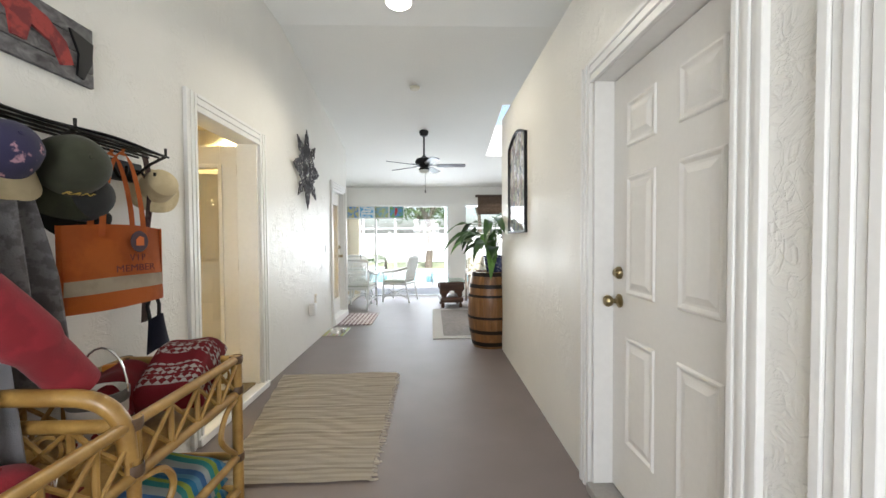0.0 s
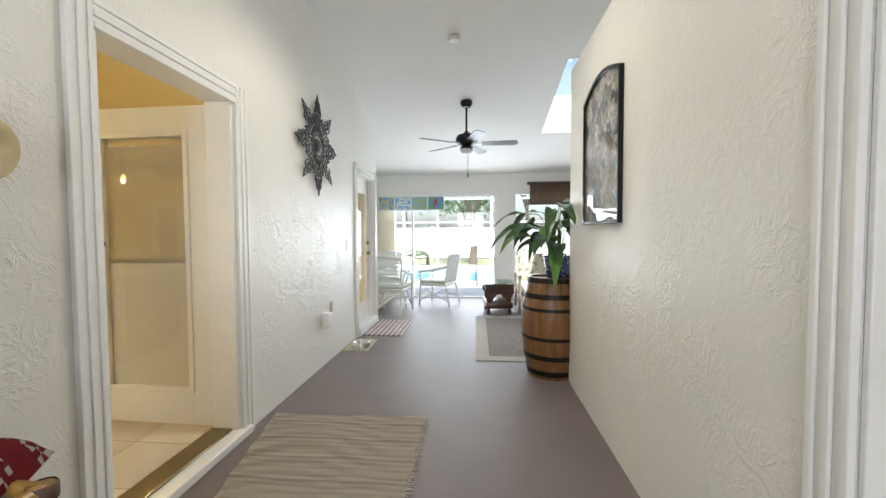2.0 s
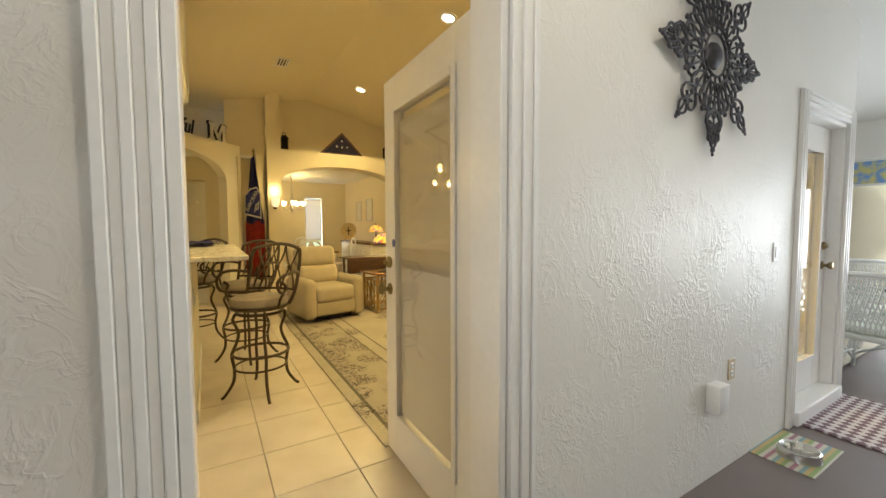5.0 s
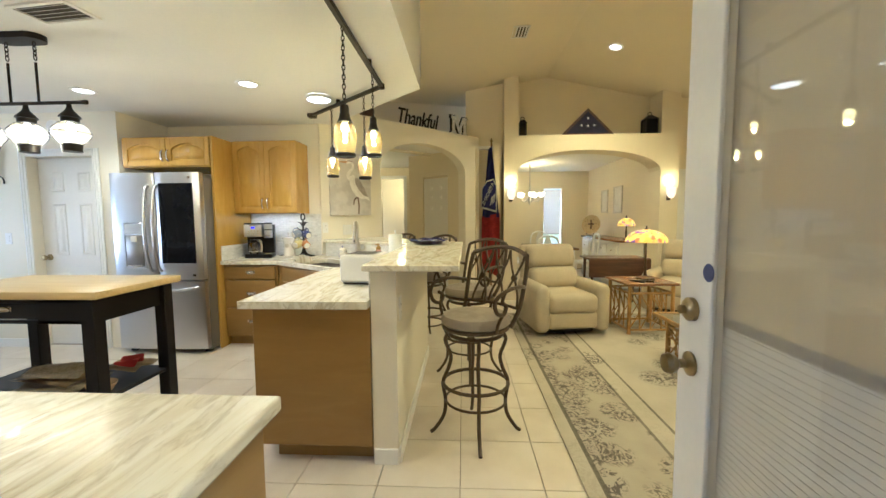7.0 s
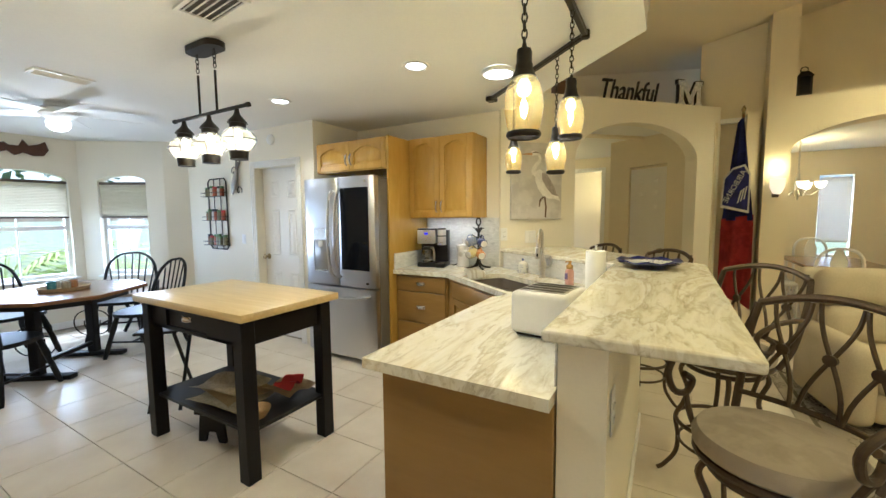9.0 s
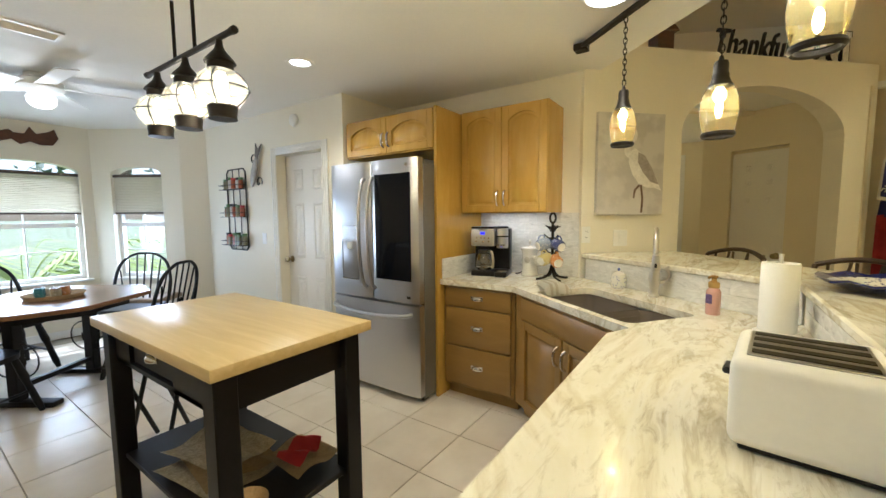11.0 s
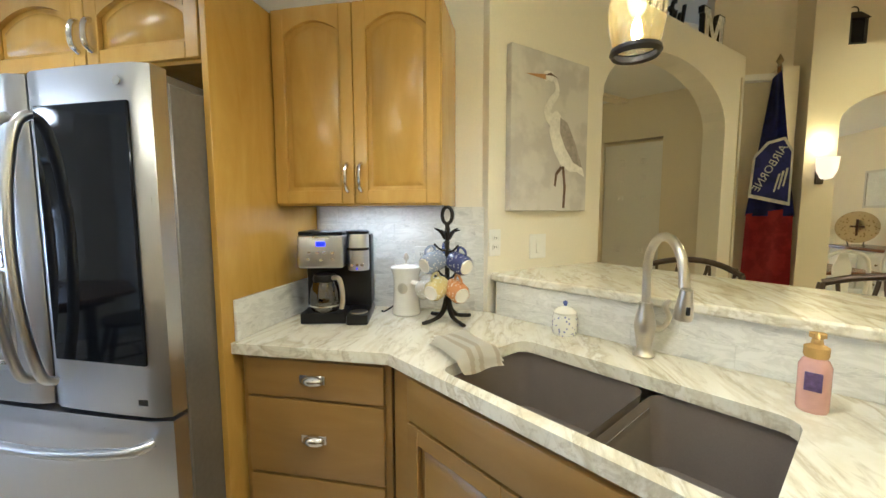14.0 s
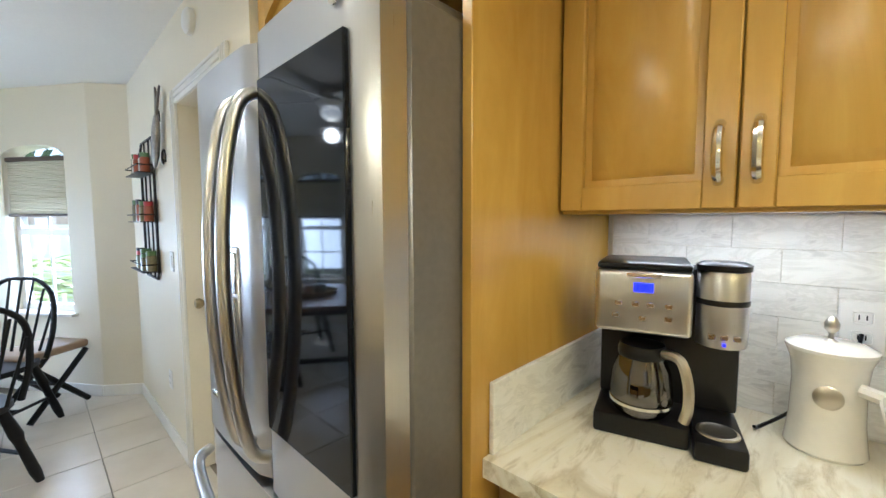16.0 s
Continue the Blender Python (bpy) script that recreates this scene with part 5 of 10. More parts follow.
bw = thing("platter", "cobalt blue scalloped platter with a white pattern", "platter", (-5.13, 2.575, B))
prof = bmesh.new()
lathe(prof, [(0, 0.008), (0.07, 0.008), (0.10, 0.016), (0.185, 0.045), (0.19, 0.05), (0.185, 0.04), (0.10, 0.006), (0.06, 0.0), (0, 0.0)], 36)
for v in prof.verts:
    r = math.hypot(v.co.x, v.co.y)
    if r > 0.15:
        v.co.z += 0.006 * math.cos(9 * math.atan2(v.co.y, v.co.x))
part("dish", prof, plain("cobalt_glaze", (0.012, 0.016, 0.11), 0.12, vary=0.3, coat=0.6), bw)
part("pattern", lathe(bmesh.new(), [(0.0, 0.0095), (0.068, 0.0095), (0.098, 0.0185), (0.15, 0.036)], 36), spotted("white_and_blue_pattern", (0.55, 0.56, 0.58), (0.05, 0.06, 0.2), 60), bw)


# six-panel doors
def six_panel_door(name, w, h, mat, label, m, knob_x, deadbolt=False, knob_mat=None, t=0.035, category="door"):
    ob = thing(name, label, category, kind="structure")
    ob.matrix_basis = m
    bmx = cube(0, w, 0, t, 0, h, 0.002)
    s, mid = 0.137, 0.15
    pw = (w - 2 * s - mid) / 2
    k = h / 2.03
    for x0 in (s, s + pw + mid):
        for z0, z1 in ((0.268 * k, 0.787 * k), (0.985 * k, 1.543 * k), (1.675 * k, 1.885 * k)):

            def ins(d, p=(x0, x0 + pw, z0, z1)):
                return [(p[0] + d, p[2] + d), (p[1] - d, p[2] + d), (p[1] - d, p[3] - d), (p[0] + d, p[3] - d)]
            prof = ((0.0, 0.0005), (0.006, 0.008), (0.013, 0.009), (0.026, 0.0012), (0.036, 0.0012), (0.062, 0.010))
            rings = [[bmx.verts.new(XZM @ Vector((x, z, d))) for x, z in ins(i)] for i, d in prof]
            for r0, r1 in zip(rings, rings[1:]):
                for q in range(4):
                    bmx.faces.new((r0[q], r0[(q + 1) % 4], r1[(q + 1) % 4], r1[q]))
            bmx.faces.new(rings[-1])
    part("leaf", bmx, mat, ob, smooth=False)
    knob(ob, knob_x, 0.96, knob_mat or M_BRASS)
    if deadbolt:
        part("deadbolt", lathe(bmesh.new(), [(0.031, 0), (0.031, 0.01), (0.027, 0.018), (0.018, 0.022), (0.017, 0.03), (0, 0.031)], 24, pose(knob_x, 0, 1.10, 90, 0, 0)), knob_mat or M_BRASS, ob, "round brass deadbolt")
    return ob


def knob(parent, x, z, mat, flip=1):
    part("knob", lathe(bmesh.new(), [(0.034, 0), (0.034, 0.006), (0.026, 0.012), (0.013, 0.016), (0.012, 0.035), (0.022, 0.042), (0.029, 0.055), (0.029, 0.065), (0.022, 0.076), (0, 0.08)], 24, pose(x, 0, z, 90 * flip, 0, 0)), mat, parent, "brass door knob")


six_panel_door("door_pantry", 0.72, 2.02, M_DOOR, "white six-panel pantry door, closed", pose(-5.50, -1.655, H + 0.005, 0, 0, 90), 0.06)
casing("casing_pantry", "x", -5.40, 1, -1.66, -0.93, H, H + 2.03, 0.075, 0.018, label="white pantry door casing")

# ---- kitchen walls, nook and lamps ----
sr = thing("spice_rack", "black wire spice rack with three shelves on the wall", "spice rack")
sr.matrix_basis = pose(-5.40, -2.64, 0, 0, 0, 90)
fr_pts = [(0.0, -0.012, 1.12), (0.0, -0.012, 1.95), (0.04, -0.012, 1.99), (0.36, -0.012, 1.99), (0.40, -0.012, 1.95), (0.40, -0.012, 1.12), (0.36, -0.012, 1.08), (0.04, -0.012, 1.08)]
part("frame", tube(bmesh.new(), fr_pts, 0.008, 8, True), M_IRON, sr)
for x in (0.13, 0.27):
    part("upright", rod(bmesh.new(), (x, -0.012, 1.08), (x, -0.012, 1.99), 0.005), M_IRON, sr)
rnd = random.Random(11)
M_CAP = [plain("red_cap", (0.42, 0.03, 0.03), 0.4), plain("black_cap", (0.02, 0.02, 0.02), 0.4), plain("green_cap", (0.10, 0.18, 0.06), 0.4)]
M_SPICE = [plain("paprika", (0.33, 0.07, 0.02), 0.3, vary=0.3, grain=90, coat=0.7), plain("dried_herbs", (0.16, 0.14, 0.06), 0.3, vary=0.4, grain=90, coat=0.7), plain("white_label_jar", (0.62, 0.58, 0.52), 0.3, vary=0.3, scale=40, coat=0.5), plain("cinnamon", (0.25, 0.12, 0.05), 0.3, vary=0.3, grain=90, coat=0.7)]
for z in (1.13, 1.45, 1.76):
    bm = bmesh.new()
    box(bm, -0.02, 0.42, -0.10, -0.012, z, z + 0.006)
    part("shelf", bm, M_IRON, sr)
    part("guard", tube(bmesh.new(), [(-0.02, -0.012, z + 0.05), (-0.02, -0.10, z + 0.05), (0.42, -0.10, z + 0.05), (0.42, -0.012, z + 0.05)], 0.004, 6), M_IRON, sr)
    x = 0.015
    while x < 0.37:
        r, h = rnd.uniform(0.026, 0.034), rnd.uniform(0.11, 0.155)
        j = thing("spice_jar", "glass spice jar with a plastic lid on the rack", "spice jar", group="jars on the spice rack")
        j.matrix_basis = pose(-5.40, -2.64, 0, 0, 0, 90) @ Matrix.Translation((x + r, -0.055 + rnd.uniform(-0.012, 0.012), z + 0.007))
        part("jar", lathe(bmesh.new(), [(0, 0), (r, 0), (r, h * 0.72), (r * 0.8, h * 0.78), (0, h * 0.78)], 14), rnd.choice(M_SPICE), j)
        part("lid", lathe(bmesh.new(), [(r * 0.92, h * 0.78), (r * 0.95, h), (0, h)], 14), rnd.choice(M_CAP), j)
        x += 2 * r + rnd.uniform(0.004, 0.012)
# metal fish
fs = thing("fish_ornament", "grey metal fish ornament with scrolls on the wall", "wall ornament")
fs.matrix_basis = pose(-5.40, -2.0, 1.98, 0, 0, 90) @ Matrix.Rotation(radians(20), 4, "Y") @ Matrix.Diagonal((1.1, 1.0, 1.1, 1))
bm = bmesh.new()
bmesh.ops.create_uvsphere(bm, u_segments=16, v_segments=12, radius=1.0, matrix=Matrix.Translation((0, -0.035, -0.05)) @ Matrix.Diagonal((0.045, 0.022, 0.15, 1)))
part("body", bm, plain("painted_fish_metal", (0.34, 0.32, 0.30), 0.4, 0.6, vary=0.4, scale=14), fs)
part("tail", prism(bmesh.new(), [(-0.012, 0.07), (0.012, 0.07), (0.05, 0.24), (0.005, 0.17), (-0.05, 0.22)], 0.030, 0.040, XZM), plain("tail_metal", (0.16, 0.14, 0.12), 0.4, 0.7), fs)
for c, z in ((-0.085, 0.05), (0.075, -0.13)):
    pts = [(c + (0.055 - 0.004 * k) * math.cos(k * 0.5), -0.012, z + (0.055 - 0.004 * k) * 1.25 * math.sin(k * 0.5)) for k in range(14)]
    part("scroll", tube(bmesh.new(), pts, 0.005, 6), M_IRON, fs)
solid("smoke_detector", lathe(bmesh.new(), [(0, 0.035), (0.04, 0.034), (0.058, 0.022), (0.06, 0.0)], 24, pose(0, 0, 0, 0, 90, 0)), M_WHITE, "white round alarm on the kitchen wall", "detector", at=(-5.40, -1.33, 2.38))

# bay windows with shades
M_SHADE = plain("cream_cellular_shade", (0.66, 0.60, 0.48), 0.9, vary=0.05, grain=60)
sn = M_SHADE.node_tree
thru, both = sn.nodes.new("ShaderNodeBsdfTranslucent"), sn.nodes.new("ShaderNodeMixShader")
thru.inputs[0].default_value, both.inputs[0].default_value = (0.84, 0.81, 0.72, 1), 0.65
sn.links.new(sn.nodes["Principled BSDF"].outputs[0], both.inputs[1])
sn.links.new(thru.outputs[0], both.inputs[2])
sn.links.new(both.outputs[0], sn.nodes["Material Output"].inputs[0])
M_BROWNRAIL = plain("brown_shade_rail", (0.10, 0.075, 0.055), 0.5)


def bay_window(m, h0, h1, z0, z1, rise, drop):
    w = thing("window_bay", "white arched sash window with a cream cellular shade", "window", kind="structure")
    w.matrix_basis = m
    y = -0.10
    mid = (z0 + z1) / 2 + 0.02
    bmx = bmesh.new()
    box(bmx, h0, h0 + 0.045, y - 0.02, y + 0.03, z0, z1)
    box(bmx, h1 - 0.045, h1, y - 0.02, y + 0.03, z0, z1)
    box(bmx, h0 + 0.045, h1 - 0.045, y - 0.02, y + 0.03, z0, z0 + 0.05)
    box(bmx, h0 + 0.045, h1 - 0.045, y - 0.015, y + 0.035, mid - 0.025, mid + 0.025)
    part("window_frame", bmx, M_TRIM, w, smooth=False)
    head = [(h0, z1)] + [(h0 + (h1 - h0) * (1 - math.cos(radians(t))) / 2, z1 + rise * math.sin(radians(t))) for t in range(0, 181, 15)]
    fl2 = Matrix(((1, 0, 0, 0), (0, 0, -1, 0), (0, 1, 0, 0), (0, 0, 0, 1)))
    g = part("arched_pane", prism(bmesh.new(), head[1:], -(y + 0.008), -(y + 0.004), fl2), M_PANE, w)
    g.visible_shadow = False
    n = 2
    for za, zb in ((z0 + 0.05, mid - 0.025), (mid + 0.025, z1)):
        g = part("pane", cube(h0 + 0.045, h1 - 0.045, y + 0.004, y + 0.008, za, zb), M_PANE, w)
        g.visible_shadow = False
        bmx = bmesh.new()
        for k in range(1, n):
            x = h0 + 0.045 + (h1 - h0 - 0.09) * k / n
            box(bmx, x - 0.007, x + 0.007, y - 0.002, y + 0.014, za, zb)
        box(bmx, h0 + 0.045, h1 - 0.045, y - 0.001, y + 0.013, (za + zb) / 2 - 0.007, (za + zb) / 2 + 0.007)
        part("glazing_bar", bmx, M_TRIM, w, smooth=False)
    part("window_sill", cube(h0 - 0.04, h1 + 0.04, -0.08, 0.05, z0 - 0.025, z0, 0.005), M_TRIM, w)
    sh = thing("window_shade", "cream cellular shade half lowered over the window", "shade", group="nook shades")
    sh.matrix_basis = m
    part("head_rail", cube(h0 + 0.01, h1 - 0.01, -0.05, -0.015, z1 - 0.035, z1, 0.004), M_BROWNRAIL, sh)
    bmx = bmesh.new()
    nn = 44
    zb = z1 - drop
    prof = [(-0.03 + (0.004 if k % 2 else -0.004), zb + (z1 - 0.035 - zb) * k / nn) for k in range(nn + 1)]
    loop = prof + [(p[0] + 0.004, p[1]) for p in reversed(prof)]
    prism(bmx, loop, h0 + 0.015, h1 - 0.015, Matrix(((0, 0, 1, 0), (1, 0, 0, 0), (0, 1, 0, 0), (0, 0, 0, 1))))
    part("pleated_cloth", bmx, M_SHADE, sh, smooth=False)
    part("bottom_rail", cube(h0 + 0.012, h1 - 0.012, -0.048, -0.012, zb - 0.022, zb, 0.004), M_BROWNRAIL, sh)


bay_window(mA, 0.24, 0.86, 0.72, 1.98, 0.09, 0.46)
bay_window(mB, 0.11, 1.09, 0.72, 1.98, 0.12, 0.46)
bay_window(mC, 0.24, 0.86, 0.72, 1.98, 0.09, 0.46)
# rusty dolphin sign over the window
bm = prism(bmesh.new(), [(0.02, 0.10), (0.10, 0.15), (0.17, 0.14), (0.24, 0.17), (0.28, 0.14), (0.36, 0.14), (0.40, 0.22), (0.45, 0.15), (0.54, 0.18), (0.60, 0.22), (0.63, 0.12), (0.58, 0.04), (0.48, 0.03), (0.40, 0.06), (0.32, 0.02), (0.26, 0.07), (0.16, 0.03), (0.12, 0.07), (0.06, 0.06), (0.0, 0.12)], 0.004, 0.016, XZM)
solid("dolphin_ornament", bm, plain("rusty_metal", (0.09, 0.038, 0.02), 0.6, 0.3, vary=0.4, scale=10, relief=0.3), "rust-brown metal dolphin ornament above the window", "wall ornament", at=(-3.66, -4.196, 2.24), turn=180)

# nook table
M_PAD = plain("black_leather_pad", (0.02, 0.02, 0.022), 0.35, vary=0.3)
nt = thing("dining_table", "brown wooden nook table with black turned legs", "table", (-3.80, -2.40, H), 35)
bm = prism(bmesh.new(), [(-0.62, -0.28), (-0.32, -0.58), (0.32, -0.58), (0.62, -0.28), (0.62, 0.28), (0.32, 0.58), (-0.32, 0.58), (-0.62, 0.28)], 0.725, 0.76)
ob = part("tabletop", bm, M_TABLEWOOD, nt, "brown eight-sided top", smooth=False)
md = ob.modifiers.new("edge", "BEVEL")
md.width, md.segments = 0.008, 2
part("apron", prism(bmesh.new(), [(-0.48, -0.2), (-0.24, -0.44), (0.24, -0.44), (0.48, -0.2), (0.48, 0.2), (0.24, 0.44), (-0.24, 0.44), (-0.48, 0.2)], 0.66, 0.724), M_BLACKWOOD, nt, smooth=False)
for x in (-0.32, 0.32):
    part("leg", cube(x - 0.04, x + 0.04, -0.04, 0.04, 0.04, 0.66, 0.006), M_BLACKWOOD, nt)
    part("foot", cube(x - 0.045, x + 0.045, -0.30, 0.30, 0.0, 0.045, 0.012, 2), M_BLACKWOOD, nt)
    for s in (-1, 1):
        part("scroll", tube(bmesh.new(), [(x + 0.0, s * (0.05 + 0.13 * math.sin(radians(a))), 0.35 + 0.13 * math.cos(radians(a))) for a in range(0, 300, 20)], 0.006, 6), M_IRON, nt)
part("stretcher", cube(-0.32, 0.32, -0.02, 0.02, 0.12, 0.16, 0.004), M_BLACKWOOD, nt)


def windsor_chair(at, turn):
    """Bow-back chair; the back is at -y."""
    ch = thing("windsor_chair", "black bow-back windsor chair with a saddle seat", "chair", at, turn, "chairs round the nook table")
    bmx = bmesh.new()
    n = 20
    rim = []
    for k in range(n):
        a = 2 * math.pi * k / n
        rx, ry = 0.225, 0.215
        sq = 1 / max(abs(math.cos(a)), abs(math.sin(a))) ** 0.35
        rim.append((rx * math.cos(a) * sq, ry * math.sin(a) * sq))
    prism(bmx, rim, 0.43, 0.465)
    part("seat", bmx, M_BLACKWOOD, ch)
    for sx in (-1, 1):
        for sy in (-1, 1):
            part("leg", tube(bmesh.new(), [(sx * 0.15, sy * 0.14, 0.43), (sx * 0.175, sy * 0.17, 0.28), (sx * 0.18, sy * 0.175, 0.24), (sx * 0.205, sy * 0.21, 0.06), (sx * 0.215, sy * 0.22, 0.0)], [0.018, 0.024, 0.018, 0.02, 0.014], 10), M_BLACKWOOD, ch)
    for sx in (-1, 1):
        part("side_stretcher", rod(bmesh.new(), (sx * 0.19, -0.19, 0.17), (sx * 0.19, 0.19, 0.17), 0.010), M_BLACKWOOD, ch)
    part("stretcher", rod(bmesh.new(), (-0.19, 0, 0.17), (0.19, 0, 0.17), 0.011), M_BLACKWOOD, ch)
    bow = smooth_line([(-0.20, -0.17, 0.46), (-0.215, -0.21, 0.66), (-0.18, -0.26, 0.88), (-0.09, -0.29, 0.985), (0, -0.295, 1.0), (0.09, -0.29, 0.985), (0.18, -0.26, 0.88), (0.215, -0.21, 0.66), (0.20, -0.17, 0.46)], 5)
    part("bow", tube(bmesh.new(), bow, 0.013, 8), M_BLACKWOOD, ch)
    for k in range(-3, 4):
        x = k * 0.055
        zt = 1.0 - 0.35 * (abs(x) / 0.215) ** 2.4
        yt = -0.295 + 0.07 * (1.0 - zt) / 0.35
        part("spindle", rod(bmesh.new(), (x * 0.85, -0.19, 0.46), (x * 1.12, yt, zt), 0.0075, 0.006, 6), M_BLACKWOOD, ch)
    return ch


chair = windsor_chair((-3.28, -2.06, H), 122)
chair.scale = (1.16, 1.12, 1.0)
for x, y, a in ((-3.58, -3.22, 15), (-4.53, -3.08, -43), (-4.42, -2.24, -146)):
    copy_thing(chair, pose(x, y, H, 0, 0, a) @ Matrix.Diagonal((1.12, 1.04, 1.0, 1.0)))
# bench stool by the side window
bs = thing("bench_stool", "tan padded stool on crossed black wooden legs", "stool", (-4.82, -3.28, H), 36)
part("cushion", cushion(bmesh.new(), -0.22, 0.22, -0.17, 0.17, 0.44, 0.50, 0.02, 0.012), plain("tan_leather", (0.30, 0.21, 0.13), 0.5, relief=0.1), bs, "tan padded cushion")
for y in (-0.14, 0.14):
    part("leg", rod(bmesh.new(), (-0.21, y, 0.02), (0.19, y, 0.43), 0.02, None, 8), M_BLACKWOOD, bs)
    part("leg", rod(bmesh.new(), (0.21, y + 0.03, 0.02), (-0.19, y + 0.03, 0.43), 0.02, None, 8), M_BLACKWOOD, bs)
part("stretcher", rod(bmesh.new(), (0.0, -0.14, 0.22), (0.0, 0.16, 0.22), 0.014), M_BLACKWOOD, bs)
# folding table legs behind the cart
tr = thing("tray_table", "folded black tray table behind the cart", "tray table", (-3.90, -0.68, H), 45)
part("top", cube(-0.20, 0.20, -0.14, 0.14, 0.60, 0.62, 0.004), M_BLACKWOOD, tr)
for y in (-0.10, 0.10):
    part("leg", rod(bmesh.new(), (-0.20, y, 0.012), (0.15, y, 0.60), 0.013, None, 8), M_BLACKWOOD, tr)
    part("leg", rod(bmesh.new(), (0.20, y + 0.028, 0.012), (-0.15, y + 0.028, 0.60), 0.013, None, 8), M_BLACKWOOD, tr)
# tray with mugs on the nook table
ty = thing("serving_tray", "woven round tray on the nook table", "tray", (-3.82, -2.42, H + 0.762))
part("tray", lathe(bmesh.new(), [(0, 0.006), (0.17, 0.006), (0.19, 0.03), (0.20, 0.032), (0.18, 0.0), (0, 0.0)], 32), plain("woven_straw", (0.42, 0.33, 0.20), 0.8, vary=0.3, grain=90, relief=0.5), ty)
for k, (x, y, col) in enumerate(((0.0, 0.06, (0.30, 0.26, 0.18)), (0.08, -0.03, (0.05, 0.20, 0.24)), (-0.07, 0.0, (0.35, 0.16, 0.06)), (0.02, -0.09, (0.60, 0.56, 0.44)))):
    mg = thing("tea_light_cup", "small painted pottery cup on the tray", "cup", (-3.82 + x, -2.42 + y, H + 0.769))
    part("cup", lathe(bmesh.new(), [(0, 0), (0.03, 0), (0.037, 0.02), (0.035, 0.075), (0.031, 0.075), (0.033, 0.02), (0, 0.008)], 20), spotted("cup_glaze", col, [min(0.8, c + 0.3) for c in col]), mg)
# nook ceiling fan
nf = thing("nook_fan", "white flush-mount ceiling fan with a lit globe", "ceiling fan", (-3.80, -2.12, 0))
part("motor", lathe(bmesh.new(), [(0.0, CEIL - 0.002), (0.085, CEIL - 0.002), (0.09, CEIL - 0.03), (0.13, CEIL - 0.05), (0.135, CEIL - 0.10), (0.10, CEIL - 0.125), (0.07, CEIL - 0.135), (0, CEIL - 0.135)], 28), M_WHITE, nf)
for k in range(5):
    a = radians(72 * k + 20)
    bmx = bmesh.new()
    box(bmx, 0.12, 0.62, -0.065, 0.065, -0.004, 0.004, 0.003)
    bmx.transform(pose(0, 0, CEIL - 0.085, 10, 0, 72 * k + 20))
    part("blade", bmx, M_WHITE, nf)
part("globe", lathe(bmesh.new(), [(0.06, 0.0), (0.085, -0.03), (0.08, -0.07), (0.05, -0.10), (0, -0.11)], 24, pose(0, 0, CEIL - 0.135)), glowing("lit_globe", (1, 0.93, 0.8), 2.5), nf, "lit frosted globe")
bulb("nook_fan_lamp", (-3.80, -2.12, CEIL - 0.36), 6, (1, 0.9, 0.72), 0.06)


def vent(name, x, y, z, w, d, turn, label, slats=5):
    v = thing(name, label, "ceiling vent", (x, y, z), turn)
    bmx = bmesh.new()
    for a, b, c, e in ((-w / 2, w / 2, -d / 2, -d / 2 + 0.02), (-w / 2, w / 2, d / 2 - 0.02, d / 2), (-w / 2, -w / 2 + 0.02, -d / 2 + 0.02, d / 2 - 0.02), (w / 2 - 0.02, w / 2, -d / 2 + 0.02, d / 2 - 0.02)):
        box(bmx, a, b, c, e, -0.012, -0.001)
    part("frame", bmx, M_WHITE, v, smooth=False)
    # no duct is built: a dark sheet gives the shade behind the slats
    part("backing", cube(-w / 2 + 0.02, w / 2 - 0.02, -d / 2 + 0.02, d / 2 - 0.02, -0.003, -0.001), plain("vent_shade", (0.12, 0.11, 0.10), 0.9), v, "dark sheet for the shade inside the vent")
    for k in range(slats):
        yy = -d / 2 + 0.02 + (d - 0.04) * (k + 0.5) / slats
        bmx = cube(-w / 2 + 0.02, w / 2 - 0.02, -0.011, 0.011, -0.001, 0.001)
        bmx.transform(pose(0, yy, -0.008, 32, 0, 0))
        part("slat", bmx, M_WHITE, v)
    return v


vent("ceiling_vent", -3.56, 0.72, CEIL, 0.36, 0.20, 84, "white louvred ceiling vent over the cart")
vent("ceiling_vent", -3.56, -1.16, CEIL, 0.34, 0.16, 0, "white louvred ceiling vent near the nook")


def recessed(x, y, z, power, color=WARM, tilt=(0, 0, 0)):
    r = thing("recessed_light", "lit recessed ceiling light with a white ring", "ceiling light", (x, y, z), group="recessed lights")
    r.rotation_euler = [radians(a) for a in tilt]
    part("ring", lathe(bmesh.new(), [(0.065, -0.002), (0.072, -0.008), (0.095, -0.008), (0.098, -0.001)], 28), M_WHITE, r)
    part("lens", lathe(bmesh.new(), [(0.0, -0.003), (0.066, -0.003)], 28), M_DISC, r, "glowing lens")
    downlight((x, y, z - 0.03), power, color)


WALLK = (1.0, 0.81, 0.50)
recessed(-4.72, 1.13, CEIL, 38, WALLK)
recessed(-4.78, -0.36, CEIL, 38, WALLK)
# the next two are never in view, added to fill the kitchen
recessed(-2.75, 1.0, CEIL, 38, WALLK)
recessed(-2.75, -1.2, CEIL, 30, WALLK)
fl = thing("flush_light", "lit white flush ceiling light above the sink", "ceiling light", (-5.08, 1.59, CEIL))
part("rim", lathe(bmesh.new(), [(0.10, -0.001), (0.115, -0.01), (0.115, -0.03), (0.10, -0.035)], 28), M_WHITE, fl)
part("diffuser", lathe(bmesh.new(), [(0.10, -0.034), (0.07, -0.045), (0.0, -0.05)], 28), M_DISC, fl, "glowing diffuser")
downlight((-5.08, 1.59, CEIL - 0.06), 22, WALLK)
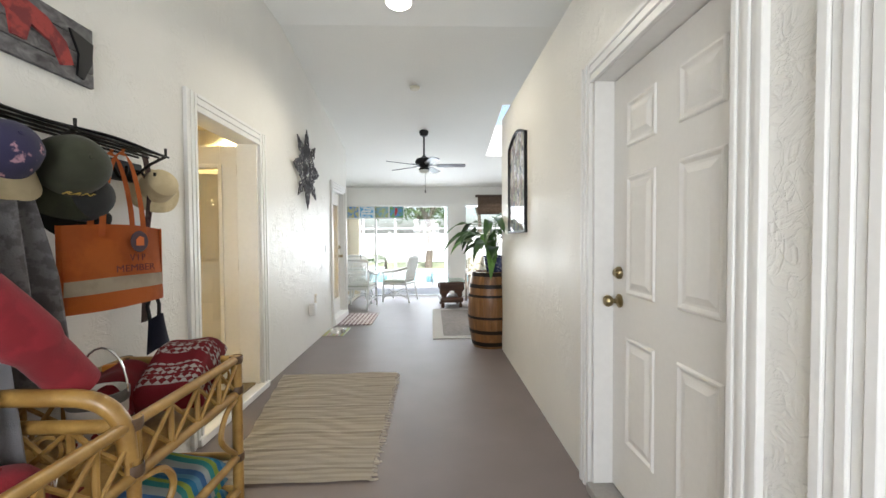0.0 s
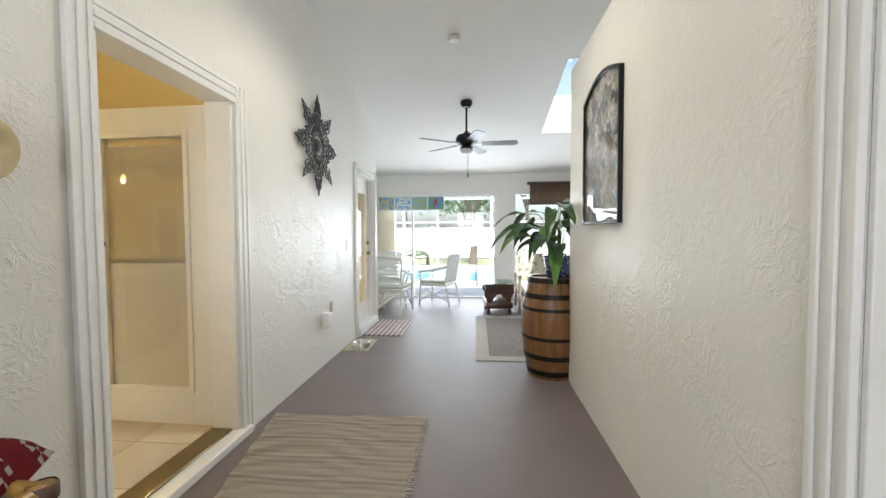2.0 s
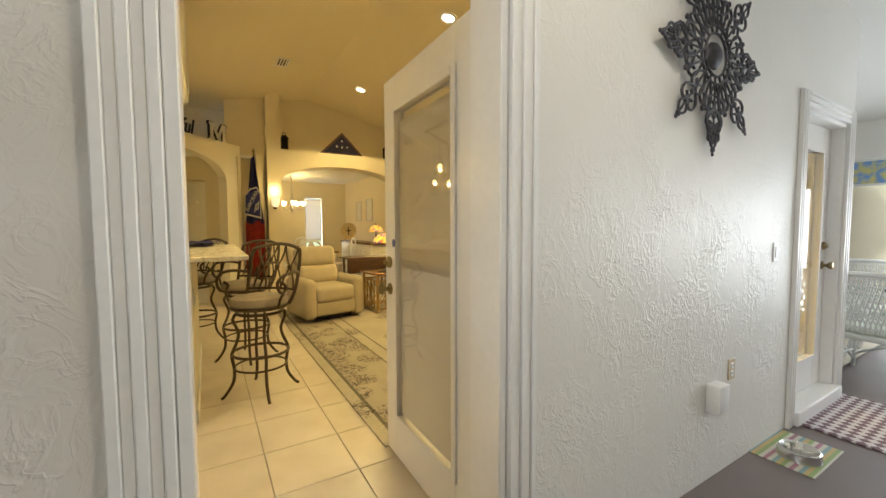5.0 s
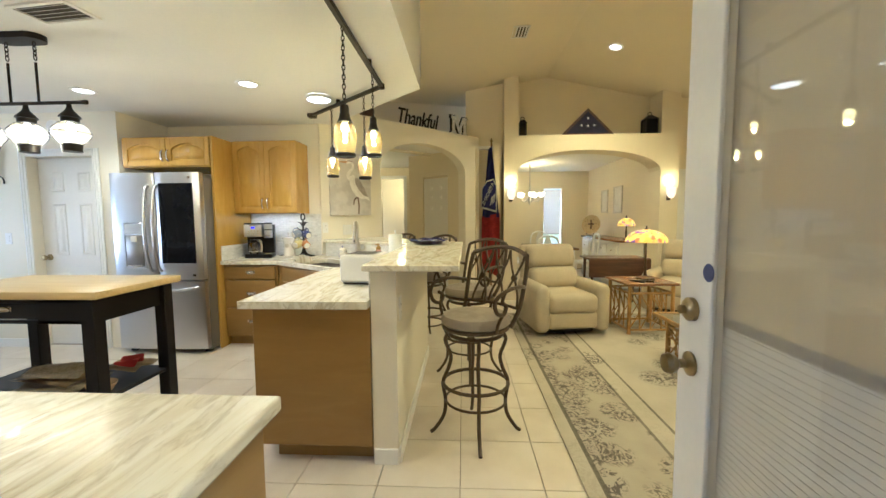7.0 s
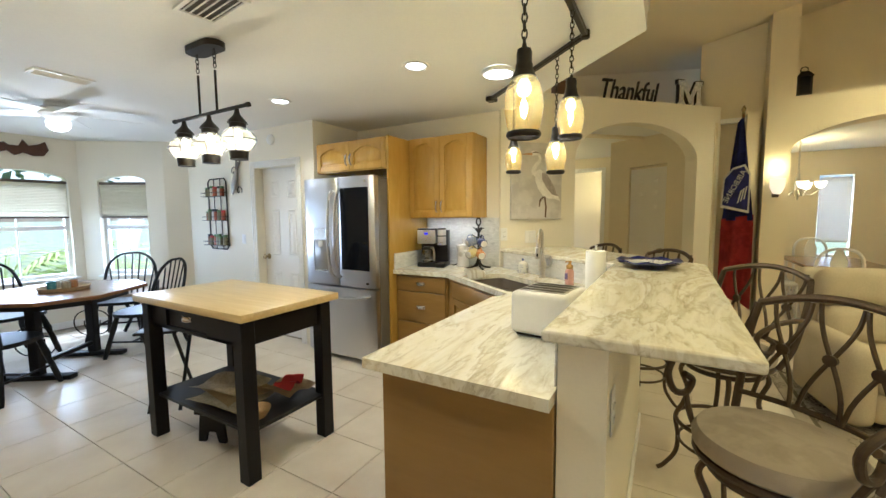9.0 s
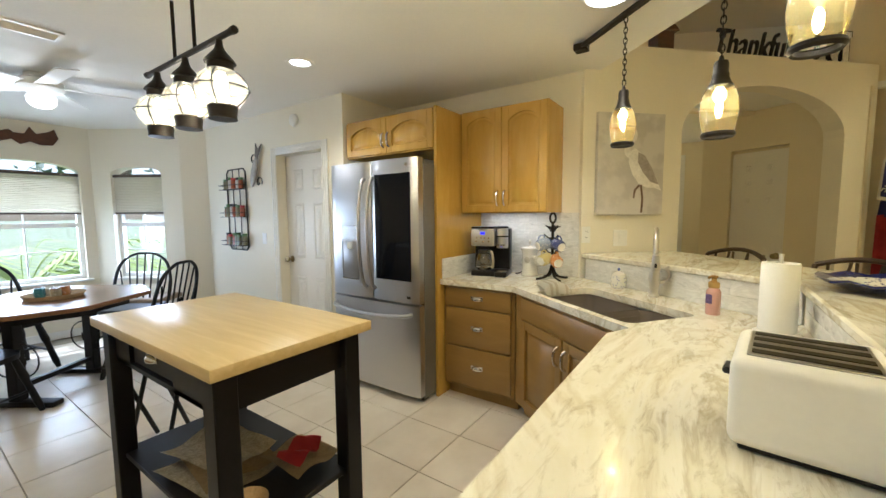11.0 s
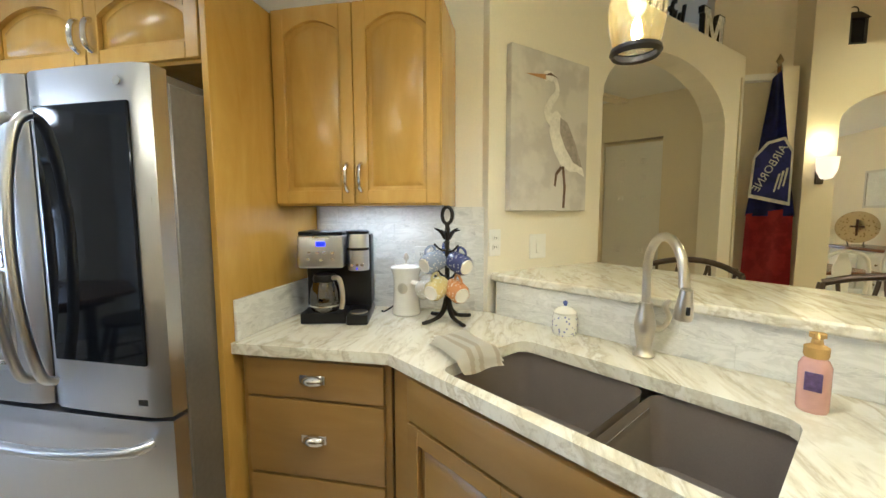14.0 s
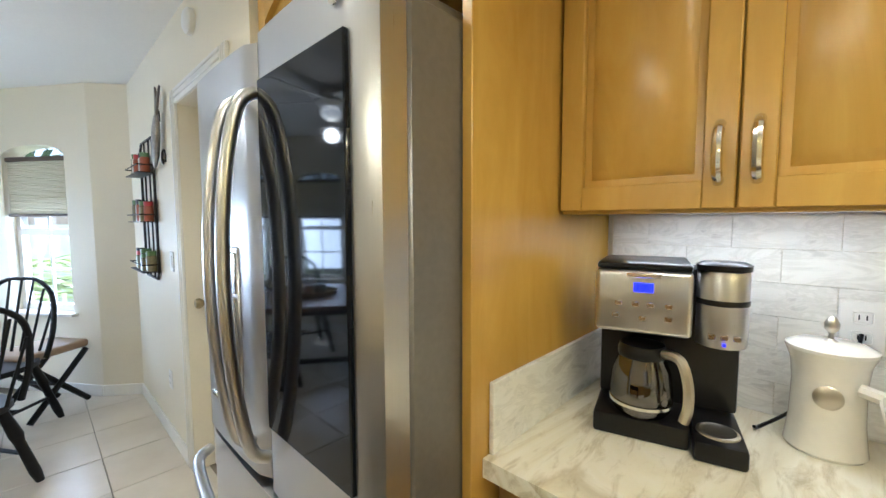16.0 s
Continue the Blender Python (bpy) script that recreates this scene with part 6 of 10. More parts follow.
# no fixture here: a fill added to brighten the splash tiles
area_lamp("under_cabinet_lamp", (-5.93, 0.70, 1.462), (-5.97, 0.70, 0.9), 0.5, 0.04, 1.4, (1.0, 0.90, 0.74))

# lantern pendant over the cart
M_SEED = pane_glass("seeded_glass", (1, 0.95, 0.80), 0.25, 0.10)
il = thing("lantern_pendant", "black pendant bar with three onion glass lanterns", "pendant lamp", (-3.80, 0.23, 0), 0)
PBZ = 2.12
part("canopy", prism(bmesh.new(), arc(0, 0.09, 0.06, 0, 180, 10) + arc(0, -0.09, 0.06, 180, 360, 10), CEIL - 0.035, CEIL - 0.001), M_IRON, il)
part("bar", rod(bmesh.new(), (0, -0.385, PBZ), (0, 0.385, PBZ), 0.011), M_IRON, il)
for y in (-0.385, 0.385):
    part("finial", lathe(bmesh.new(), [(0, -0.018), (0.014, -0.01), (0.014, 0.01), (0, 0.018)], 12, pose(0, y, PBZ, 90, 0, 0)), M_IRON, il)


def chain(bmx, p, n, step=0.026):
    for k in range(n):
        pts = [(p[0] + (0.009 * math.cos(radians(a)) if k % 2 else 0), p[1] + (0 if k % 2 else 0.009 * math.cos(radians(a))), p[2] - step * k - 0.018 * math.sin(radians(a)) - 0.018) for a in range(0, 360, 45)]
        tube(bmx, pts, 0.0028, 5, True)
    return bmx


for y in (-0.09, 0.09):
    part("chain", chain(bmesh.new(), (0, y, CEIL - 0.035), 4), M_IRON, il)
    part("stem", rod(bmesh.new(), (0, y, CEIL - 0.16), (0, y, PBZ), 0.007), M_IRON, il)
for y in (-0.28, 0.0, 0.28):
    ln = part("lantern", lathe(bmesh.new(), [(0.0, 0.0), (0.012, 0.0), (0.014, -0.02), (0.02, -0.035), (0.05, -0.07), (0.055, -0.08), (0.045, -0.082), (0.045, -0.105), (0.048, -0.108), (0, -0.108)], 22, pose(0, y, PBZ - 0.01)), M_IRON, il, "black lantern cap")
    part("globe", lathe(bmesh.new(), [(0.045, -0.108), (0.075, -0.13), (0.09, -0.165), (0.085, -0.20), (0.06, -0.235), (0.046, -0.245)], 26, pose(0, y, PBZ - 0.01)), M_SEED, ln, "clear onion glass")
    part("bottom_cup", lathe(bmesh.new(), [(0.05, -0.235), (0.052, -0.245), (0.048, -0.275), (0.05, -0.285), (0.0, -0.286)], 22, pose(0, y, PBZ - 0.01)), M_IRON, ln)
    bmx = bmesh.new()
    for k in range(4):
        a = radians(45 + 90 * k)
        tube(bmx, [((0.05 + 0.047 * math.sin(math.pi * t / 6)) * math.cos(a), y + (0.05 + 0.047 * math.sin(math.pi * t / 6)) * math.sin(a), PBZ - 0.118 - 0.13 * t / 6) for t in range(7)], 0.0025, 5)
    tube(bmx, [(0.097 * math.cos(radians(a)), y + 0.097 * math.sin(radians(a)), PBZ - 0.183) for a in range(0, 360, 20)], 0.0025, 5, True)
    part("cage", bmx, M_IRON, ln, "thin black wire cage")
    part("bulb", lathe(bmesh.new(), [(0, -0.11), (0.014, -0.115), (0.022, -0.14), (0.022, -0.158), (0.014, -0.175), (0, -0.18)], 16, pose(0, y, PBZ - 0.01)), M_BULB, ln, "lit warm bulb")
    bulb("lantern_lamp", (-3.80, 0.23 + y, PBZ - 0.204), 5.0, WALLK, 0.012)

# bent track with four amber pendants
M_AMBER = pane_glass("amber_glass", (0.98, 0.84, 0.40), 0.3, 0.03)
tk = thing("track_pendant", "bent black track with four amber glass jar pendants", "pendant lamp")
TZ = 2.478
path = [(-3.20, 2.24, TZ), (-4.73, 2.24, TZ), (-5.56, 1.34, TZ)]
for p, q in zip(path, path[1:]):
    d = (Vector(q) - Vector(p))
    bmx = cube(0, d.length, -0.016, 0.016, -0.014, 0.014, 0.004)
    bmx.transform(pose(*p, 0, 0, math.degrees(math.atan2(d.y, d.x))))
    part("rail", bmx, M_IRON, tk)
part("knuckle", lathe(bmesh.new(), [(0, -0.025), (0.024, -0.02), (0.024, 0.02), (0, 0.025)], 14, pose(-4.73, 2.24, TZ)), M_IRON, tk)
part("end_cap", cube(-5.62, -5.54, 1.29, 1.37, TZ - 0.02, TZ + 0.02, 0.006), M_IRON, tk)
part("mount", rod(bmesh.new(), (-4.3, 2.24, TZ), (-4.3, 2.24, CEIL + 0.01), 0.02), M_IRON, tk)
part("mount", rod(bmesh.new(), (-5.2, 1.73, TZ), (-5.2, 1.73, CEIL + 0.001), 0.02), M_IRON, tk)
for (x, y), zb in (((-3.69, 2.24), 1.75), ((-4.40, 2.24), 1.86), ((-5.29, 1.633), 1.81), ((-4.91, 2.045), 1.75)):
    top = zb + 0.29
    pj = pose(x, y, top) @ Matrix.Diagonal((0.79, 0.79, 0.805, 1.0))
    n = max(2, int((TZ - top - 0.02) / 0.026))
    part("chain", chain(bmesh.new(), (x, y, TZ - 0.012), n), M_IRON, tk)
    cap = part("cap", lathe(bmesh.new(), [(0, 0.02), (0.008, 0.02), (0.012, 0.0), (0.028, -0.005), (0.032, -0.02), (0.032, -0.06), (0.036, -0.065), (0.036, -0.08), (0.045, -0.105), (0.055, -0.12), (0.05, -0.122), (0.0, -0.122)], 24, pj), M_IRON, tk, "black metal socket cap")
    part("jar", lathe(bmesh.new(), [(0.05, -0.12), (0.066, -0.145), (0.078, -0.185), (0.082, -0.225), (0.079, -0.265), (0.070, -0.31), (0.062, -0.34)], 28, pj), M_AMBER, cap, "amber seeded glass jar")
    part("ring", lathe(bmesh.new(), [(0.060, -0.333), (0.071, -0.336), (0.074, -0.348), (0.066, -0.360), (0.058, -0.354), (0.058, -0.338)], 28, pj), M_IRON, cap)
    part("bulb", lathe(bmesh.new(), [(0, -0.122), (0.016, -0.125), (0.028, -0.15), (0.030, -0.168), (0.020, -0.186), (0, -0.192)], 18, pj), M_BULB, cap, "lit warm bulb")
    bulb("pendant_lamp", (x, y, top - 0.166), 5.0, WALLK, 0.012)

# hall beyond the arch
HW = Matrix.Translation((-8.53, 2.18, 0)) @ pose(0, 0, 0, 0, 0, 58)
bm = bmesh.new()
box(bm, -0.32, 0.0, 0.0, 0.1, H, 2.53)
box(bm, 0.54, 1.1, 0.0, 0.1, H, 2.53)
box(bm, 0.0, 0.54, 0.0, 0.1, 2.14, 2.53)
bm.transform(HW)
structure("wall_closet", bm, M_CREAM, "cream hall wall with a closet door", "wall")
six_panel_door("door_closet", 0.53, 2.06, M_DOOR, "white closet door beyond the arch", HW @ Matrix.Translation((0.005, 0.03, H)), 0.47)
casing("casing_hall", "x", -10.2, 1, 1.08, 1.58, H, 2.28, 0.07, 0.016, label="white hall doorway casing")
# added fill for the hall and the room beyond, without fixtures
bulb("hall_lamp", (-9.2, 0.8, 2.3), 16, WARM, 0.1)
bulb("bedroom_lamp", (-11.0, 1.4, 2.0), 14, WARM, 0.1)

# ---- living room ----


def bar_stool(at, turn):
    """Swivel stool; the back is at -y."""
    st = thing("bar_stool", "bronzed iron bar stool with a round taupe seat and curved arms", "bar stool", at, turn, "stools at the bar")
    part("cushion", lathe(bmesh.new(), [(0, 0.70), (0.195, 0.70), (0.212, 0.715), (0.215, 0.74), (0.20, 0.765), (0.12, 0.78), (0, 0.785)], 32), M_SUEDE, st, "round taupe fabric seat")
    part("seat_ring", tube(bmesh.new(), [(0.20 * math.cos(radians(a)), 0.20 * math.sin(radians(a)), 0.69) for a in range(0, 360, 15)], 0.013, 8, True), M_BRONZE, st)
    part("swivel", lathe(bmesh.new(), [(0, 0.66), (0.12, 0.66), (0.12, 0.69), (0, 0.69)], 20), M_BRONZE, st)
    part("leg_ring", tube(bmesh.new(), [(0.165 * math.cos(radians(a)), 0.165 * math.sin(radians(a)), 0.645) for a in range(0, 360, 15)], 0.012, 8, True), M_BRONZE, st)
    part("foot_ring", tube(bmesh.new(), [(0.205 * math.cos(radians(a)), 0.205 * math.sin(radians(a)), 0.33) for a in range(0, 360, 15)], 0.011, 8, True), M_BRONZE, st)
    part("lower_ring", tube(bmesh.new(), [(0.19 * math.cos(radians(a)), 0.19 * math.sin(radians(a)), 0.22) for a in range(0, 360, 15)], 0.008, 6, True), M_BRONZE, st)
    for k in range(4):
        c, s = math.cos(radians(45 + 90 * k)), math.sin(radians(45 + 90 * k))
        prof = [(0.165, 0.65), (0.19, 0.60), (0.155, 0.50), (0.17, 0.42), (0.205, 0.33), (0.19, 0.22), (0.20, 0.12), (0.255, 0.03), (0.285, 0.006)]
        part("leg", tube(bmesh.new(), smooth_line([(r * c, r * s, z) for r, z in prof], 4), 0.0115, 8), M_BRONZE, st)
    for sx in (-1, 1):
        part("back_post", tube(bmesh.new(), smooth_line([(sx * 0.19, -0.10, 0.69), (sx * 0.215, -0.16, 0.80), (sx * 0.225, -0.215, 1.0), (sx * 0.215, -0.245, 1.12)], 4), 0.014, 8), M_BRONZE, st)
        armline = smooth_line([(sx * 0.225, -0.20, 0.93), (sx * 0.27, -0.08, 0.955), (sx * 0.275, 0.06, 0.95), (sx * 0.255, 0.14, 0.90), (sx * 0.25, 0.12, 0.83), (sx * 0.25, 0.06, 0.81), (sx * 0.25, 0.03, 0.85), (sx * 0.25, 0.07, 0.88)], 4)
        part("arm", tube(bmesh.new(), armline, 0.012, 8), M_BRONZE, st)
        part("arm_post", tube(bmesh.new(), smooth_line([(sx * 0.25, 0.06, 0.81), (sx * 0.225, 0.07, 0.75), (sx * 0.205, 0.06, 0.69)], 4), 0.010, 8), M_BRONZE, st)

    def back_y(x, z):
        return -0.10 - 0.145 * min(1, (z - 0.69) / 0.43) ** 0.8 - 0.05 * (1 - (x / 0.22) ** 2)
    part("top_rail", tube(bmesh.new(), smooth_line([(x, back_y(x, 1.12), 1.12 + 0.045 * (1 - (x / 0.215) ** 2)) for x in (-0.215, -0.14, -0.07, 0, 0.07, 0.14, 0.215)], 3), 0.014, 8), M_BRONZE, st)
    part("low_rail", tube(bmesh.new(), smooth_line([(x, back_y(x, 0.80), 0.80) for x in (-0.205, -0.1, 0, 0.1, 0.205)], 3), 0.010, 8), M_BRONZE, st)
    for x0 in (-0.125, 0.0, 0.125):
        for s in (-1, 1):
            pts = [(x0 + s * 0.055 * math.cos(math.pi * t / 6), back_y(x0, 0.80 + 0.34 * t / 6) - 0.002, 0.80 + 0.345 * t / 6) for t in range(7)]
            part("back_bar", tube(bmesh.new(), smooth_line(pts, 2), 0.0075, 6), M_BRONZE, st)
        part("rosette", lathe(bmesh.new(), [(0, 0.014), (0.018, 0.008), (0.02, -0.008), (0, -0.014)], 12, pose(x0, back_y(x0, 0.97), 0.973, 90, 0, 0)), M_BRONZE, st)
    return st


stool = bar_stool((-3.885, 2.975, H), 229)
for x, y, a in ((-4.85, 2.95, 226), (-5.70, 2.50, 223), (-6.14, 1.99, 223)):
    copy_thing(stool, pose(x, y, H, 0, 0, a))


def recliner(at, turn, label):
    """Faces -y in its own frame."""
    r = thing("recliner", label, "recliner", at, turn, "recliners")
    part("base", cube(-0.30, 0.30, -0.30, 0.32, 0.04, 0.12, 0.02), M_BLACK, r, "dark base")
    part("front_panel", cushion(bmesh.new(), -0.29, 0.29, -0.40, -0.28, 0.10, 0.30, 0.04), M_LEATHER, r)
    part("seat", cushion(bmesh.new(), -0.29, 0.29, -0.43, 0.22, 0.28, 0.49, 0.07, 0.03), M_LEATHER, r)
    for s in (-1, 1):
        x0, x1 = (0.27, 0.44) if s > 0 else (-0.44, -0.27)
        part("arm", cushion(bmesh.new(), x0, x1, -0.42, 0.34, 0.06, 0.60, 0.075, 0.02), M_LEATHER, r)
    for z0, z1, d, nm in ((0.46, 0.74, 0.0, "lumbar_cushion"), (0.72, 1.02, 0.09, "head_cushion")):
        bmx = cushion(bmesh.new(), -0.31, 0.31, -0.10, 0.12, -(z1 - z0) / 2, (z1 - z0) / 2, 0.09)
        bmx.transform(pose(0, 0.22 + d, (z0 + z1) / 2, -16, 0, 0))
        part(nm, bmx, M_LEATHER, r)
    bmx = cushion(bmesh.new(), -0.36, 0.36, -0.06, 0.08, -0.42, 0.42, 0.06)
    bmx.transform(pose(0, 0.38, 0.60, -16, 0, 0))
    part("back_shell", bmx, M_LEATHER, r)
    return r


recliner((-6.25, 4.07, H), 100, "beige upholstered recliner facing the room")
recliner((-7.10, 5.98, H), 52, "beige upholstered recliner beside the end table")


def rattan_frame(ob, w, d, z0, z1, cross):
    for x in (-w, w):
        for y in (-d, d):
            part("leg", rod(bmesh.new(), (x, y, z0), (x, y, z1), 0.022, None, 10), M_RATTAN, ob)
    for z in (z0 + 0.06, z1 - 0.09):
        for (p, q) in (((-w, -d), (w, -d)), ((-w, d), (w, d)), ((-w, -d), (-w, d)), ((w, -d), (w, d))):
            part("rail", rod(bmesh.new(), (*p, z), (*q, z), 0.013, None, 8), M_RATTAN, ob)
    za, zb = z0 + 0.06, z1 - 0.09
    for p, q in (((-w, -d), (w, -d)), ((-w, d), (w, d)), ((-w, -d), (-w, d)), ((w, -d), (w, d))):
        p, q = Vector((*p, 0)), Vector((*q, 0))
        for k in range(1, cross):
            a = p.lerp(q, k / cross)
            part("spindle", rod(bmesh.new(), (a.x, a.y, za), (a.x, a.y, zb), 0.009, None, 6), M_RATTAN, ob)
            b = p.lerp(q, max(0.0, (k - 1.0) / cross))
            part("brace", rod(bmesh.new(), (b.x, b.y, za), (a.x, a.y, (za + zb) / 2), 0.007, None, 6), M_RATTAN, ob)
            part("brace", rod(bmesh.new(), (a.x, a.y, (za + zb) / 2), (b.x, b.y, zb), 0.007, None, 6), M_RATTAN, ob)


et = thing("end_table", "rattan end table with a brown wooden top", "end table", (-6.26, 5.03, H), 4)
part("tabletop", cube(-0.30, 0.30, -0.30, 0.30, 0.575, 0.605, 0.01, 2), M_TABLEWOOD, et)
rattan_frame(et, 0.25, 0.25, 0.0, 0.575, 4)
ct = thing("coffee_table", "rattan coffee table with a dark glass top", "coffee table", (-4.72, 5.10, H), 0)
part("tabletop", cube(-0.50, 0.50, -0.38, 0.38, 0.435, 0.45, 0.004), plain("smoked_glass", (0.03, 0.025, 0.015), 0.05, coat=1.0), ct, "dark glass top")
part("edge", tube(bmesh.new(), [(-0.51, -0.39, 0.44), (0.51, -0.39, 0.44), (0.51, 0.39, 0.44), (-0.51, 0.39, 0.44)], 0.02, 8, True), M_RATTAN, ct)
rattan_frame(ct, 0.42, 0.30, 0.0, 0.50 - 0.065, 6)
for z in (0.16, 0.25):
    for y in (-0.30, 0.30):
        part("lattice_rail", rod(bmesh.new(), (-0.42, y, z), (0.42, y, z), 0.009, None, 6), M_RATTAN, ct)


def tiffany(at, r, label, lit=6.0, up=0.0):
    t = thing("table_lamp", label, "table lamp", at)
    part("base", lathe(bmesh.new(), [(0, 0), (r * 0.42, 0), (r * 0.44, 0.012), (r * 0.3, 0.025), (0.02, 0.04), (0.014, 0.10), (0.02, 0.13), (0.012, 0.18), (0.010, 0.30 + up), (0, 0.30 + up)], 22), M_BRONZE, t)
    m, nodes, links, b = material("leaded_amber_glass")
    v = nodes.new("ShaderNodeTexVoronoi")
    v.inputs["Scale"].default_value = 26
    links.new(coords(nodes, links), v.inputs["Vector"])
    col = ramp(nodes, links, v.outputs["Color"], [(0.15, (0.85, 0.48, 0.04)), (0.5, (0.95, 0.66, 0.12)), (0.62, (0.60, 0.12, 0.03)), (0.72, (0.90, 0.58, 0.08)), (0.84, (0.18, 0.06, 0.30)), (0.94, (0.20, 0.30, 0.08))])
    links.new(col, b.inputs["Base Color"])
    links.new(col, b.inputs["Emission Color"])
    b.inputs["Emission Strength"].default_value = lit
    part("shade", lathe(bmesh.new(), [(0.03, 0.40), (r * 0.45, 0.385), (r * 0.8, 0.345), (r * 0.97, 0.29), (r, 0.25), (r * 0.97, 0.25), (r * 0.94, 0.29), (r * 0.78, 0.338), (r * 0.44, 0.378), (0.03, 0.394)], 32, pose(0, 0, up)), m, t, "amber stained-glass shade")
    part("finial", lathe(bmesh.new(), [(0.032, 0.398), (0.02, 0.41), (0.006, 0.42), (0.008, 0.44), (0, 0.45)], 14, pose(0, 0, up)), M_BRONZE, t)
    bulb("table_lamp_bulb", (at[0], at[1], at[2] + 0.27 + up), 9, WARM, 0.03)


tiffany((-6.34, 5.12, H + 0.605), 0.235, "amber stained-glass table lamp on the end table", 0.45, 0.20)
solid("remote_control", cube(-0.09, 0.09, -0.025, 0.025, 0, 0.02, 0.005), M_BLACK, "black remote control on the end table", "remote", at=(-6.08, 4.92, H + 0.606), turn=30)
solid("remote_control", cube(-0.09, 0.09, -0.022, 0.022, 0, 0.018, 0.005), M_BLACK, "black remote control on the end table", "remote", at=(-6.10, 5.02, H + 0.606), turn=55)
# living rug
RX0, RX1, RY0, RY1 = -7.0, -2.62, 3.50, 6.3


def rug_material():
    m, nodes, links, b = material("floral_wool_rug")
    v = coords(nodes, links)
    def sprigs(scale, reach, ground, shade, ink):
        """Leafy sprigs in loose clusters on a mottled ground."""
        spot = nodes.new("ShaderNodeTexVoronoi")
        spot.inputs["Scale"].default_value = scale
        links.new(v, spot.inputs["Vector"])
        near = ramp(nodes, links, spot.outputs["Distance"], [(reach, (1, 1, 1)), (reach + 0.12, (0, 0, 0))])
        leaf_n = ramp(nodes, links, noise_tex(nodes, links, coords(nodes, links, (5, 5, 5)), 3.2, 5, 0.6, 2.6), [(0.50, (0, 0, 0)), (0.54, (1, 1, 1))])
        both = nodes.new("ShaderNodeMath")
        both.operation = "MULTIPLY"
        links.new(near, both.inputs[0])
        links.new(leaf_n, both.inputs[1])
        base = ramp(nodes, links, noise_tex(nodes, links, v, 3.0, 5), [(0.35, shade), (0.65, ground)])
        out = nodes.new("ShaderNodeMix")
        out.data_type = "RGBA"
        links.new(both.outputs[0], out.inputs["Factor"])
        links.new(base, out.inputs["A"])
        out.inputs["B"].default_value = (*ink, 1)
        return out.outputs["Result"]
    field = sprigs(2.3, 0.34, (0.50, 0.46, 0.37), (0.44, 0.40, 0.32), (0.13, 0.115, 0.10))
    border = sprigs(4.0, 0.50, (0.42, 0.38, 0.31), (0.36, 0.32, 0.26), (0.12, 0.105, 0.095))
    sep = nodes.new("ShaderNodeSeparateXYZ")
    links.new(v, sep.inputs[0])

    def math_node(op, a, c=None, const=None):
        q = nodes.new("ShaderNodeMath")
        q.operation = op
        links.new(a, q.inputs[0])
        if c is not None:
            links.new(c, q.inputs[1])
        if const is not None:
            q.inputs[1].default_value = const
        return q.outputs[0]
    dx = math_node("SUBTRACT", math_node("ABSOLUTE", math_node("SUBTRACT", sep.outputs[0], None, (RX0 + RX1) / 2)), None, (RX1 - RX0) / 2)
    dy = math_node("SUBTRACT", math_node("ABSOLUTE", math_node("SUBTRACT", sep.outputs[1], None, (RY0 + RY1) / 2)), None, (RY1 - RY0) / 2)
    edge = math_node("MULTIPLY", math_node("MAXIMUM", dx, dy), None, -1.0)
    bands = nodes.new("ShaderNodeValToRGB")
    bands.color_ramp.interpolation = "CONSTANT"
    el = bands.color_ramp.elements
    steps = [(0.0, 0.15), (0.09, 0.45), (0.11, 1.0), (0.56, 0.45), (0.58, 0.12), (0.70, 0.45), (0.72, 0.0)]
    while len(el) < len(steps):
        el.new(0.5)
    for e, (p, val) in zip(el, steps):
        e.position, e.color = p, (val, val, val, 1)
    links.new(edge, bands.inputs[0])
    mix = nodes.new("ShaderNodeMix")
    mix.data_type = "RGBA"
    links.new(bands.outputs[0], mix.inputs["Factor"])
    links.new(field, mix.inputs["A"])
    links.new(border, mix.inputs["B"])
    line = nodes.new("ShaderNodeValToRGB")
    line.color_ramp.interpolation = "CONSTANT"
    el = line.color_ramp.elements
    steps = [(0.0, 1), (0.085, 0.35), (0.11, 1), (0.555, 0.45), (0.575, 1), (0.70, 0.45), (0.72, 1)]
    while len(el) < len(steps):
        el.new(0.5)
    for e, (p, val) in zip(el, steps):
        e.position, e.color = p, (val, val, val, 1)
    links.new(edge, line.inputs[0])
    mul = nodes.new("ShaderNodeMix")
    mul.data_type, mul.blend_type = "RGBA", "MULTIPLY"
    mul.inputs["Factor"].default_value = 1.0
    links.new(mix.outputs["Result"], mul.inputs["A"])
    links.new(line.outputs[0], mul.inputs["B"])
    links.new(mul.outputs["Result"], b.inputs["Base Color"])
    b.inputs["Roughness"].default_value = 0.95
    bump(nodes, links, b, noise_tex(nodes, links, v, 180, 2), 0.4, 0.004)
    return m


solid("area_rug", cube(RX0, RX1, RY0, RY1, H + 0.001, H + 0.012, 0.004), rug_material(), "cream and brown floral area rug on tiles", "rug")

# flag on its pole
M_FBLUE = fabric("navy_nylon", (0.016, 0.022, 0.16), (0.010, 0.014, 0.10), 9)
M_FRED = fabric("red_nylon", (0.42, 0.035, 0.03), (0.30, 0.022, 0.02), 9)
fg = thing("flag", "furled navy and red flag on a wooden pole in a stand", "flag", (-7.93, 3.36, H), 72)
fg.scale = (0.92, 0.92, 1.018)
part("pole", rod(bmesh.new(), (0, 0, 0.02), (0, 0, 2.50), 0.014), M_TABLEWOOD, fg)
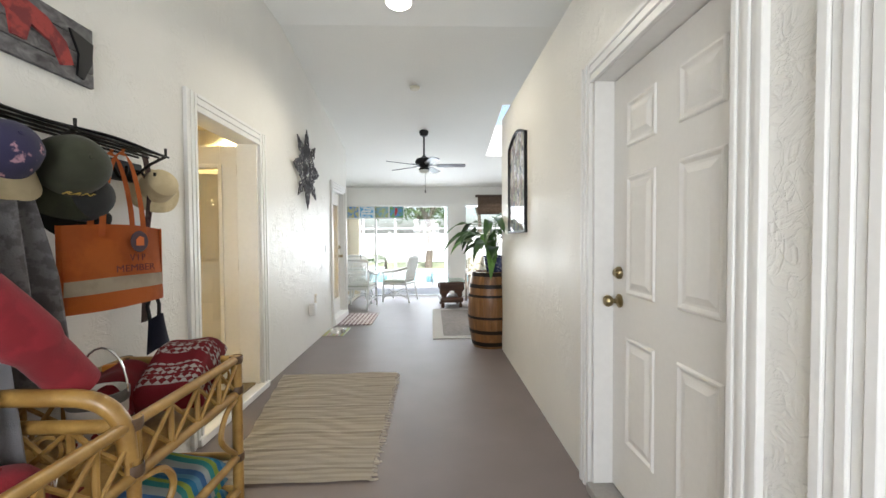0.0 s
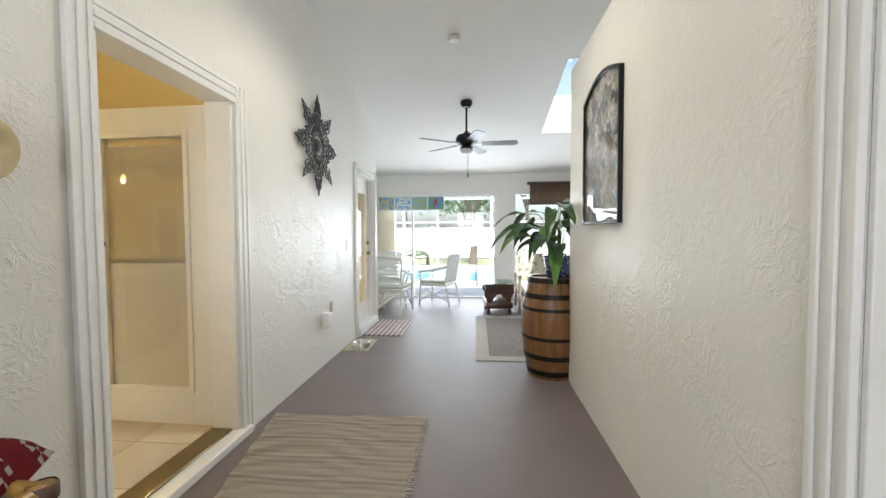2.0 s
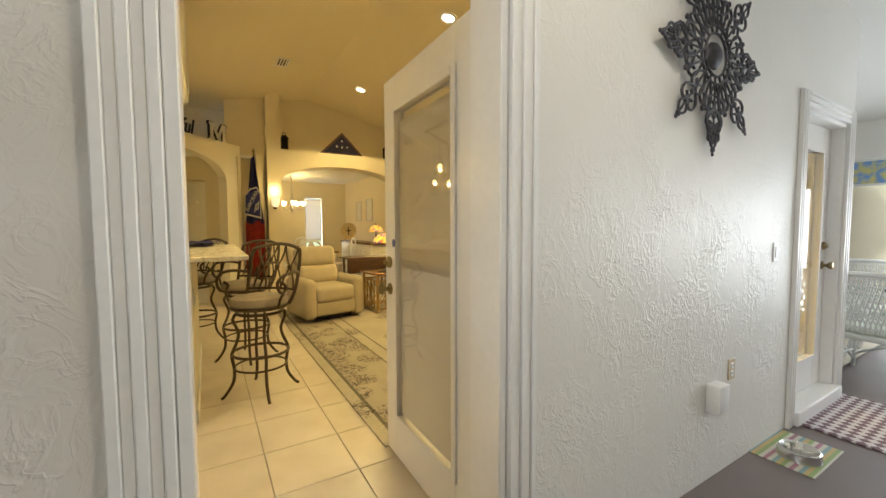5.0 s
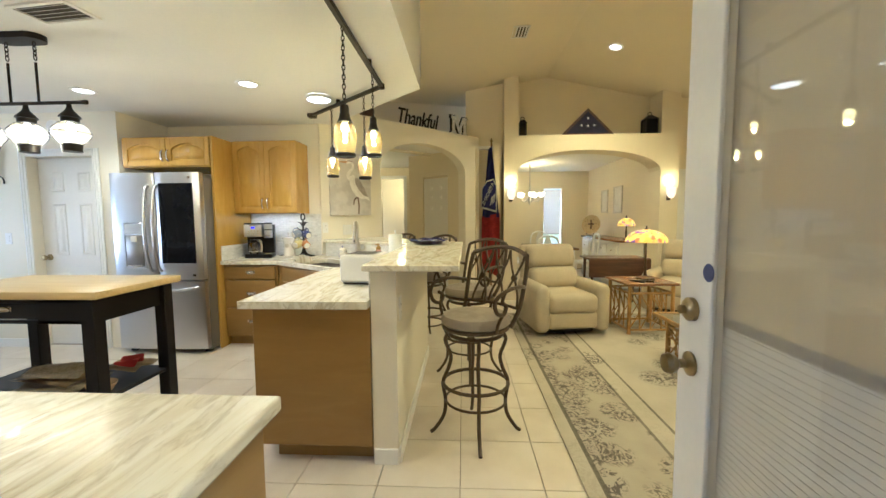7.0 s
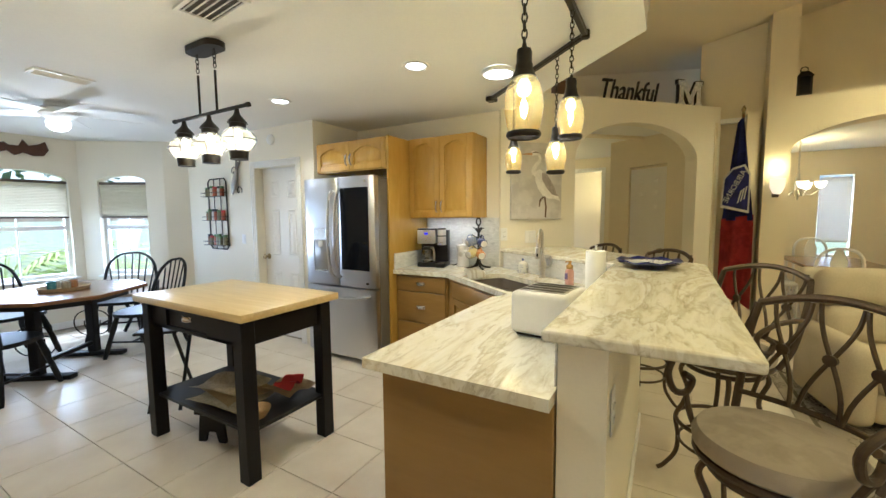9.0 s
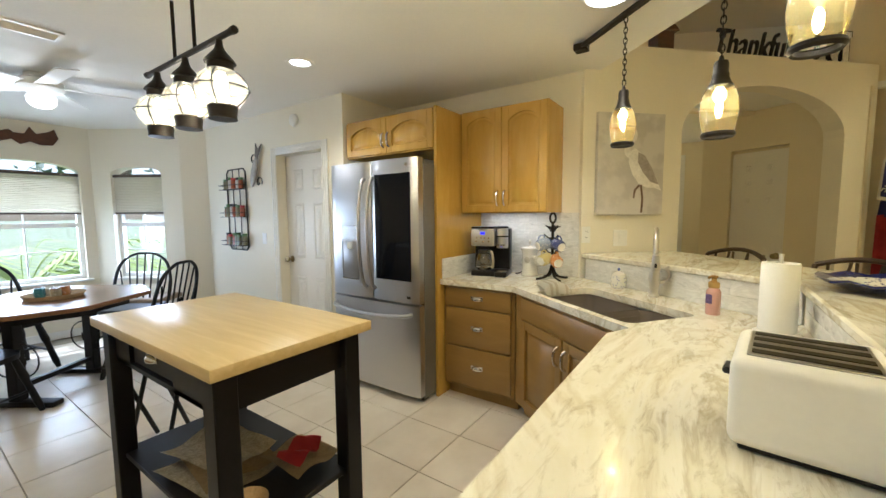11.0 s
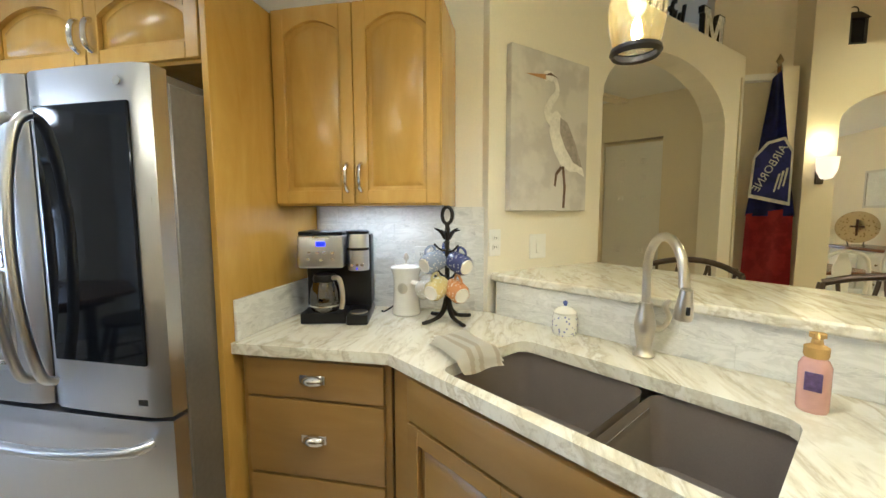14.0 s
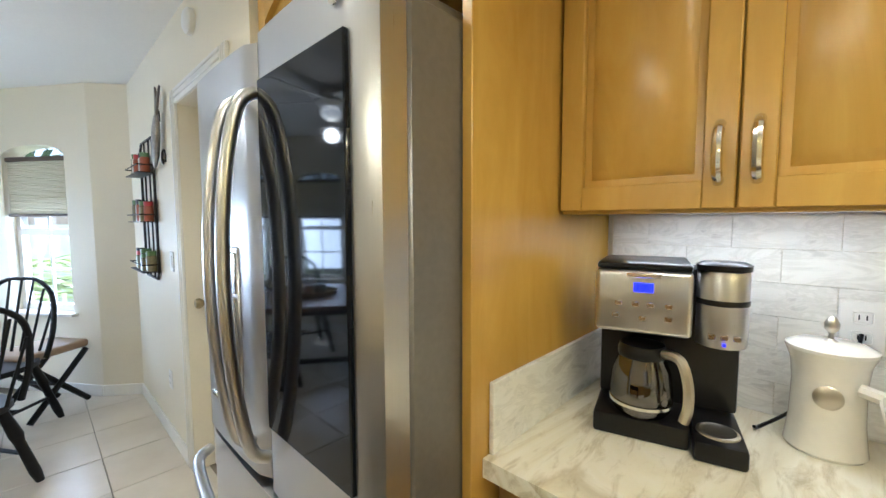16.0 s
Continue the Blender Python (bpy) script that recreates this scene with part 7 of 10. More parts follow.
part("stand", lathe(bmesh.new(), [(0, 0), (0.13, 0), (0.135, 0.02), (0.04, 0.05), (0.03, 0.10), (0, 0.10)], 24), M_BRASS, fg)
part("finial", lathe(bmesh.new(), [(0, 2.50), (0.02, 2.50), (0.012, 2.52), (0.028, 2.545), (0.006, 2.59), (0, 2.60)], 14), M_BRASS, fg, "brass spear finial")


def flag_fn(z0, z1, w0, w1):
    def f(u, v):
        z = z1 + (z0 - z1) * v
        w = w1 + (w0 - w1) * v
        x = -0.02 - w * 0.45 + w * u
        return (x, -0.03 + 0.035 * math.sin(u * 9.5 + v * 1.4) * (0.4 + 0.6 * v), z + 0.05 * (u - 0.5) * (1 - v))
    return f


part("blue_field", cloth(24, 20, flag_fn(1.34, 2.44, 0.33, 0.06), 0.004), M_FBLUE, fg, "navy cloth field")
part("red_field", cloth(24, 10, lambda u, v: (lambda p: (p[0], p[1], p[2] - 0.16 * u * v))(flag_fn(0.52, 1.38, 0.36, 0.326)(u, v)), 0.004), M_FRED, fg, "red cloth field")
M_FWHITE = fabric("white_stitching", (0.62, 0.60, 0.56), (0.5, 0.5, 0.48), 12)
part("shield", prism(bmesh.new(), [(-0.17, 1.490), (0.12, 1.420), (0.12, 1.840), (0.06, 1.950), (-0.06, 1.920), (-0.15, 1.810)], 0.085, 0.088, XZM), M_FWHITE, fg, "white shield outline", smooth=False)
part("shield_field", prism(bmesh.new(), [(-0.15, 1.515), (0.105, 1.450), (0.105, 1.830), (0.05, 1.925), (-0.05, 1.900), (-0.135, 1.800)], 0.088, 0.091, XZM), M_FBLUE, fg, "navy shield", smooth=False)
t = text_part("lettering", "AIRBORNE", M_FWHITE, fg, (-0.10, -0.0925, 1.530), 90, 0, 0.085, 0.0008)
t.matrix_basis = Matrix.Translation((-0.115, -0.0925, 1.545)) @ Matrix.Rotation(radians(0), 4, "Z") @ Matrix.Rotation(radians(90), 4, "X") @ Matrix.Rotation(radians(62), 4, "Z") @ Matrix.Diagonal((-0.95, 1, 1, 1)) @ Matrix.Translation((-0.40, -0.02, 0))
for k in range(3):
    part("wing_stripe", prism(bmesh.new(), [(0.0 + 0.03 * k, 1.53 + 0.02 * k), (0.012 + 0.03 * k, 1.53 + 0.02 * k), (0.045 + 0.025 * k, 1.67 + 0.02 * k), (0.03 + 0.025 * k, 1.67 + 0.02 * k)], 0.091, 0.0925, XZM), M_FWHITE, fg, smooth=False)

# words and letter on the ledge
M_SIGN = plain("black_sign_metal", (0.02, 0.018, 0.016), 0.5, 0.4)
th = thing("word_sign", "black metal script sign on the plant ledge", "sign")
th.matrix_basis = W45 @ Matrix.Translation((1.20, 0.14, 2.711))
part("foot", cube(0.05, 0.72, -0.01, 0.01, 0.0, 0.012), M_SIGN, th)
text_part("script", "Thankful", M_SIGN, th, (0.0, -0.006, 0.035), 90, 0, 0.31, 0.010, 0.30, "LEFT", 0.70)
mm = thing("letter_sign", "large metal marquee letter M on the plant ledge", "sign")
mm.matrix_basis = W45 @ Matrix.Translation((2.22, 0.15, 2.711))
M_TIN = plain("galvanised_tin", (0.66, 0.64, 0.60), 0.6, 0.0, vary=0.3, scale=30)
outl = [(0, 0), (0.10, 0), (0.10, 0.05), (0.085, 0.05), (0.085, 0.21), (0.17, 0.04), (0.20, 0.04), (0.285, 0.21), (0.285, 0.05), (0.27, 0.05), (0.27, 0), (0.37, 0), (0.37, 0.05), (0.35, 0.05), (0.35, 0.26), (0.37, 0.26), (0.37, 0.31), (0.27, 0.31), (0.185, 0.13), (0.10, 0.31), (0.0, 0.31), (0.0, 0.26), (0.02, 0.26), (0.02, 0.05), (0, 0.05)]
part("shell", prism(bmesh.new(), outl, 0.0, 0.04, XZM), M_SIGN, mm, smooth=False)
part("face", prism(bmesh.new(), [(0.185 + (x - 0.185) * 0.93, 0.155 + (z - 0.155) * 0.93) for x, z in outl], 0.04, 0.043, XZM), M_TIN, mm, "galvanised face", smooth=False)
bh = thing("birdhouse", "small dark birdhouse on the plant ledge", "birdhouse")
bh.matrix_basis = W45 @ Matrix.Translation((0.72, 0.12, 2.711))
part("box", cube(-0.07, 0.07, -0.06, 0.06, 0, 0.16, 0.004), M_DARKWOOD, bh)
part("roof", prism(bmesh.new(), [(-0.10, 0.16), (0.10, 0.16), (0, 0.25)], -0.08, 0.08, XZM), M_DARKWOOD, bh, smooth=False)
# display ledge over the dining arch
fc = thing("flag_case", "dark wooden triangular case with a folded starred flag", "display case", (-8.0, 4.89, 2.711), 90)
part("case", prism(bmesh.new(), [(-0.42, 0), (0.42, 0), (0, 0.42)], -0.05, 0.05, XZM), M_DARKWOOD, fc, smooth=False)
part("folded_flag", prism(bmesh.new(), [(-0.34, 0.03), (0.34, 0.03), (0, 0.37)], 0.05, 0.052, XZM), fabric("dark_folded_cloth", (0.012, 0.013, 0.045), (0.008, 0.009, 0.03), 9), fc, "folded navy cloth", smooth=False)
for x, z in ((0, 0.26), (-0.10, 0.15), (0.0, 0.14), (0.10, 0.15)):
    st = [(x + (0.026 if k % 2 == 0 else 0.011) * math.sin(math.pi * k / 5), z + (0.026 if k % 2 == 0 else 0.011) * math.cos(math.pi * k / 5)) for k in range(10)]
    part("star", prism(bmesh.new(), st, 0.052, 0.054, XZM), M_FWHITE, fc, smooth=False)


def lantern(x, y, w, h):
    l = thing("lantern", "black metal candle lantern on the display ledge", "lantern", (x, y, 2.711), 90, "ledge lanterns")
    part("base", cube(-w / 2, w / 2, -w / 2, w / 2, 0, 0.02), M_IRON, l)
    for a in (-1, 1):
        for b in (-1, 1):
            part("post", cube(a * (w / 2 - 0.008) - 0.008, a * (w / 2 - 0.008) + 0.008, b * (w / 2 - 0.008) - 0.008, b * (w / 2 - 0.008) + 0.008, 0.02, h * 0.65), M_IRON, l)
    part("panes", cube(-w / 2 + 0.01, w / 2 - 0.01, -w / 2 + 0.01, w / 2 - 0.01, 0.02, h * 0.65), M_DARKGLASS, l, "dark panes")
    bmx = bmesh.new()
    frustum(bmx, [(-w / 2 - 0.01, -w / 2 - 0.01), (w / 2 + 0.01, -w / 2 - 0.01), (w / 2 + 0.01, w / 2 + 0.01), (-w / 2 - 0.01, w / 2 + 0.01)], h * 0.65, [(-0.03, -0.03), (0.03, -0.03), (0.03, 0.03), (-0.03, 0.03)], h * 0.85, Matrix())
    part("roof", bmx, M_IRON, l, smooth=False)
    part("ring", tube(bmesh.new(), [(0.03 * math.cos(radians(a)), 0, h * 0.92 + 0.03 * math.sin(radians(a))) for a in range(0, 360, 30)], 0.005, 6, True), M_IRON, l)


lantern(-7.98, 3.86, 0.12, 0.30)
lantern(-7.98, 5.86, 0.19, 0.34)


def sconce(y):
    s = thing("wall_sconce", "lit frosted glass wall sconce", "wall lamp", (AX, y, 1.76), 90, "dining arch sconces")
    part("backplate", cube(-0.03, 0.03, -0.015, 0, -0.10, 0.06, 0.006), M_BRONZE, s)
    part("shade", lathe(bmesh.new(), [(0.0, -0.07), (0.035, -0.06), (0.062, 0.0), (0.07, 0.10), (0.066, 0.10), (0.056, 0.0), (0.03, -0.055)], 22, pose(0, -0.08, 0.0)), glowing("lit_frosted_shade", (1.0, 0.80, 0.46), 0.5), s, "glowing frosted shade")
    bulb("sconce_lamp", (AX + 0.08, y, 1.98), 2.5, WARM, 0.04)


sconce(3.67)
sconce(6.15)
recessed(-6.87, 4.89, 3.608, 125, WARM, (-12, 0, 0))
recessed(-4.22, 4.945, 3.597, 130, WARM, (-12, 0, 0))
# three more out of view, added to brighten the living room
recessed(-2.7, 3.9, 3.66, 85, WARM, (10.5, 0, 0))
recessed(-3.4, 6.6, 3.22, 100, WARM, (12, 0, 0))
recessed(-6.6, 7.4, 3.05, 100, WARM, (12, 0, 0))
vent("ceiling_vent_living", -6.33, 3.57, 3.597, 0.30, 0.22, 0, "cream louvred vent on the vaulted ceiling")

# dining room
six = six_panel_door("door_office", 0.60, 2.12, M_DOOR, "white open door beside the dining arch", pose(-8.03, 6.36, H, 0, 0, 90), 0.54)
sb = thing("sideboard", "white painted sideboard with a wooden top", "sideboard", (-9.70, 5.91, H), 0)
part("body", cube(-1.08, 1.08, -0.22, 0.22, 0.06, 0.90, 0.01), M_WHITE, sb)
part("top", cube(-1.12, 1.12, -0.25, 0.25, 0.90, 0.94, 0.01, 2), M_TABLEWOOD, sb, "brown wooden top")
for x in (-0.80, -0.27, 0.27, 0.80):
    for z in (0.16, 0.40, 0.64):
        d = part("drawer", cube(x - 0.22, x + 0.22, -0.24, -0.22, z, z + 0.20, 0.006), M_WHITE, sb)
        part("knob", lathe(bmesh.new(), [(0.008, 0), (0.006, 0.012), (0.014, 0.02), (0, 0.028)], 12, pose(x, -0.24, z + 0.10, 90, 0, 0)), M_BRASS, d)
pl = thing("cross_plate", "round cream plate with a brown cross on a stand", "plate", (-10.50, 5.80, H + 0.94), 50)
bmx = lathe(bmesh.new(), [(0, 0.006), (0.12, 0.006), (0.21, 0.03), (0.215, 0.03), (0.13, 0.0), (0, 0.0)], 32)
bmx.transform(pose(0, 0, 0.25, 80, 0, 0))
part("plate", bmx, spotted("rimmed_pottery", (0.50, 0.40, 0.22), (0.28, 0.20, 0.08), 30), pl)
bmx = bmesh.new()
box(bmx, -0.012, 0.012, -0.03, -0.012, 0.14, 0.36)
box(bmx, -0.07, 0.07, -0.03, -0.012, 0.25, 0.275)
part("cross", bmx, M_DARKWOOD, pl, "brown cross")
part("stand", tube(bmesh.new(), [(-0.08, 0.06, 0.0), (-0.07, -0.05, 0.02), (-0.08, -0.07, 0.06)], 0.006), M_IRON, pl)
part("stand", tube(bmesh.new(), [(0.08, 0.06, 0.0), (0.07, -0.05, 0.02), (0.08, -0.07, 0.06)], 0.006), M_IRON, pl)
tiffany((-8.80, 5.88, H + 0.94), 0.15, "small amber stained-glass lamp on the sideboard", 0.45)
dk = thing("drop_leaf_desk", "dark brown drop-leaf table behind the recliner", "table", (-7.62, 5.22, H), 90)
part("tabletop", cube(-0.45, 0.45, -0.24, 0.24, 0.72, 0.745, 0.008), M_DARKWOOD, dk)
part("leaf", cube(-0.45, 0.45, -0.262, -0.242, 0.46, 0.735, 0.005), M_DARKWOOD, dk)
for x in (-0.38, 0.38):
    for y in (-0.18, 0.18):
        part("leg", tube(bmesh.new(), [(x, y, 0), (x, y, 0.25), (x, y, 0.3), (x, y, 0.72)], [0.014, 0.022, 0.016, 0.024]), M_DARKWOOD, dk)
for x0, x1, z0, z1 in ((-10.95, -10.55, 1.5, 2.02), (-10.2, -9.75, 1.48, 2.05)):
    pf = thing("framed_print", "pale framed print on the dining wall", "picture", (0, 0, 0))
    bmx = bmesh.new()
    for a, b, c, e in ((x0, x1, z0, z0 + 0.03), (x0, x1, z1 - 0.03, z1), (x0, x0 + 0.03, z0 + 0.03, z1 - 0.03), (x1 - 0.03, x1, z0 + 0.03, z1 - 0.03)):
        box(bmx, a, b, 6.155, 6.178, c, e)
    part("frame", bmx, M_NICKEL, pf, smooth=False)
    part("print", cube(x0 + 0.03, x1 - 0.03, 6.168, 6.174, z0 + 0.03, z1 - 0.03), plain("pale_print", (0.66, 0.64, 0.58), 0.4, vary=0.15, scale=8), pf, "pale print")
# dining window, chandelier, table and chairs
dw = thing("window_dining", "bright dining window with white blinds", "window", kind="structure")
part("pane", cube(-12.06, -12.055, 5.03, 5.49, 0.72, 2.16), M_PANE, dw).visible_shadow = False
for k in range(26):
    bmx = cube(-0.002, 0.002, 5.045, 5.475, -0.026, 0.026)
    bmx.transform(pose(-12.02, 0, 0.98 + 1.16 * k / 26, 0, 22, 0))
    part("blind_slat", bmx, M_WHITE, dw)
area_lamp("dining_daylight", (-12.2, 5.26, 1.4), (-8, 5.26, 1.0), 0.42, 1.2, 14, DAY)
chd = thing("chandelier", "white glass chandelier with five lit shades", "chandelier", (-10.5, 4.41, 0))
part("stem", tube(bmesh.new(), [(0, 0, 2.598), (0, 0, 2.2), (0, 0, 2.0), (0, 0, 1.8), (0, 0, 1.68)], [0.012, 0.012, 0.03, 0.045, 0.005], 10), M_NICKEL, chd)
for k in range(5):
    c, s = math.cos(radians(72 * k)), math.sin(radians(72 * k))
    part("arm", tube(bmesh.new(), smooth_line([(0.03 * c, 0.03 * s, 1.85), (0.15 * c, 0.15 * s, 1.76), (0.26 * c, 0.26 * s, 1.85)], 5), 0.008), M_NICKEL, chd)
    part("shade", lathe(bmesh.new(), [(0.02, 0), (0.05, 0.02), (0.075, 0.10), (0.07, 0.10), (0.045, 0.025)], 18, pose(0.26 * c, 0.26 * s, 1.86)), glowing("lit_chandelier_shade", (1, 0.85, 0.55), 2.0), chd, "lit frosted shade")
bulb("chandelier_lamp", (-10.5, 4.41, 2.15), 26, WARM, 0.15)
dt = thing("dining_room_table", "white dining table beyond the arch", "table", (-9.9, 4.70, H))
part("tabletop", cube(-0.75, 0.75, -0.45, 0.45, 0.72, 0.755, 0.01), M_TABLEWOOD, dt)
for x in (-0.66, 0.66):
    for y in (-0.36, 0.36):
        part("leg", rod(bmesh.new(), (x, y, 0), (x, y, 0.72), 0.03), M_WHITE, dt)


def dining_chair(at, turn):
    c = thing("dining_chair", "white painted dining chair with a rounded back", "chair", at, turn, "dining room chairs")
    part("seat", cube(-0.22, 0.22, -0.22, 0.22, 0.43, 0.47, 0.015, 2), M_WHITE, c)
    for x in (-0.19, 0.19):
        for y in (-0.19, 0.19):
            part("leg", rod(bmesh.new(), (x, y, 0), (x, y, 0.43), 0.018), M_WHITE, c)
    part("back_frame", tube(bmesh.new(), smooth_line([(-0.20, -0.20, 0.45), (-0.21, -0.24, 0.80), (-0.15, -0.27, 0.97), (0, -0.28, 1.02), (0.15, -0.27, 0.97), (0.21, -0.24, 0.80), (0.20, -0.20, 0.45)], 5), 0.018), M_WHITE, c)
    part("splat", prism(bmesh.new(), [(-0.05, 0.47), (0.05, 0.47), (0.08, 0.85), (0.03, 1.0), (-0.03, 1.0), (-0.08, 0.85)], 0.215, 0.23, XZM), M_WHITE, c)
    return c


dc = dining_chair((-8.95, 4.45, H), 90)
for x, y, a in ((-9.6, 4.05, 0), (-10.2, 4.05, 0), (-9.6, 5.35, 180), (-10.85, 4.75, -90)):
    copy_thing(dc, pose(x, y, H, 0, 0, a))
# cabinet in the side room
oc = thing("office_cabinet", "white cabinet with a dark top in the side room", "cabinet", (-9.3, 7.35, H), 90)
part("body", cube(-0.5, 0.5, -0.25, 0.25, 0, 0.86, 0.006), M_WHITE, oc)
part("top", cube(-0.53, 0.53, -0.28, 0.28, 0.86, 0.90, 0.008), M_DARKWOOD, oc, "dark top")
for x in (-0.46, 0.02):
    part("door", cube(x, x + 0.44, -0.262, -0.25, 0.06, 0.82, 0.006), M_DARKGLASS, oc, "dark glass door")
part("hutch", cube(-0.5, -0.44, -0.15, 0.25, 0.90, 1.95, 0.006), M_WHITE, oc)
part("hutch_top", cube(-0.55, 0.5, -0.2, 0.25, 1.95, 2.02, 0.01), M_WHITE, oc)
part("hutch_side", cube(0.44, 0.5, -0.15, 0.25, 0.90, 1.95, 0.006), M_WHITE, oc)
# fixtureless fill, added so the doorway does not go dark
bulb("side_room_lamp", (-9.0, 7.6, 2.3), 14, WARM, 0.1)

# ---- porch ----
# house door, standing open into the room
casing("casing_house_door", "x", -1.52, 1, 2.57, 3.49, 0.0, 2.155, 0.115, 0.026)
jb = thing("jamb_house_door", "white door jamb with a brass threshold", "trim", kind="structure")
part("jamb", cube(-1.695, -1.521, 2.571, 2.60, 0.06, 2.179, 0.003), M_TRIM, jb)
part("jamb", cube(-1.695, -1.521, 3.46, 3.489, 0.06, 2.179, 0.003), M_TRIM, jb)
part("head", cube(-1.695, -1.521, 2.60, 3.46, 2.158, 2.179, 0.003), M_TRIM, jb)
part("sill", cube(-1.69, -1.475, 2.50, 3.56, 0.001, 0.055, 0.006), M_TRIM, jb, "white sill step")
part("threshold", cube(-1.70, -1.56, 2.60, 3.46, 0.055, 0.072, 0.006), M_BRASS, jb, "worn brass threshold")


def glazed_door(name, w, h, m, label, side, blinds=True):
    """A full-lite door; x across, the face at y = 0 and y = t."""
    t = 0.042
    d = thing(name, label, "door", kind="structure")
    d.matrix_basis = m
    s, b, tp = 0.15, 0.235, 0.18
    bmx = bmesh.new()
    box(bmx, 0, s, 0, t, 0, h, 0.002)
    box(bmx, w - s, w, 0, t, 0, h, 0.002)
    box(bmx, s, w - s, 0, t, 0, b, 0.002)
    box(bmx, s, w - s, 0, t, h - tp, h, 0.002)
    part("leaf", bmx, M_DOOR, d, smooth=False)
    for y0, y1 in ((-0.012, 0.0), (t, t + 0.012)):
        bmx = bmesh.new()
        for a, bb, c, e in ((s - 0.02, s + 0.015, b - 0.02, h - tp + 0.02), (w - s - 0.015, w - s + 0.02, b - 0.02, h - tp + 0.02), (s + 0.015, w - s - 0.015, b - 0.02, b + 0.015), (s + 0.015, w - s - 0.015, h - tp - 0.015, h - tp + 0.02)):
            box(bmx, a, bb, y0, y1, c, e, 0.003)
        part("glazing_bead", bmx, M_DOOR, d)
    for y in (0.006, t - 0.009):
        g = part("pane", cube(s, w - s, y, y + 0.003, b, h - tp), M_PANE, d)
        g.visible_shadow = False
    if blinds:
        n = 96
        for k in range(n):
            z = b + 0.03 + (h - tp - b - 0.06) * k / n
            if k > 49:
                continue
            bmx = cube(s + 0.012, w - s - 0.012, -0.0105, 0.0105, -0.0005, 0.0005)
            bmx.transform(pose(0, t / 2, z, 82, 0, 0))
            part("blind_slat", bmx, M_SLAT, d)
        bmx = cloth(1, 1, lambda u, v: (s + 0.012 + u * (w - 2 * s - 0.024), t / 2 + 0.002, b + 0.03 + 0.5 * (h - tp - b - 0.06) + v * 0.48 * (h - tp - b - 0.06)), 0.001)
        part("raised_blind", bmx, M_SHEER, d, "drawn blind behind the glass")
    kx = w - 0.065 if side == "r" else 0.065
    for y, fl in ((0.0, 1), (t, -1)):
        k1 = part("knob", lathe(bmesh.new(), [(0.033, 0), (0.033, 0.006), (0.022, 0.012), (0.012, 0.016), (0.012, 0.032), (0.024, 0.042), (0.029, 0.055), (0.024, 0.068), (0, 0.072)], 22, pose(kx, y, 0.94, 90 * fl, 0, 0)), M_BRASS, d, "brass door knob")
        part("deadbolt", lathe(bmesh.new(), [(0.032, 0), (0.032, 0.012), (0.024, 0.02), (0.012, 0.022), (0.012, 0.034), (0, 0.036)], 22, pose(kx, y, 1.09, 90 * fl, 0, 0)), M_BRASS, d, "brass deadbolt")
    return d


M_SLAT = plain("white_blind_slat", (0.66, 0.63, 0.55), 0.5, vary=0.04)
M_SHEER = plain("closed_blind", (0.60, 0.56, 0.47), 0.6, vary=0.06, grain=90)
leafm = pose(-1.705, 3.535, 0.065, 0, 0, 178.5)
dh = glazed_door("door_house", 0.91, 2.088, leafm, "white glazed door with inner blinds, standing open", "r")
part("alarm_sticker", lathe(bmesh.new(), [(0, 0.0135), (0.022, 0.0135), (0.023, 0.0125)], 20, pose(0.91 - 0.15, 0.042, 1.20, -90, 0, 0)), plain("navy_sticker", (0.05, 0.07, 0.22), 0.4), dh, "round navy sticker")
for z in (0.2, 1.0, 1.82):
    part("hinge", cube(-0.012, 0.004, -0.004, 0.046, z, z + 0.10, 0.002), M_BRASS, dh)
# second house door, closed
casing("casing_patio_door", "x", -1.52, 1, 6.0, 6.84, 0.0, 2.12, 0.10, 0.026)
jb = thing("jamb_patio_door", "white door jamb with a step sill", "trim", kind="structure")
part("jamb", cube(-1.695, -1.521, 6.001, 6.03, 0.10, 2.119, 0.003), M_TRIM, jb)
part("jamb", cube(-1.695, -1.521, 6.81, 6.839, 0.10, 2.119, 0.003), M_TRIM, jb)
part("head", cube(-1.695, -1.521, 6.03, 6.81, 2.09, 2.119, 0.003), M_TRIM, jb)
part("sill", cube(-1.69, -1.47, 5.98, 6.86, 0.001, 0.10, 0.008), M_TRIM, jb, "white step sill")
glazed_door("door_patio", 0.775, 1.985, pose(-1.60, 6.032, 0.102, 0, 0, 90), "white glazed patio door, closed", "r", False)
# garage door
casing("casing_garage_door", "x", 0.83, -1, 1.05, 2.0, 0.0, 2.12, 0.108, 0.024)
jb = thing("jamb_garage_door", "white door jamb and sill", "trim", kind="structure")
part("jamb", cube(0.831, 0.985, 1.051, 1.068, 0.0, 2.139, 0.003), M_TRIM, jb)
part("jamb", cube(0.831, 0.985, 1.982, 1.999, 0.0, 2.139, 0.003), M_TRIM, jb)
part("head", cube(0.831, 0.985, 1.068, 1.982, 2.122, 2.139, 0.003), M_TRIM, jb)
part("sill", cube(0.80, 0.985, 1.052, 1.998, 0.001, 0.05, 0.006), plain("grey_sill", (0.32, 0.30, 0.28), 0.5), jb, "grey sill")
six_panel_door("door_garage", 0.907, 2.063, M_DOOR, "white six-panel door with brass knob and deadbolt", pose(0.932, 1.98, 0.055, 0, 0, -90), 0.07, True)
casing("casing_near_door", "x", 0.83, -1, -0.25, 0.68, 0.0, 2.09, 0.128, 0.024)
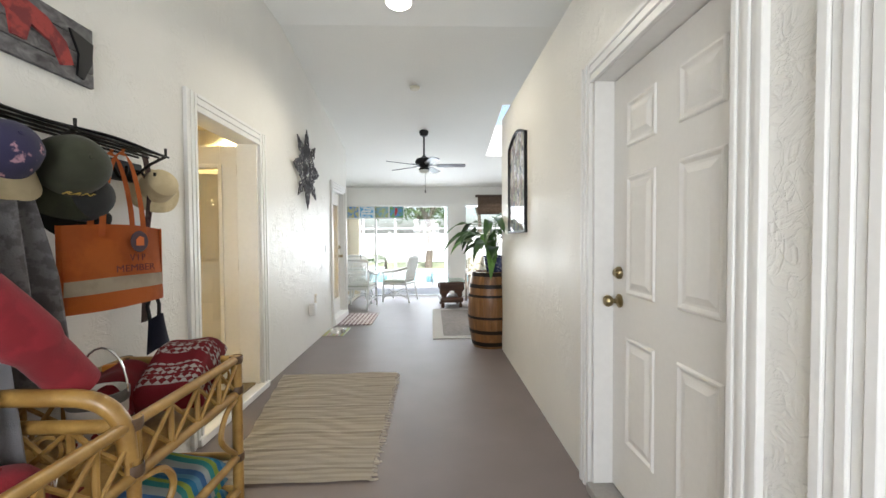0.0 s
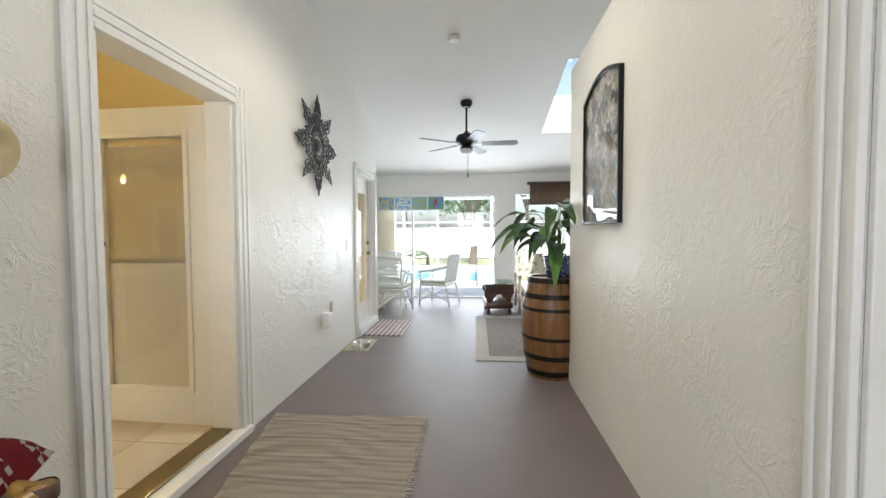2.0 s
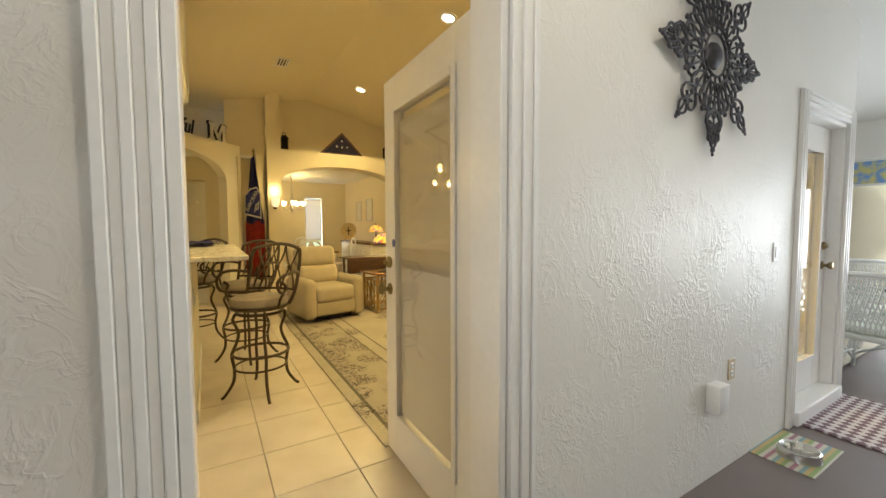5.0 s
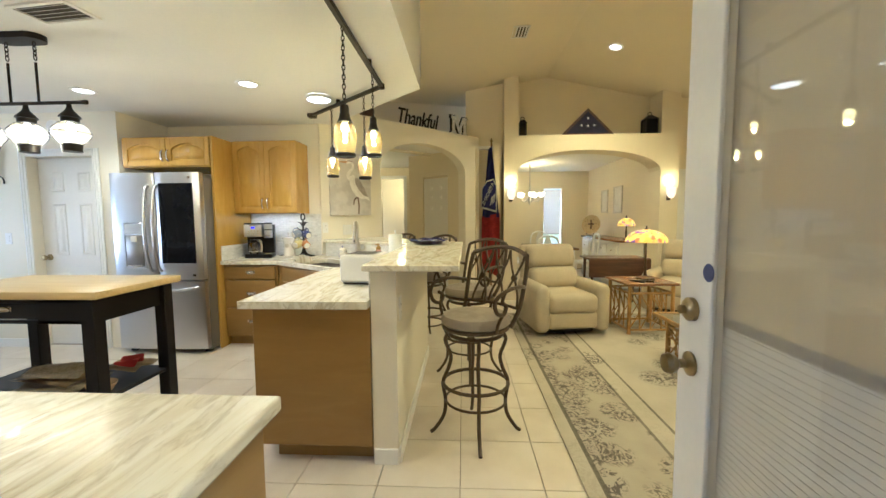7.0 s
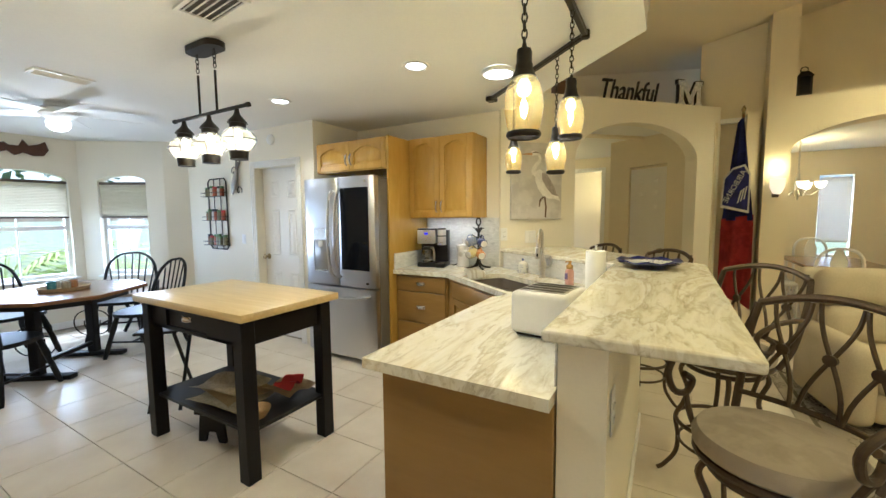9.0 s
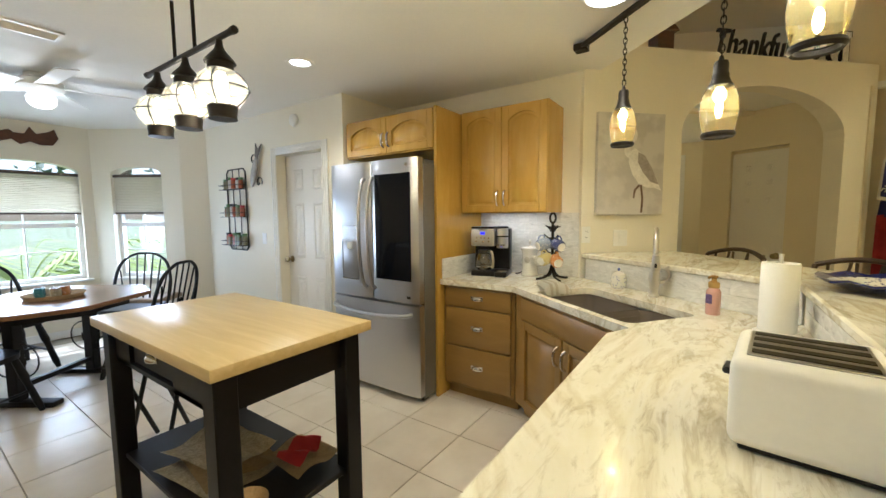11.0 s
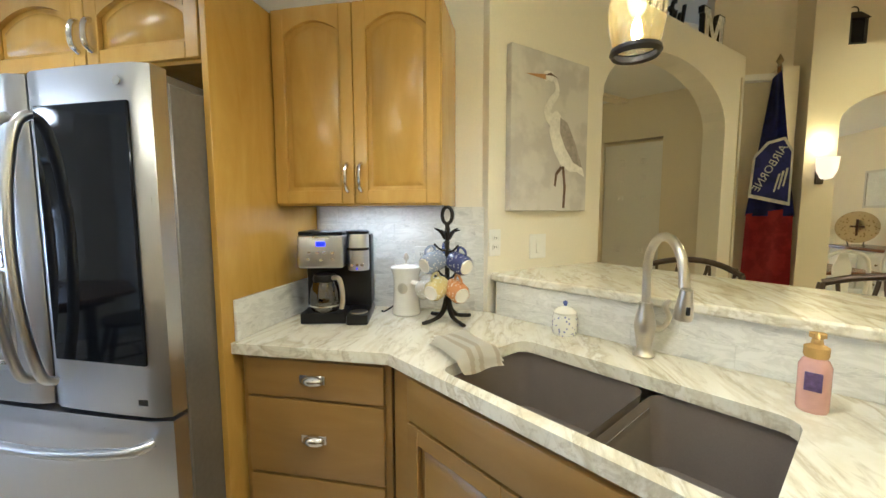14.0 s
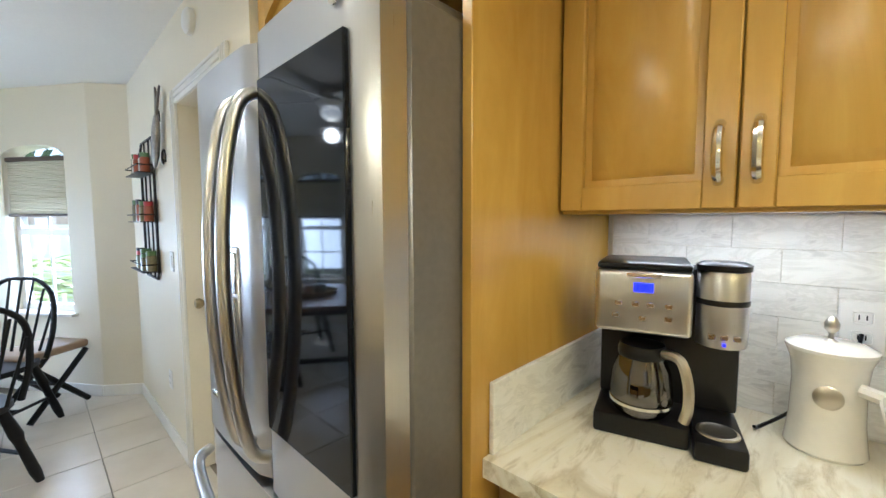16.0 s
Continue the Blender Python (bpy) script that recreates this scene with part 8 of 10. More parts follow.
six_panel_door("door_near", 0.90, 2.05, M_DOOR, "white six-panel door beside the entry", pose(0.885, 0.665, 0.03, 0, 0, -90), 0.83)
# unseen window behind the walk, added to go with the entry fill lamp
ew = thing("window_entry", "unseen white framed window added for the entry fill light", "window", kind="structure")
g = part("pane", cube(-0.9, 0.3, -1.68, -1.675, 0.6, 2.3), M_PANE, ew)
g.visible_shadow = False
bm = bmesh.new()
for a, b, c, e in ((-0.9, -0.85, 0.6, 2.3), (0.25, 0.3, 0.6, 2.3), (-0.85, 0.25, 0.6, 0.65), (-0.85, 0.25, 2.25, 2.3), (-0.33, -0.27, 0.65, 2.25)):
    box(bm, a, b, -1.70, -1.64, c, e)
part("window_frame", bm, M_TRIM, ew, smooth=False)

# sliding glass and frames of the far wall
M_ALU = plain("white_aluminium", (0.74, 0.74, 0.72), 0.4, vary=0.04)


def glazing(name, x0, x1, z0, z1, posts, label):
    w = thing(name, label, "window", kind="structure")
    bmx = bmesh.new()
    box(bmx, x0, x1, 9.05, 9.10, z1 - 0.04, z1)
    box(bmx, x0, x1, 9.05, 9.10, z0, z0 + 0.03)
    part("window_frame", bmx, M_ALU, w, smooth=False)
    xs = [x0 + 0.02, *posts, x1 - 0.02]
    for x in xs:
        part("mullion", cube(x - 0.02, x + 0.02, 9.052, 9.098, z0 + 0.03, z1 - 0.04), M_ALU, w)
    for a, b in zip(xs, xs[1:]):
        g = part("pane", cube(a + 0.02, b - 0.02, 9.072, 9.076, z0 + 0.03, z1 - 0.04), M_PANE, w)
        g.visible_shadow = False


glazing("window_patio", -2.6, 0.40, 0.0, 2.10, [-1.3], "wide sliding glass opening to the pool")
glazing("window_patio_right", 0.75, 3.4, 0.28, 2.13, [2.1], "wide glazed window to the pool")

# stained picture panel hung in the opening
sg = thing("picture_panel", "long hanging panel with four bright tropical pictures", "sign", (0, 0, 0))
part("frame", cube(-2.02, -0.64, 9.015, 9.03, 1.79, 2.09, 0.003), M_ALU, sg)
cols = [((0.15, 0.30, 0.62), (0.55, 0.52, 0.20)), ((0.12, 0.42, 0.70), (0.60, 0.70, 0.78)), ((0.40, 0.46, 0.20), (0.25, 0.45, 0.60)), ((0.10, 0.28, 0.70), (0.15, 0.35, 0.10))]
for k, (c1, c2) in enumerate(cols):
    x = -2.0 + 0.34 * k
    pn = part("picture", cube(x + 0.012, x + 0.325, 9.008, 9.0145, 1.815, 2.065), fabric("painted_glass", c1, c2, 14, 0.3, 60, 0.4, 0.6), sg, "bright painted tropical picture")
    if k == 1:
        for j, (w, z) in enumerate(((0.14, 2.01), (0.20, 1.95), (0.24, 1.89))):
            part("writing_bar", cube(x + 0.165 - w / 2, x + 0.165 + w / 2, 9.004, 9.0075, z, z + 0.025), M_WHITE, pn)
    if k == 3:
        part("parrot", prism(bmesh.new(), [(x + 0.12, 1.85), (x + 0.17, 1.88), (x + 0.20, 1.97), (x + 0.18, 2.04), (x + 0.14, 2.03), (x + 0.13, 1.95)], -9.0075, -9.004, Matrix(((1, 0, 0, 0), (0, 0, -1, 0), (0, 1, 0, 0), (0, 0, 0, 1)))), plain("parrot_red", (0.50, 0.05, 0.06), 0.4), pn, "red parrot shape", smooth=False)
# rolled bamboo blind
rb = thing("roller_blind", "brown woven roller blind, partly rolled up", "blind", (0, 0, 0))
part("cassette", rod(bmesh.new(), (1.0, 8.95, 2.30), (3.5, 8.95, 2.30), 0.03), plain("brown_rail", (0.08, 0.055, 0.04), 0.5), rb)
part("cloth", cloth(30, 8, lambda u, v: (1.05 + 2.4 * u, 8.93 + 0.004 * math.sin(v * 20), 2.30 - 0.41 * v), 0.003), fabric("brown_woven_mesh", (0.15, 0.11, 0.085), (0.12, 0.085, 0.06), 30), rb, "brown woven cloth")
part("bottom_bar", cube(1.05, 3.45, 8.92, 8.94, 1.875, 1.895), plain("brown_bar", (0.08, 0.055, 0.04), 0.5), rb)

# rug by the house door
M_JUTE = stripes("undyed_jute", [(0.62, 0.565, 0.48), (0.56, 0.50, 0.415), (0.64, 0.59, 0.51), (0.54, 0.48, 0.395), (0.62, 0.565, 0.48), (0.47, 0.415, 0.34), (0.66, 0.61, 0.53), (0.54, 0.485, 0.40), (0.62, 0.57, 0.49)], "Y", 0.21, 0.95)
rg = thing("jute_rug", "undyed ribbed jute rug with a fringe on the porch floor", "rug")
rnd = random.Random(2)
part("weave", cloth(70, 120, lambda u, v: (-1.24 + 0.89 * u - 0.26 * max(0, v - 0.3) * (1 - u) * 1.2 + 0.006 * math.sin(40 * v), 2.10 + 1.72 * v + 0.03 * (u - 0.5), 0.012 + 0.0045 * math.sin(v * 330 + 2.5 * math.sin(5 * u) + math.sin(17 * v)) + 0.003 * math.sin(9 * u + 13 * v)), -0.010), M_JUTE, rg)
bm = bmesh.new()
for k in range(150):
    y = 2.11 + 1.70 * k / 150
    a = rnd.uniform(-0.02, 0.02)
    tube(bm, [(-0.352, y, 0.010), (-0.335 + a * 0.3, y + a * 0.5, 0.006), (-0.325 + a, y + a, 0.004)], 0.0022, 4)
part("fringe", bm, M_JUTE, rg)

# iron wall medallion
M_ART = plain("charcoal_cast_metal", (0.05, 0.048, 0.052), 0.5, 0.5, vary=0.4, scale=14, relief=0.2)
wa = thing("wall_medallion", "dark cast-metal scrolled star medallion on the wall", "wall ornament")
wa.matrix_basis = pose(-1.50, 4.745, 2.165, 0, 0, 90)
part("hub", lathe(bmesh.new(), [(0, 0.03), (0.03, 0.028), (0.055, 0.015), (0.065, 0.0)], 24, pose(0, 0, 0, 90, 0, 0)), M_ART, wa)
for rr in (0.10, 0.135):
    part("hub_ring", tube(bmesh.new(), [(rr * math.cos(radians(a)), -0.012, rr * math.sin(radians(a))) for a in range(0, 360, 15)], 0.006, 6, True), M_ART, wa)
for k in range(16):
    a = radians(22.5 * k + 90)
    big = k % 2 == 0
    dense = k % 4 == 0
    R = Matrix.Rotation(-a + math.pi / 2, 4, "Y")

    def lp(*pts):
        return [R @ Vector((x, -0.012, z)) for x, z in pts]
    bm = bmesh.new()
    for s in (-1, 1):
        tube(bm, smooth_line(lp((0.0, 0.13), (s * 0.035, 0.18), (s * 0.05, 0.235), (s * 0.02, 0.27), (s * 0.004, 0.235), (s * 0.02, 0.215)), 4), 0.006, 6)
        if big:
            tube(bm, smooth_line(lp((0.0, 0.25), (s * 0.055, 0.30), (s * 0.06, 0.345), (s * 0.03, 0.365), (s * 0.012, 0.335), (s * 0.03, 0.32)), 4), 0.0065, 6)
            tube(bm, smooth_line(lp((0.0, 0.34), (s * 0.03, 0.385), (s * 0.022, 0.42), (0.0, 0.44)), 4), 0.006, 6)
        if dense:
            for q in (0.0, 0.07, 0.14):
                tube(bm, smooth_line(lp((s * 0.02, 0.19 + q), (s * (0.085 - 0.3 * q), 0.215 + q), (s * (0.092 - 0.3 * q), 0.255 + q), (s * (0.062 - 0.3 * q), 0.265 + q), (s * (0.057 - 0.3 * q), 0.24 + q)), 4), 0.0065, 6)
    tube(bm, lp((0, 0.10), (0, 0.42 if big else 0.27)), 0.005, 6)
    for z, r in (((0.285, 0.016), (0.36, 0.014), (0.445, 0.016), (0.468, 0.010)) if big else ((0.285, 0.014),)):
        bmesh.ops.create_uvsphere(bm, u_segments=8, v_segments=6, radius=r, matrix=Matrix.Translation(lp((0, z))[0]) @ Matrix.Diagonal((1, 0.6, 1, 1)))
    part("scroll_arm", bm, M_ART, wa)
# outlets, switch
bx = thing("outlet_cover", "white weatherproof outlet cover on the plaster", "wall plate")
bx.matrix_basis = pose(-1.52, 4.88, 0.46, 0, 0, 90)
part("box", cube(-0.05, 0.055, -0.07, 0, -0.075, 0.075, 0.008, 2), M_WHITE, bx)
part("socket_panel", cube(0.0555, 0.062, -0.06, -0.01, -0.05, 0.05, 0.003), plain("grey_plastic", (0.12, 0.12, 0.13), 0.5), bx, "grey side panel")
wall_plate("wall_outlet", pose(-1.519, 5.10, 0.56, 0, 0, 90), "ivory wall outlet on plaster", "socket", 0.075, 0.118, plain("ivory_plastic", (0.62, 0.52, 0.34), 0.4))
wall_plate("light_switch", pose(-1.519, 5.62, 1.19, 0, 0, 90), "white light switch on plaster")
# mat, bowl
M_MAT = stripes("striped_plastic_mat", [(0.30, 0.40, 0.16), (0.62, 0.60, 0.52), (0.42, 0.20, 0.26), (0.62, 0.60, 0.5), (0.25, 0.38, 0.40), (0.55, 0.42, 0.18)], "X", 0.12, 0.5)
solid("feeding_mat", cube(-0.15, 0.15, -0.24, 0.24, 0, 0.005, 0.001), M_MAT, "striped plastic mat under a pet bowl", "mat", at=(-1.37, 5.61, 0.001))
solid("pet_bowl", lathe(bmesh.new(), [(0, 0.012), (0.07, 0.012), (0.085, 0.05), (0.09, 0.055), (0.098, 0.05), (0.105, 0.004), (0.10, 0.0), (0, 0.0)], 30), M_CHROME, "steel pet bowl on a striped mat", "bowl", at=(-1.34, 5.55, 0.006))


def diamond_material():
    m, nodes, links, b = material("trellis_mat")
    c = nodes.new("ShaderNodeTexChecker")
    c.inputs["Scale"].default_value = 22
    c.inputs["Color1"].default_value, c.inputs["Color2"].default_value = (0.62, 0.58, 0.58, 1), (0.20, 0.13, 0.15, 1)
    links.new(coords(nodes, links, (1, 1, 0.001), (0, 0, 45)), c.inputs["Vector"])
    links.new(c.outputs[0], b.inputs["Base Color"])
    b.inputs["Roughness"].default_value = 0.95
    return m


solid("door_mat", cube(-1.50, -0.95, 6.03, 6.95, 0.001, 0.012, 0.004), diamond_material(), "white and plum lattice door mat", "mat")
# framed picture on the partition
fp = thing("arched_picture", "black-framed arched waterfront picture behind glass", "picture")
fp.matrix_basis = pose(0.83, 4.115, 1.38, 0, 0, -90)
W2, H2 = 0.735, 0.97
outp = [(0, 0), (W2, 0), (W2, H2 - 0.09)] + [(W2 - W2 * k / 12, H2 - 0.09 + 0.09 * math.sin(math.pi * k / 12)) for k in range(1, 12)] + [(0, H2 - 0.09)]
inn = [(W2 / 2 + (x - W2 / 2) * 0.95, H2 / 2 + (z - H2 / 2) * 0.955) for x, z in outp]
bm = bmesh.new()
n = len(outp)
for k in range(n):
    prism(bm, [outp[k], outp[(k + 1) % n], inn[(k + 1) % n], inn[k]], 0.0, 0.028, XZM)
part("frame", bm, M_BLACK, fp, smooth=False)
mp, nodes, links, b = material("waterfront_print")
cell = nodes.new("ShaderNodeTexVoronoi")
cell.inputs["Scale"].default_value = 13
links.new(coords(nodes, links, (1.3, 1, 1.0)), cell.inputs["Vector"])
hue = nodes.new("ShaderNodeSeparateColor")
links.new(cell.outputs["Color"], hue.inputs[0])
tint = ramp(nodes, links, hue.outputs[0], [(0.05, (0.05, 0.06, 0.09)), (0.25, (0.26, 0.15, 0.10)), (0.42, (0.36, 0.33, 0.30)), (0.58, (0.16, 0.20, 0.13)), (0.74, (0.44, 0.36, 0.22)), (0.92, (0.50, 0.48, 0.47))])
ink = ramp(nodes, links, noise_tex(nodes, links, coords(nodes, links), 38, 5, 0.7), [(0.42, (0.25, 0.22, 0.22)), (0.56, (1, 1, 1))])
blend = nodes.new("ShaderNodeMix")
blend.data_type, blend.blend_type = "RGBA", "MULTIPLY"
blend.inputs["Factor"].default_value = 0.8
links.new(tint, blend.inputs["A"])
links.new(ink, blend.inputs["B"])
links.new(blend.outputs["Result"], b.inputs["Base Color"])
b.inputs["Roughness"].default_value, b.inputs["Coat Weight"].default_value, b.inputs["Coat Roughness"].default_value = 0.5, 1.0, 0.02
part("print", prism(bmesh.new(), inn, 0.004, 0.012, XZM), mp, fp, "dusky waterfront print under glass", smooth=False)

# barrel with the plant
br = thing("barrel", "oak half-height barrel with black hoops", "barrel", (0.72, 4.84, 0))


def barrel_r(z):
    return 0.215 + 0.062 * (1 - (2 * z / 0.92 - 1) ** 2)


M_STAVE = wood("oiled_oak_stave", (0.13, 0.055, 0.016), (0.30, 0.145, 0.05), 0.35, (9, 9, 0.9))
NS = 22
seg = 10
for k in range(NS):
    bmx = bmesh.new()
    a0, a1 = 2 * math.pi * (k + 0.015) / NS, 2 * math.pi * (k + 0.985) / NS
    cols2 = []
    for j in range(seg + 1):
        z = 0.92 * j / seg
        r = barrel_r(z)
        am = (a0 + a1) / 2
        cols2.append([bmx.verts.new((rr * math.cos(a), rr * math.sin(a), z)) for a, rr in ((a0, r), (am, r * 1.004), (a1, r), (a1, r - 0.02), (a0, r - 0.02))])
    for p, q in zip(cols2, cols2[1:]):
        for e in range(5):
            bmx.faces.new((p[e], p[(e + 1) % 5], q[(e + 1) % 5], q[e]))
    bmx.faces.new(cols2[0][::-1])
    bmx.faces.new(cols2[-1])
    part("stave", bmx, M_STAVE, br)
for z, h in ((0.03, 0.05), (0.18, 0.045), (0.36, 0.03), (0.62, 0.03), (0.73, 0.045), (0.87, 0.045)):
    part("hoop", lathe(bmesh.new(), [(barrel_r(z) + 0.001, z), (barrel_r(z) + 0.005, z), (barrel_r(z + h) + 0.005, z + h), (barrel_r(z + h) + 0.001, z + h)], 40), M_IRON, br, "black iron hoop")
part("head", lathe(bmesh.new(), [(0, 0.895), (0.20, 0.895), (0.20, 0.88), (0, 0.88)], 30), M_STAVE, br)
pp = thing("plant_pot", "blue and white patterned ceramic pot on the barrel", "pot", (0.78, 4.86, 0.896))
part("pot", lathe(bmesh.new(), [(0, 0), (0.09, 0), (0.10, 0.01), (0.125, 0.12), (0.135, 0.20), (0.145, 0.205), (0.145, 0.22), (0.13, 0.22), (0.12, 0.15), (0, 0.15)], 30), spotted("blue_white_china", (0.05, 0.06, 0.14), (0.50, 0.52, 0.58), 34), pp)
part("soil", lathe(bmesh.new(), [(0, 0.19), (0.128, 0.185)], 20), plain("potting_soil", (0.03, 0.02, 0.015), 0.95, grain=120), pp, "dark soil")
ly = thing("peace_lily", "large dark green peace lily with drooping leaves", "plant", (0.76, 4.86, 1.08))
rnd = random.Random(8)
M_LEAF = plain("dark_glossy_leaf", (0.035, 0.085, 0.022), 0.32, vary=0.35, scale=9, grain=30, coat=0.2)
M_LEAF2 = plain("bright_leaf", (0.09, 0.20, 0.04), 0.35, vary=0.3, scale=9, grain=30)
M_STALK = plain("green_stalk", (0.06, 0.12, 0.03), 0.5)
for k in range(34):
    a = 2 * math.pi * (k * 0.382) + rnd.uniform(-0.3, 0.3)
    reach = rnd.uniform(0.12, 0.36)
    top = rnd.uniform(0.14, 0.60) * (1.1 - 0.55 * reach / 0.5)
    if math.cos(a) > 0.3:
        reach *= 0.6
    if -2.2 < math.atan2(math.sin(a), math.cos(a)) < -0.9:
        reach *= 0.45
    p0 = Vector((0.04 * math.cos(a), 0.04 * math.sin(a), 0.02))
    p1 = Vector((reach * 0.5 * math.cos(a), reach * 0.5 * math.sin(a), top * 0.9))
    p2 = Vector((reach * math.cos(a), reach * math.sin(a), top))
    droop = rnd.uniform(0.08, 0.42)
    L = rnd.uniform(0.26, 0.42)
    part("stalk", tube(bmesh.new(), smooth_line([p0, p1, p2], 4), 0.004, 5), M_STALK, ly)
    d = Vector((math.cos(a), math.sin(a), 0))
    side = Vector((-math.sin(a), math.cos(a), 0))
    wl = rnd.uniform(0.055, 0.085)
    tw = rnd.uniform(-0.5, 0.5)

    def leaf(u, v):
        w = wl * math.sin(math.pi * min(1, 0.04 + u * 0.96)) ** 0.75 * (1.15 - 0.5 * u)
        s = (v - 0.5) * 2
        c = p2 + d * (L * u * (1 - 0.35 * droop * u)) + Vector((0, 0, 0.04 * math.sin(2.2 * u) - droop * u * u))
        sd = (side * math.cos(tw) + Vector((0, 0, math.sin(tw))))
        return c + sd * (s * w) + Vector((0, 0, 0.25 * w * abs(s) + 0.006 * math.sin(14 * u + 3 * s)))
    part("leaf", cloth(12, 6, leaf), M_LEAF if k % 5 else M_LEAF2, ly)

# bordered porch rug
M_PRUG = fabric("taupe_flat_weave", (0.25, 0.21, 0.19), (0.20, 0.17, 0.15), 20)
M_PRUGB = stripes("cream_rug_border", [(0.50, 0.47, 0.43), (0.42, 0.39, 0.35)], "Y", 0.03)
pr = thing("porch_rug", "taupe flat-woven rug with a cream border", "rug")
part("field", cube(0.15, 2.5, 5.28, 7.18, 0.002, 0.009, 0.002), M_PRUG, pr)
bm = bmesh.new()
for a, b, c, e in ((0.0, 2.65, 5.13, 5.28), (0.0, 2.65, 7.18, 7.33), (0.0, 0.15, 5.28, 7.18), (2.5, 2.65, 5.28, 7.18)):
    box(bm, a, b, c, e, 0.001, 0.008)
part("border", bm, M_PRUGB, pr, "cream banded border", smooth=False)
# carved side table
ct2 = thing("carved_side_table", "dark carved wooden side table with a glass top", "side table", (0.36, 7.72, 0), 4)
part("glass_top", cube(-0.27, 0.27, -0.33, 0.33, 0.505, 0.515, 0.003), pane_glass("green_edge_glass", (0.85, 0.95, 0.92)), ct2, "thick glass top")
part("tabletop", cube(-0.24, 0.24, -0.30, 0.30, 0.46, 0.503, 0.012, 2), M_DARKWOOD, ct2)
for y in (-0.25, 0.25):
    prof = [(-0.23, 0.46), (-0.24, 0.36), (-0.20, 0.30), (-0.16, 0.20), (-0.12, 0.20), (-0.09, 0.27), (-0.03, 0.33), (0.03, 0.33), (0.09, 0.27), (0.12, 0.20), (0.16, 0.20), (0.20, 0.30), (0.24, 0.36), (0.23, 0.46)]
    part("carved_apron", prism(bmesh.new(), prof, -y - 0.02, -y + 0.02, XZM), M_DARKWOOD, ct2, smooth=False)
part("shelf", cube(-0.22, 0.22, -0.28, 0.28, 0.10, 0.20, 0.02, 2), M_DARKWOOD, ct2)
for x in (-0.17, 0.17):
    for y in (-0.23, 0.23):
        part("leg", tube(bmesh.new(), [(x, y, 0), (x, y, 0.04), (x, y, 0.08), (x, y, 0.10)], [0.03, 0.036, 0.025, 0.03]), M_DARKWOOD, ct2)
        part("post", tube(bmesh.new(), [(x, y, 0.20), (x, y, 0.26), (x, y, 0.33), (x, y, 0.40)], [0.025, 0.034, 0.022, 0.03]), M_DARKWOOD, ct2)
# loveseat
lv = thing("loveseat", "loveseat with cream floral cushions and a grey wooden frame", "sofa", (1.50, 7.98, 0), 0)
M_FLORAL = fabric("cream_floral_cotton", (0.50, 0.47, 0.38), (0.20, 0.19, 0.12), 13, 0.9, 200, 0.36, 0.46)
M_GREYWOOD = wood("weathered_grey_wood", (0.20, 0.16, 0.12), (0.36, 0.31, 0.26), 0.5)
for x in (-0.78, 0.78):
    part("arm", tube(bmesh.new(), smooth_line([(x, -0.42, 0.60), (x, -0.30, 0.63), (x, 0.1, 0.64), (x, 0.35, 0.62)], 4), 0.03), M_GREYWOOD, lv)
    for y in (-0.38, 0.33):
        part("leg", tube(bmesh.new(), [(x, y, 0), (x, y, 0.06), (x, y, 0.10), (x, y, 0.40), (x, y, 0.61)], [0.018, 0.03, 0.02, 0.028, 0.022]), M_GREYWOOD, lv)
part("seat_frame", cube(-0.76, 0.76, -0.36, 0.36, 0.24, 0.30, 0.01), M_GREYWOOD, lv)
for x in (-0.375, 0.375):
    part("seat_cushion", cushion(bmesh.new(), x - 0.37, x + 0.37, -0.40, 0.28, 0.30, 0.47, 0.05, 0.02), M_FLORAL, lv)
    bm = cushion(bmesh.new(), x - 0.37, x + 0.37, -0.07, 0.09, -0.26, 0.26, 0.06)
    bm.transform(pose(0, 0.32, 0.70, -12, 0, 0))
    part("back_cushion", bm, M_FLORAL, lv)
bm = lathe(bmesh.new(), [(0.12 * math.sin(radians(a)), 0.12 - 0.12 * math.cos(radians(a))) for a in range(0, 181, 12)], 24)
bb = thing("ball", "orange pebbled rubber ball on the floor", "ball", (1.03, 7.50, 0.001))
part("skin", bm, plain("orange_rubber", (0.36, 0.10, 0.03), 0.6, vary=0.15, grain=160, relief=0.4), bb)
part("seam", tube(bmesh.new(), [(0.1205 * math.cos(radians(a)), 0.1205 * math.sin(radians(a)), 0.12) for a in range(0, 360, 15)], 0.002, 5, True), M_BLACK, bb)
part("seam", tube(bmesh.new(), [(0, 0.1205 * math.cos(radians(a)), 0.12 + 0.1205 * math.sin(radians(a))) for a in range(0, 360, 15)], 0.002, 5, True), M_BLACK, bb)


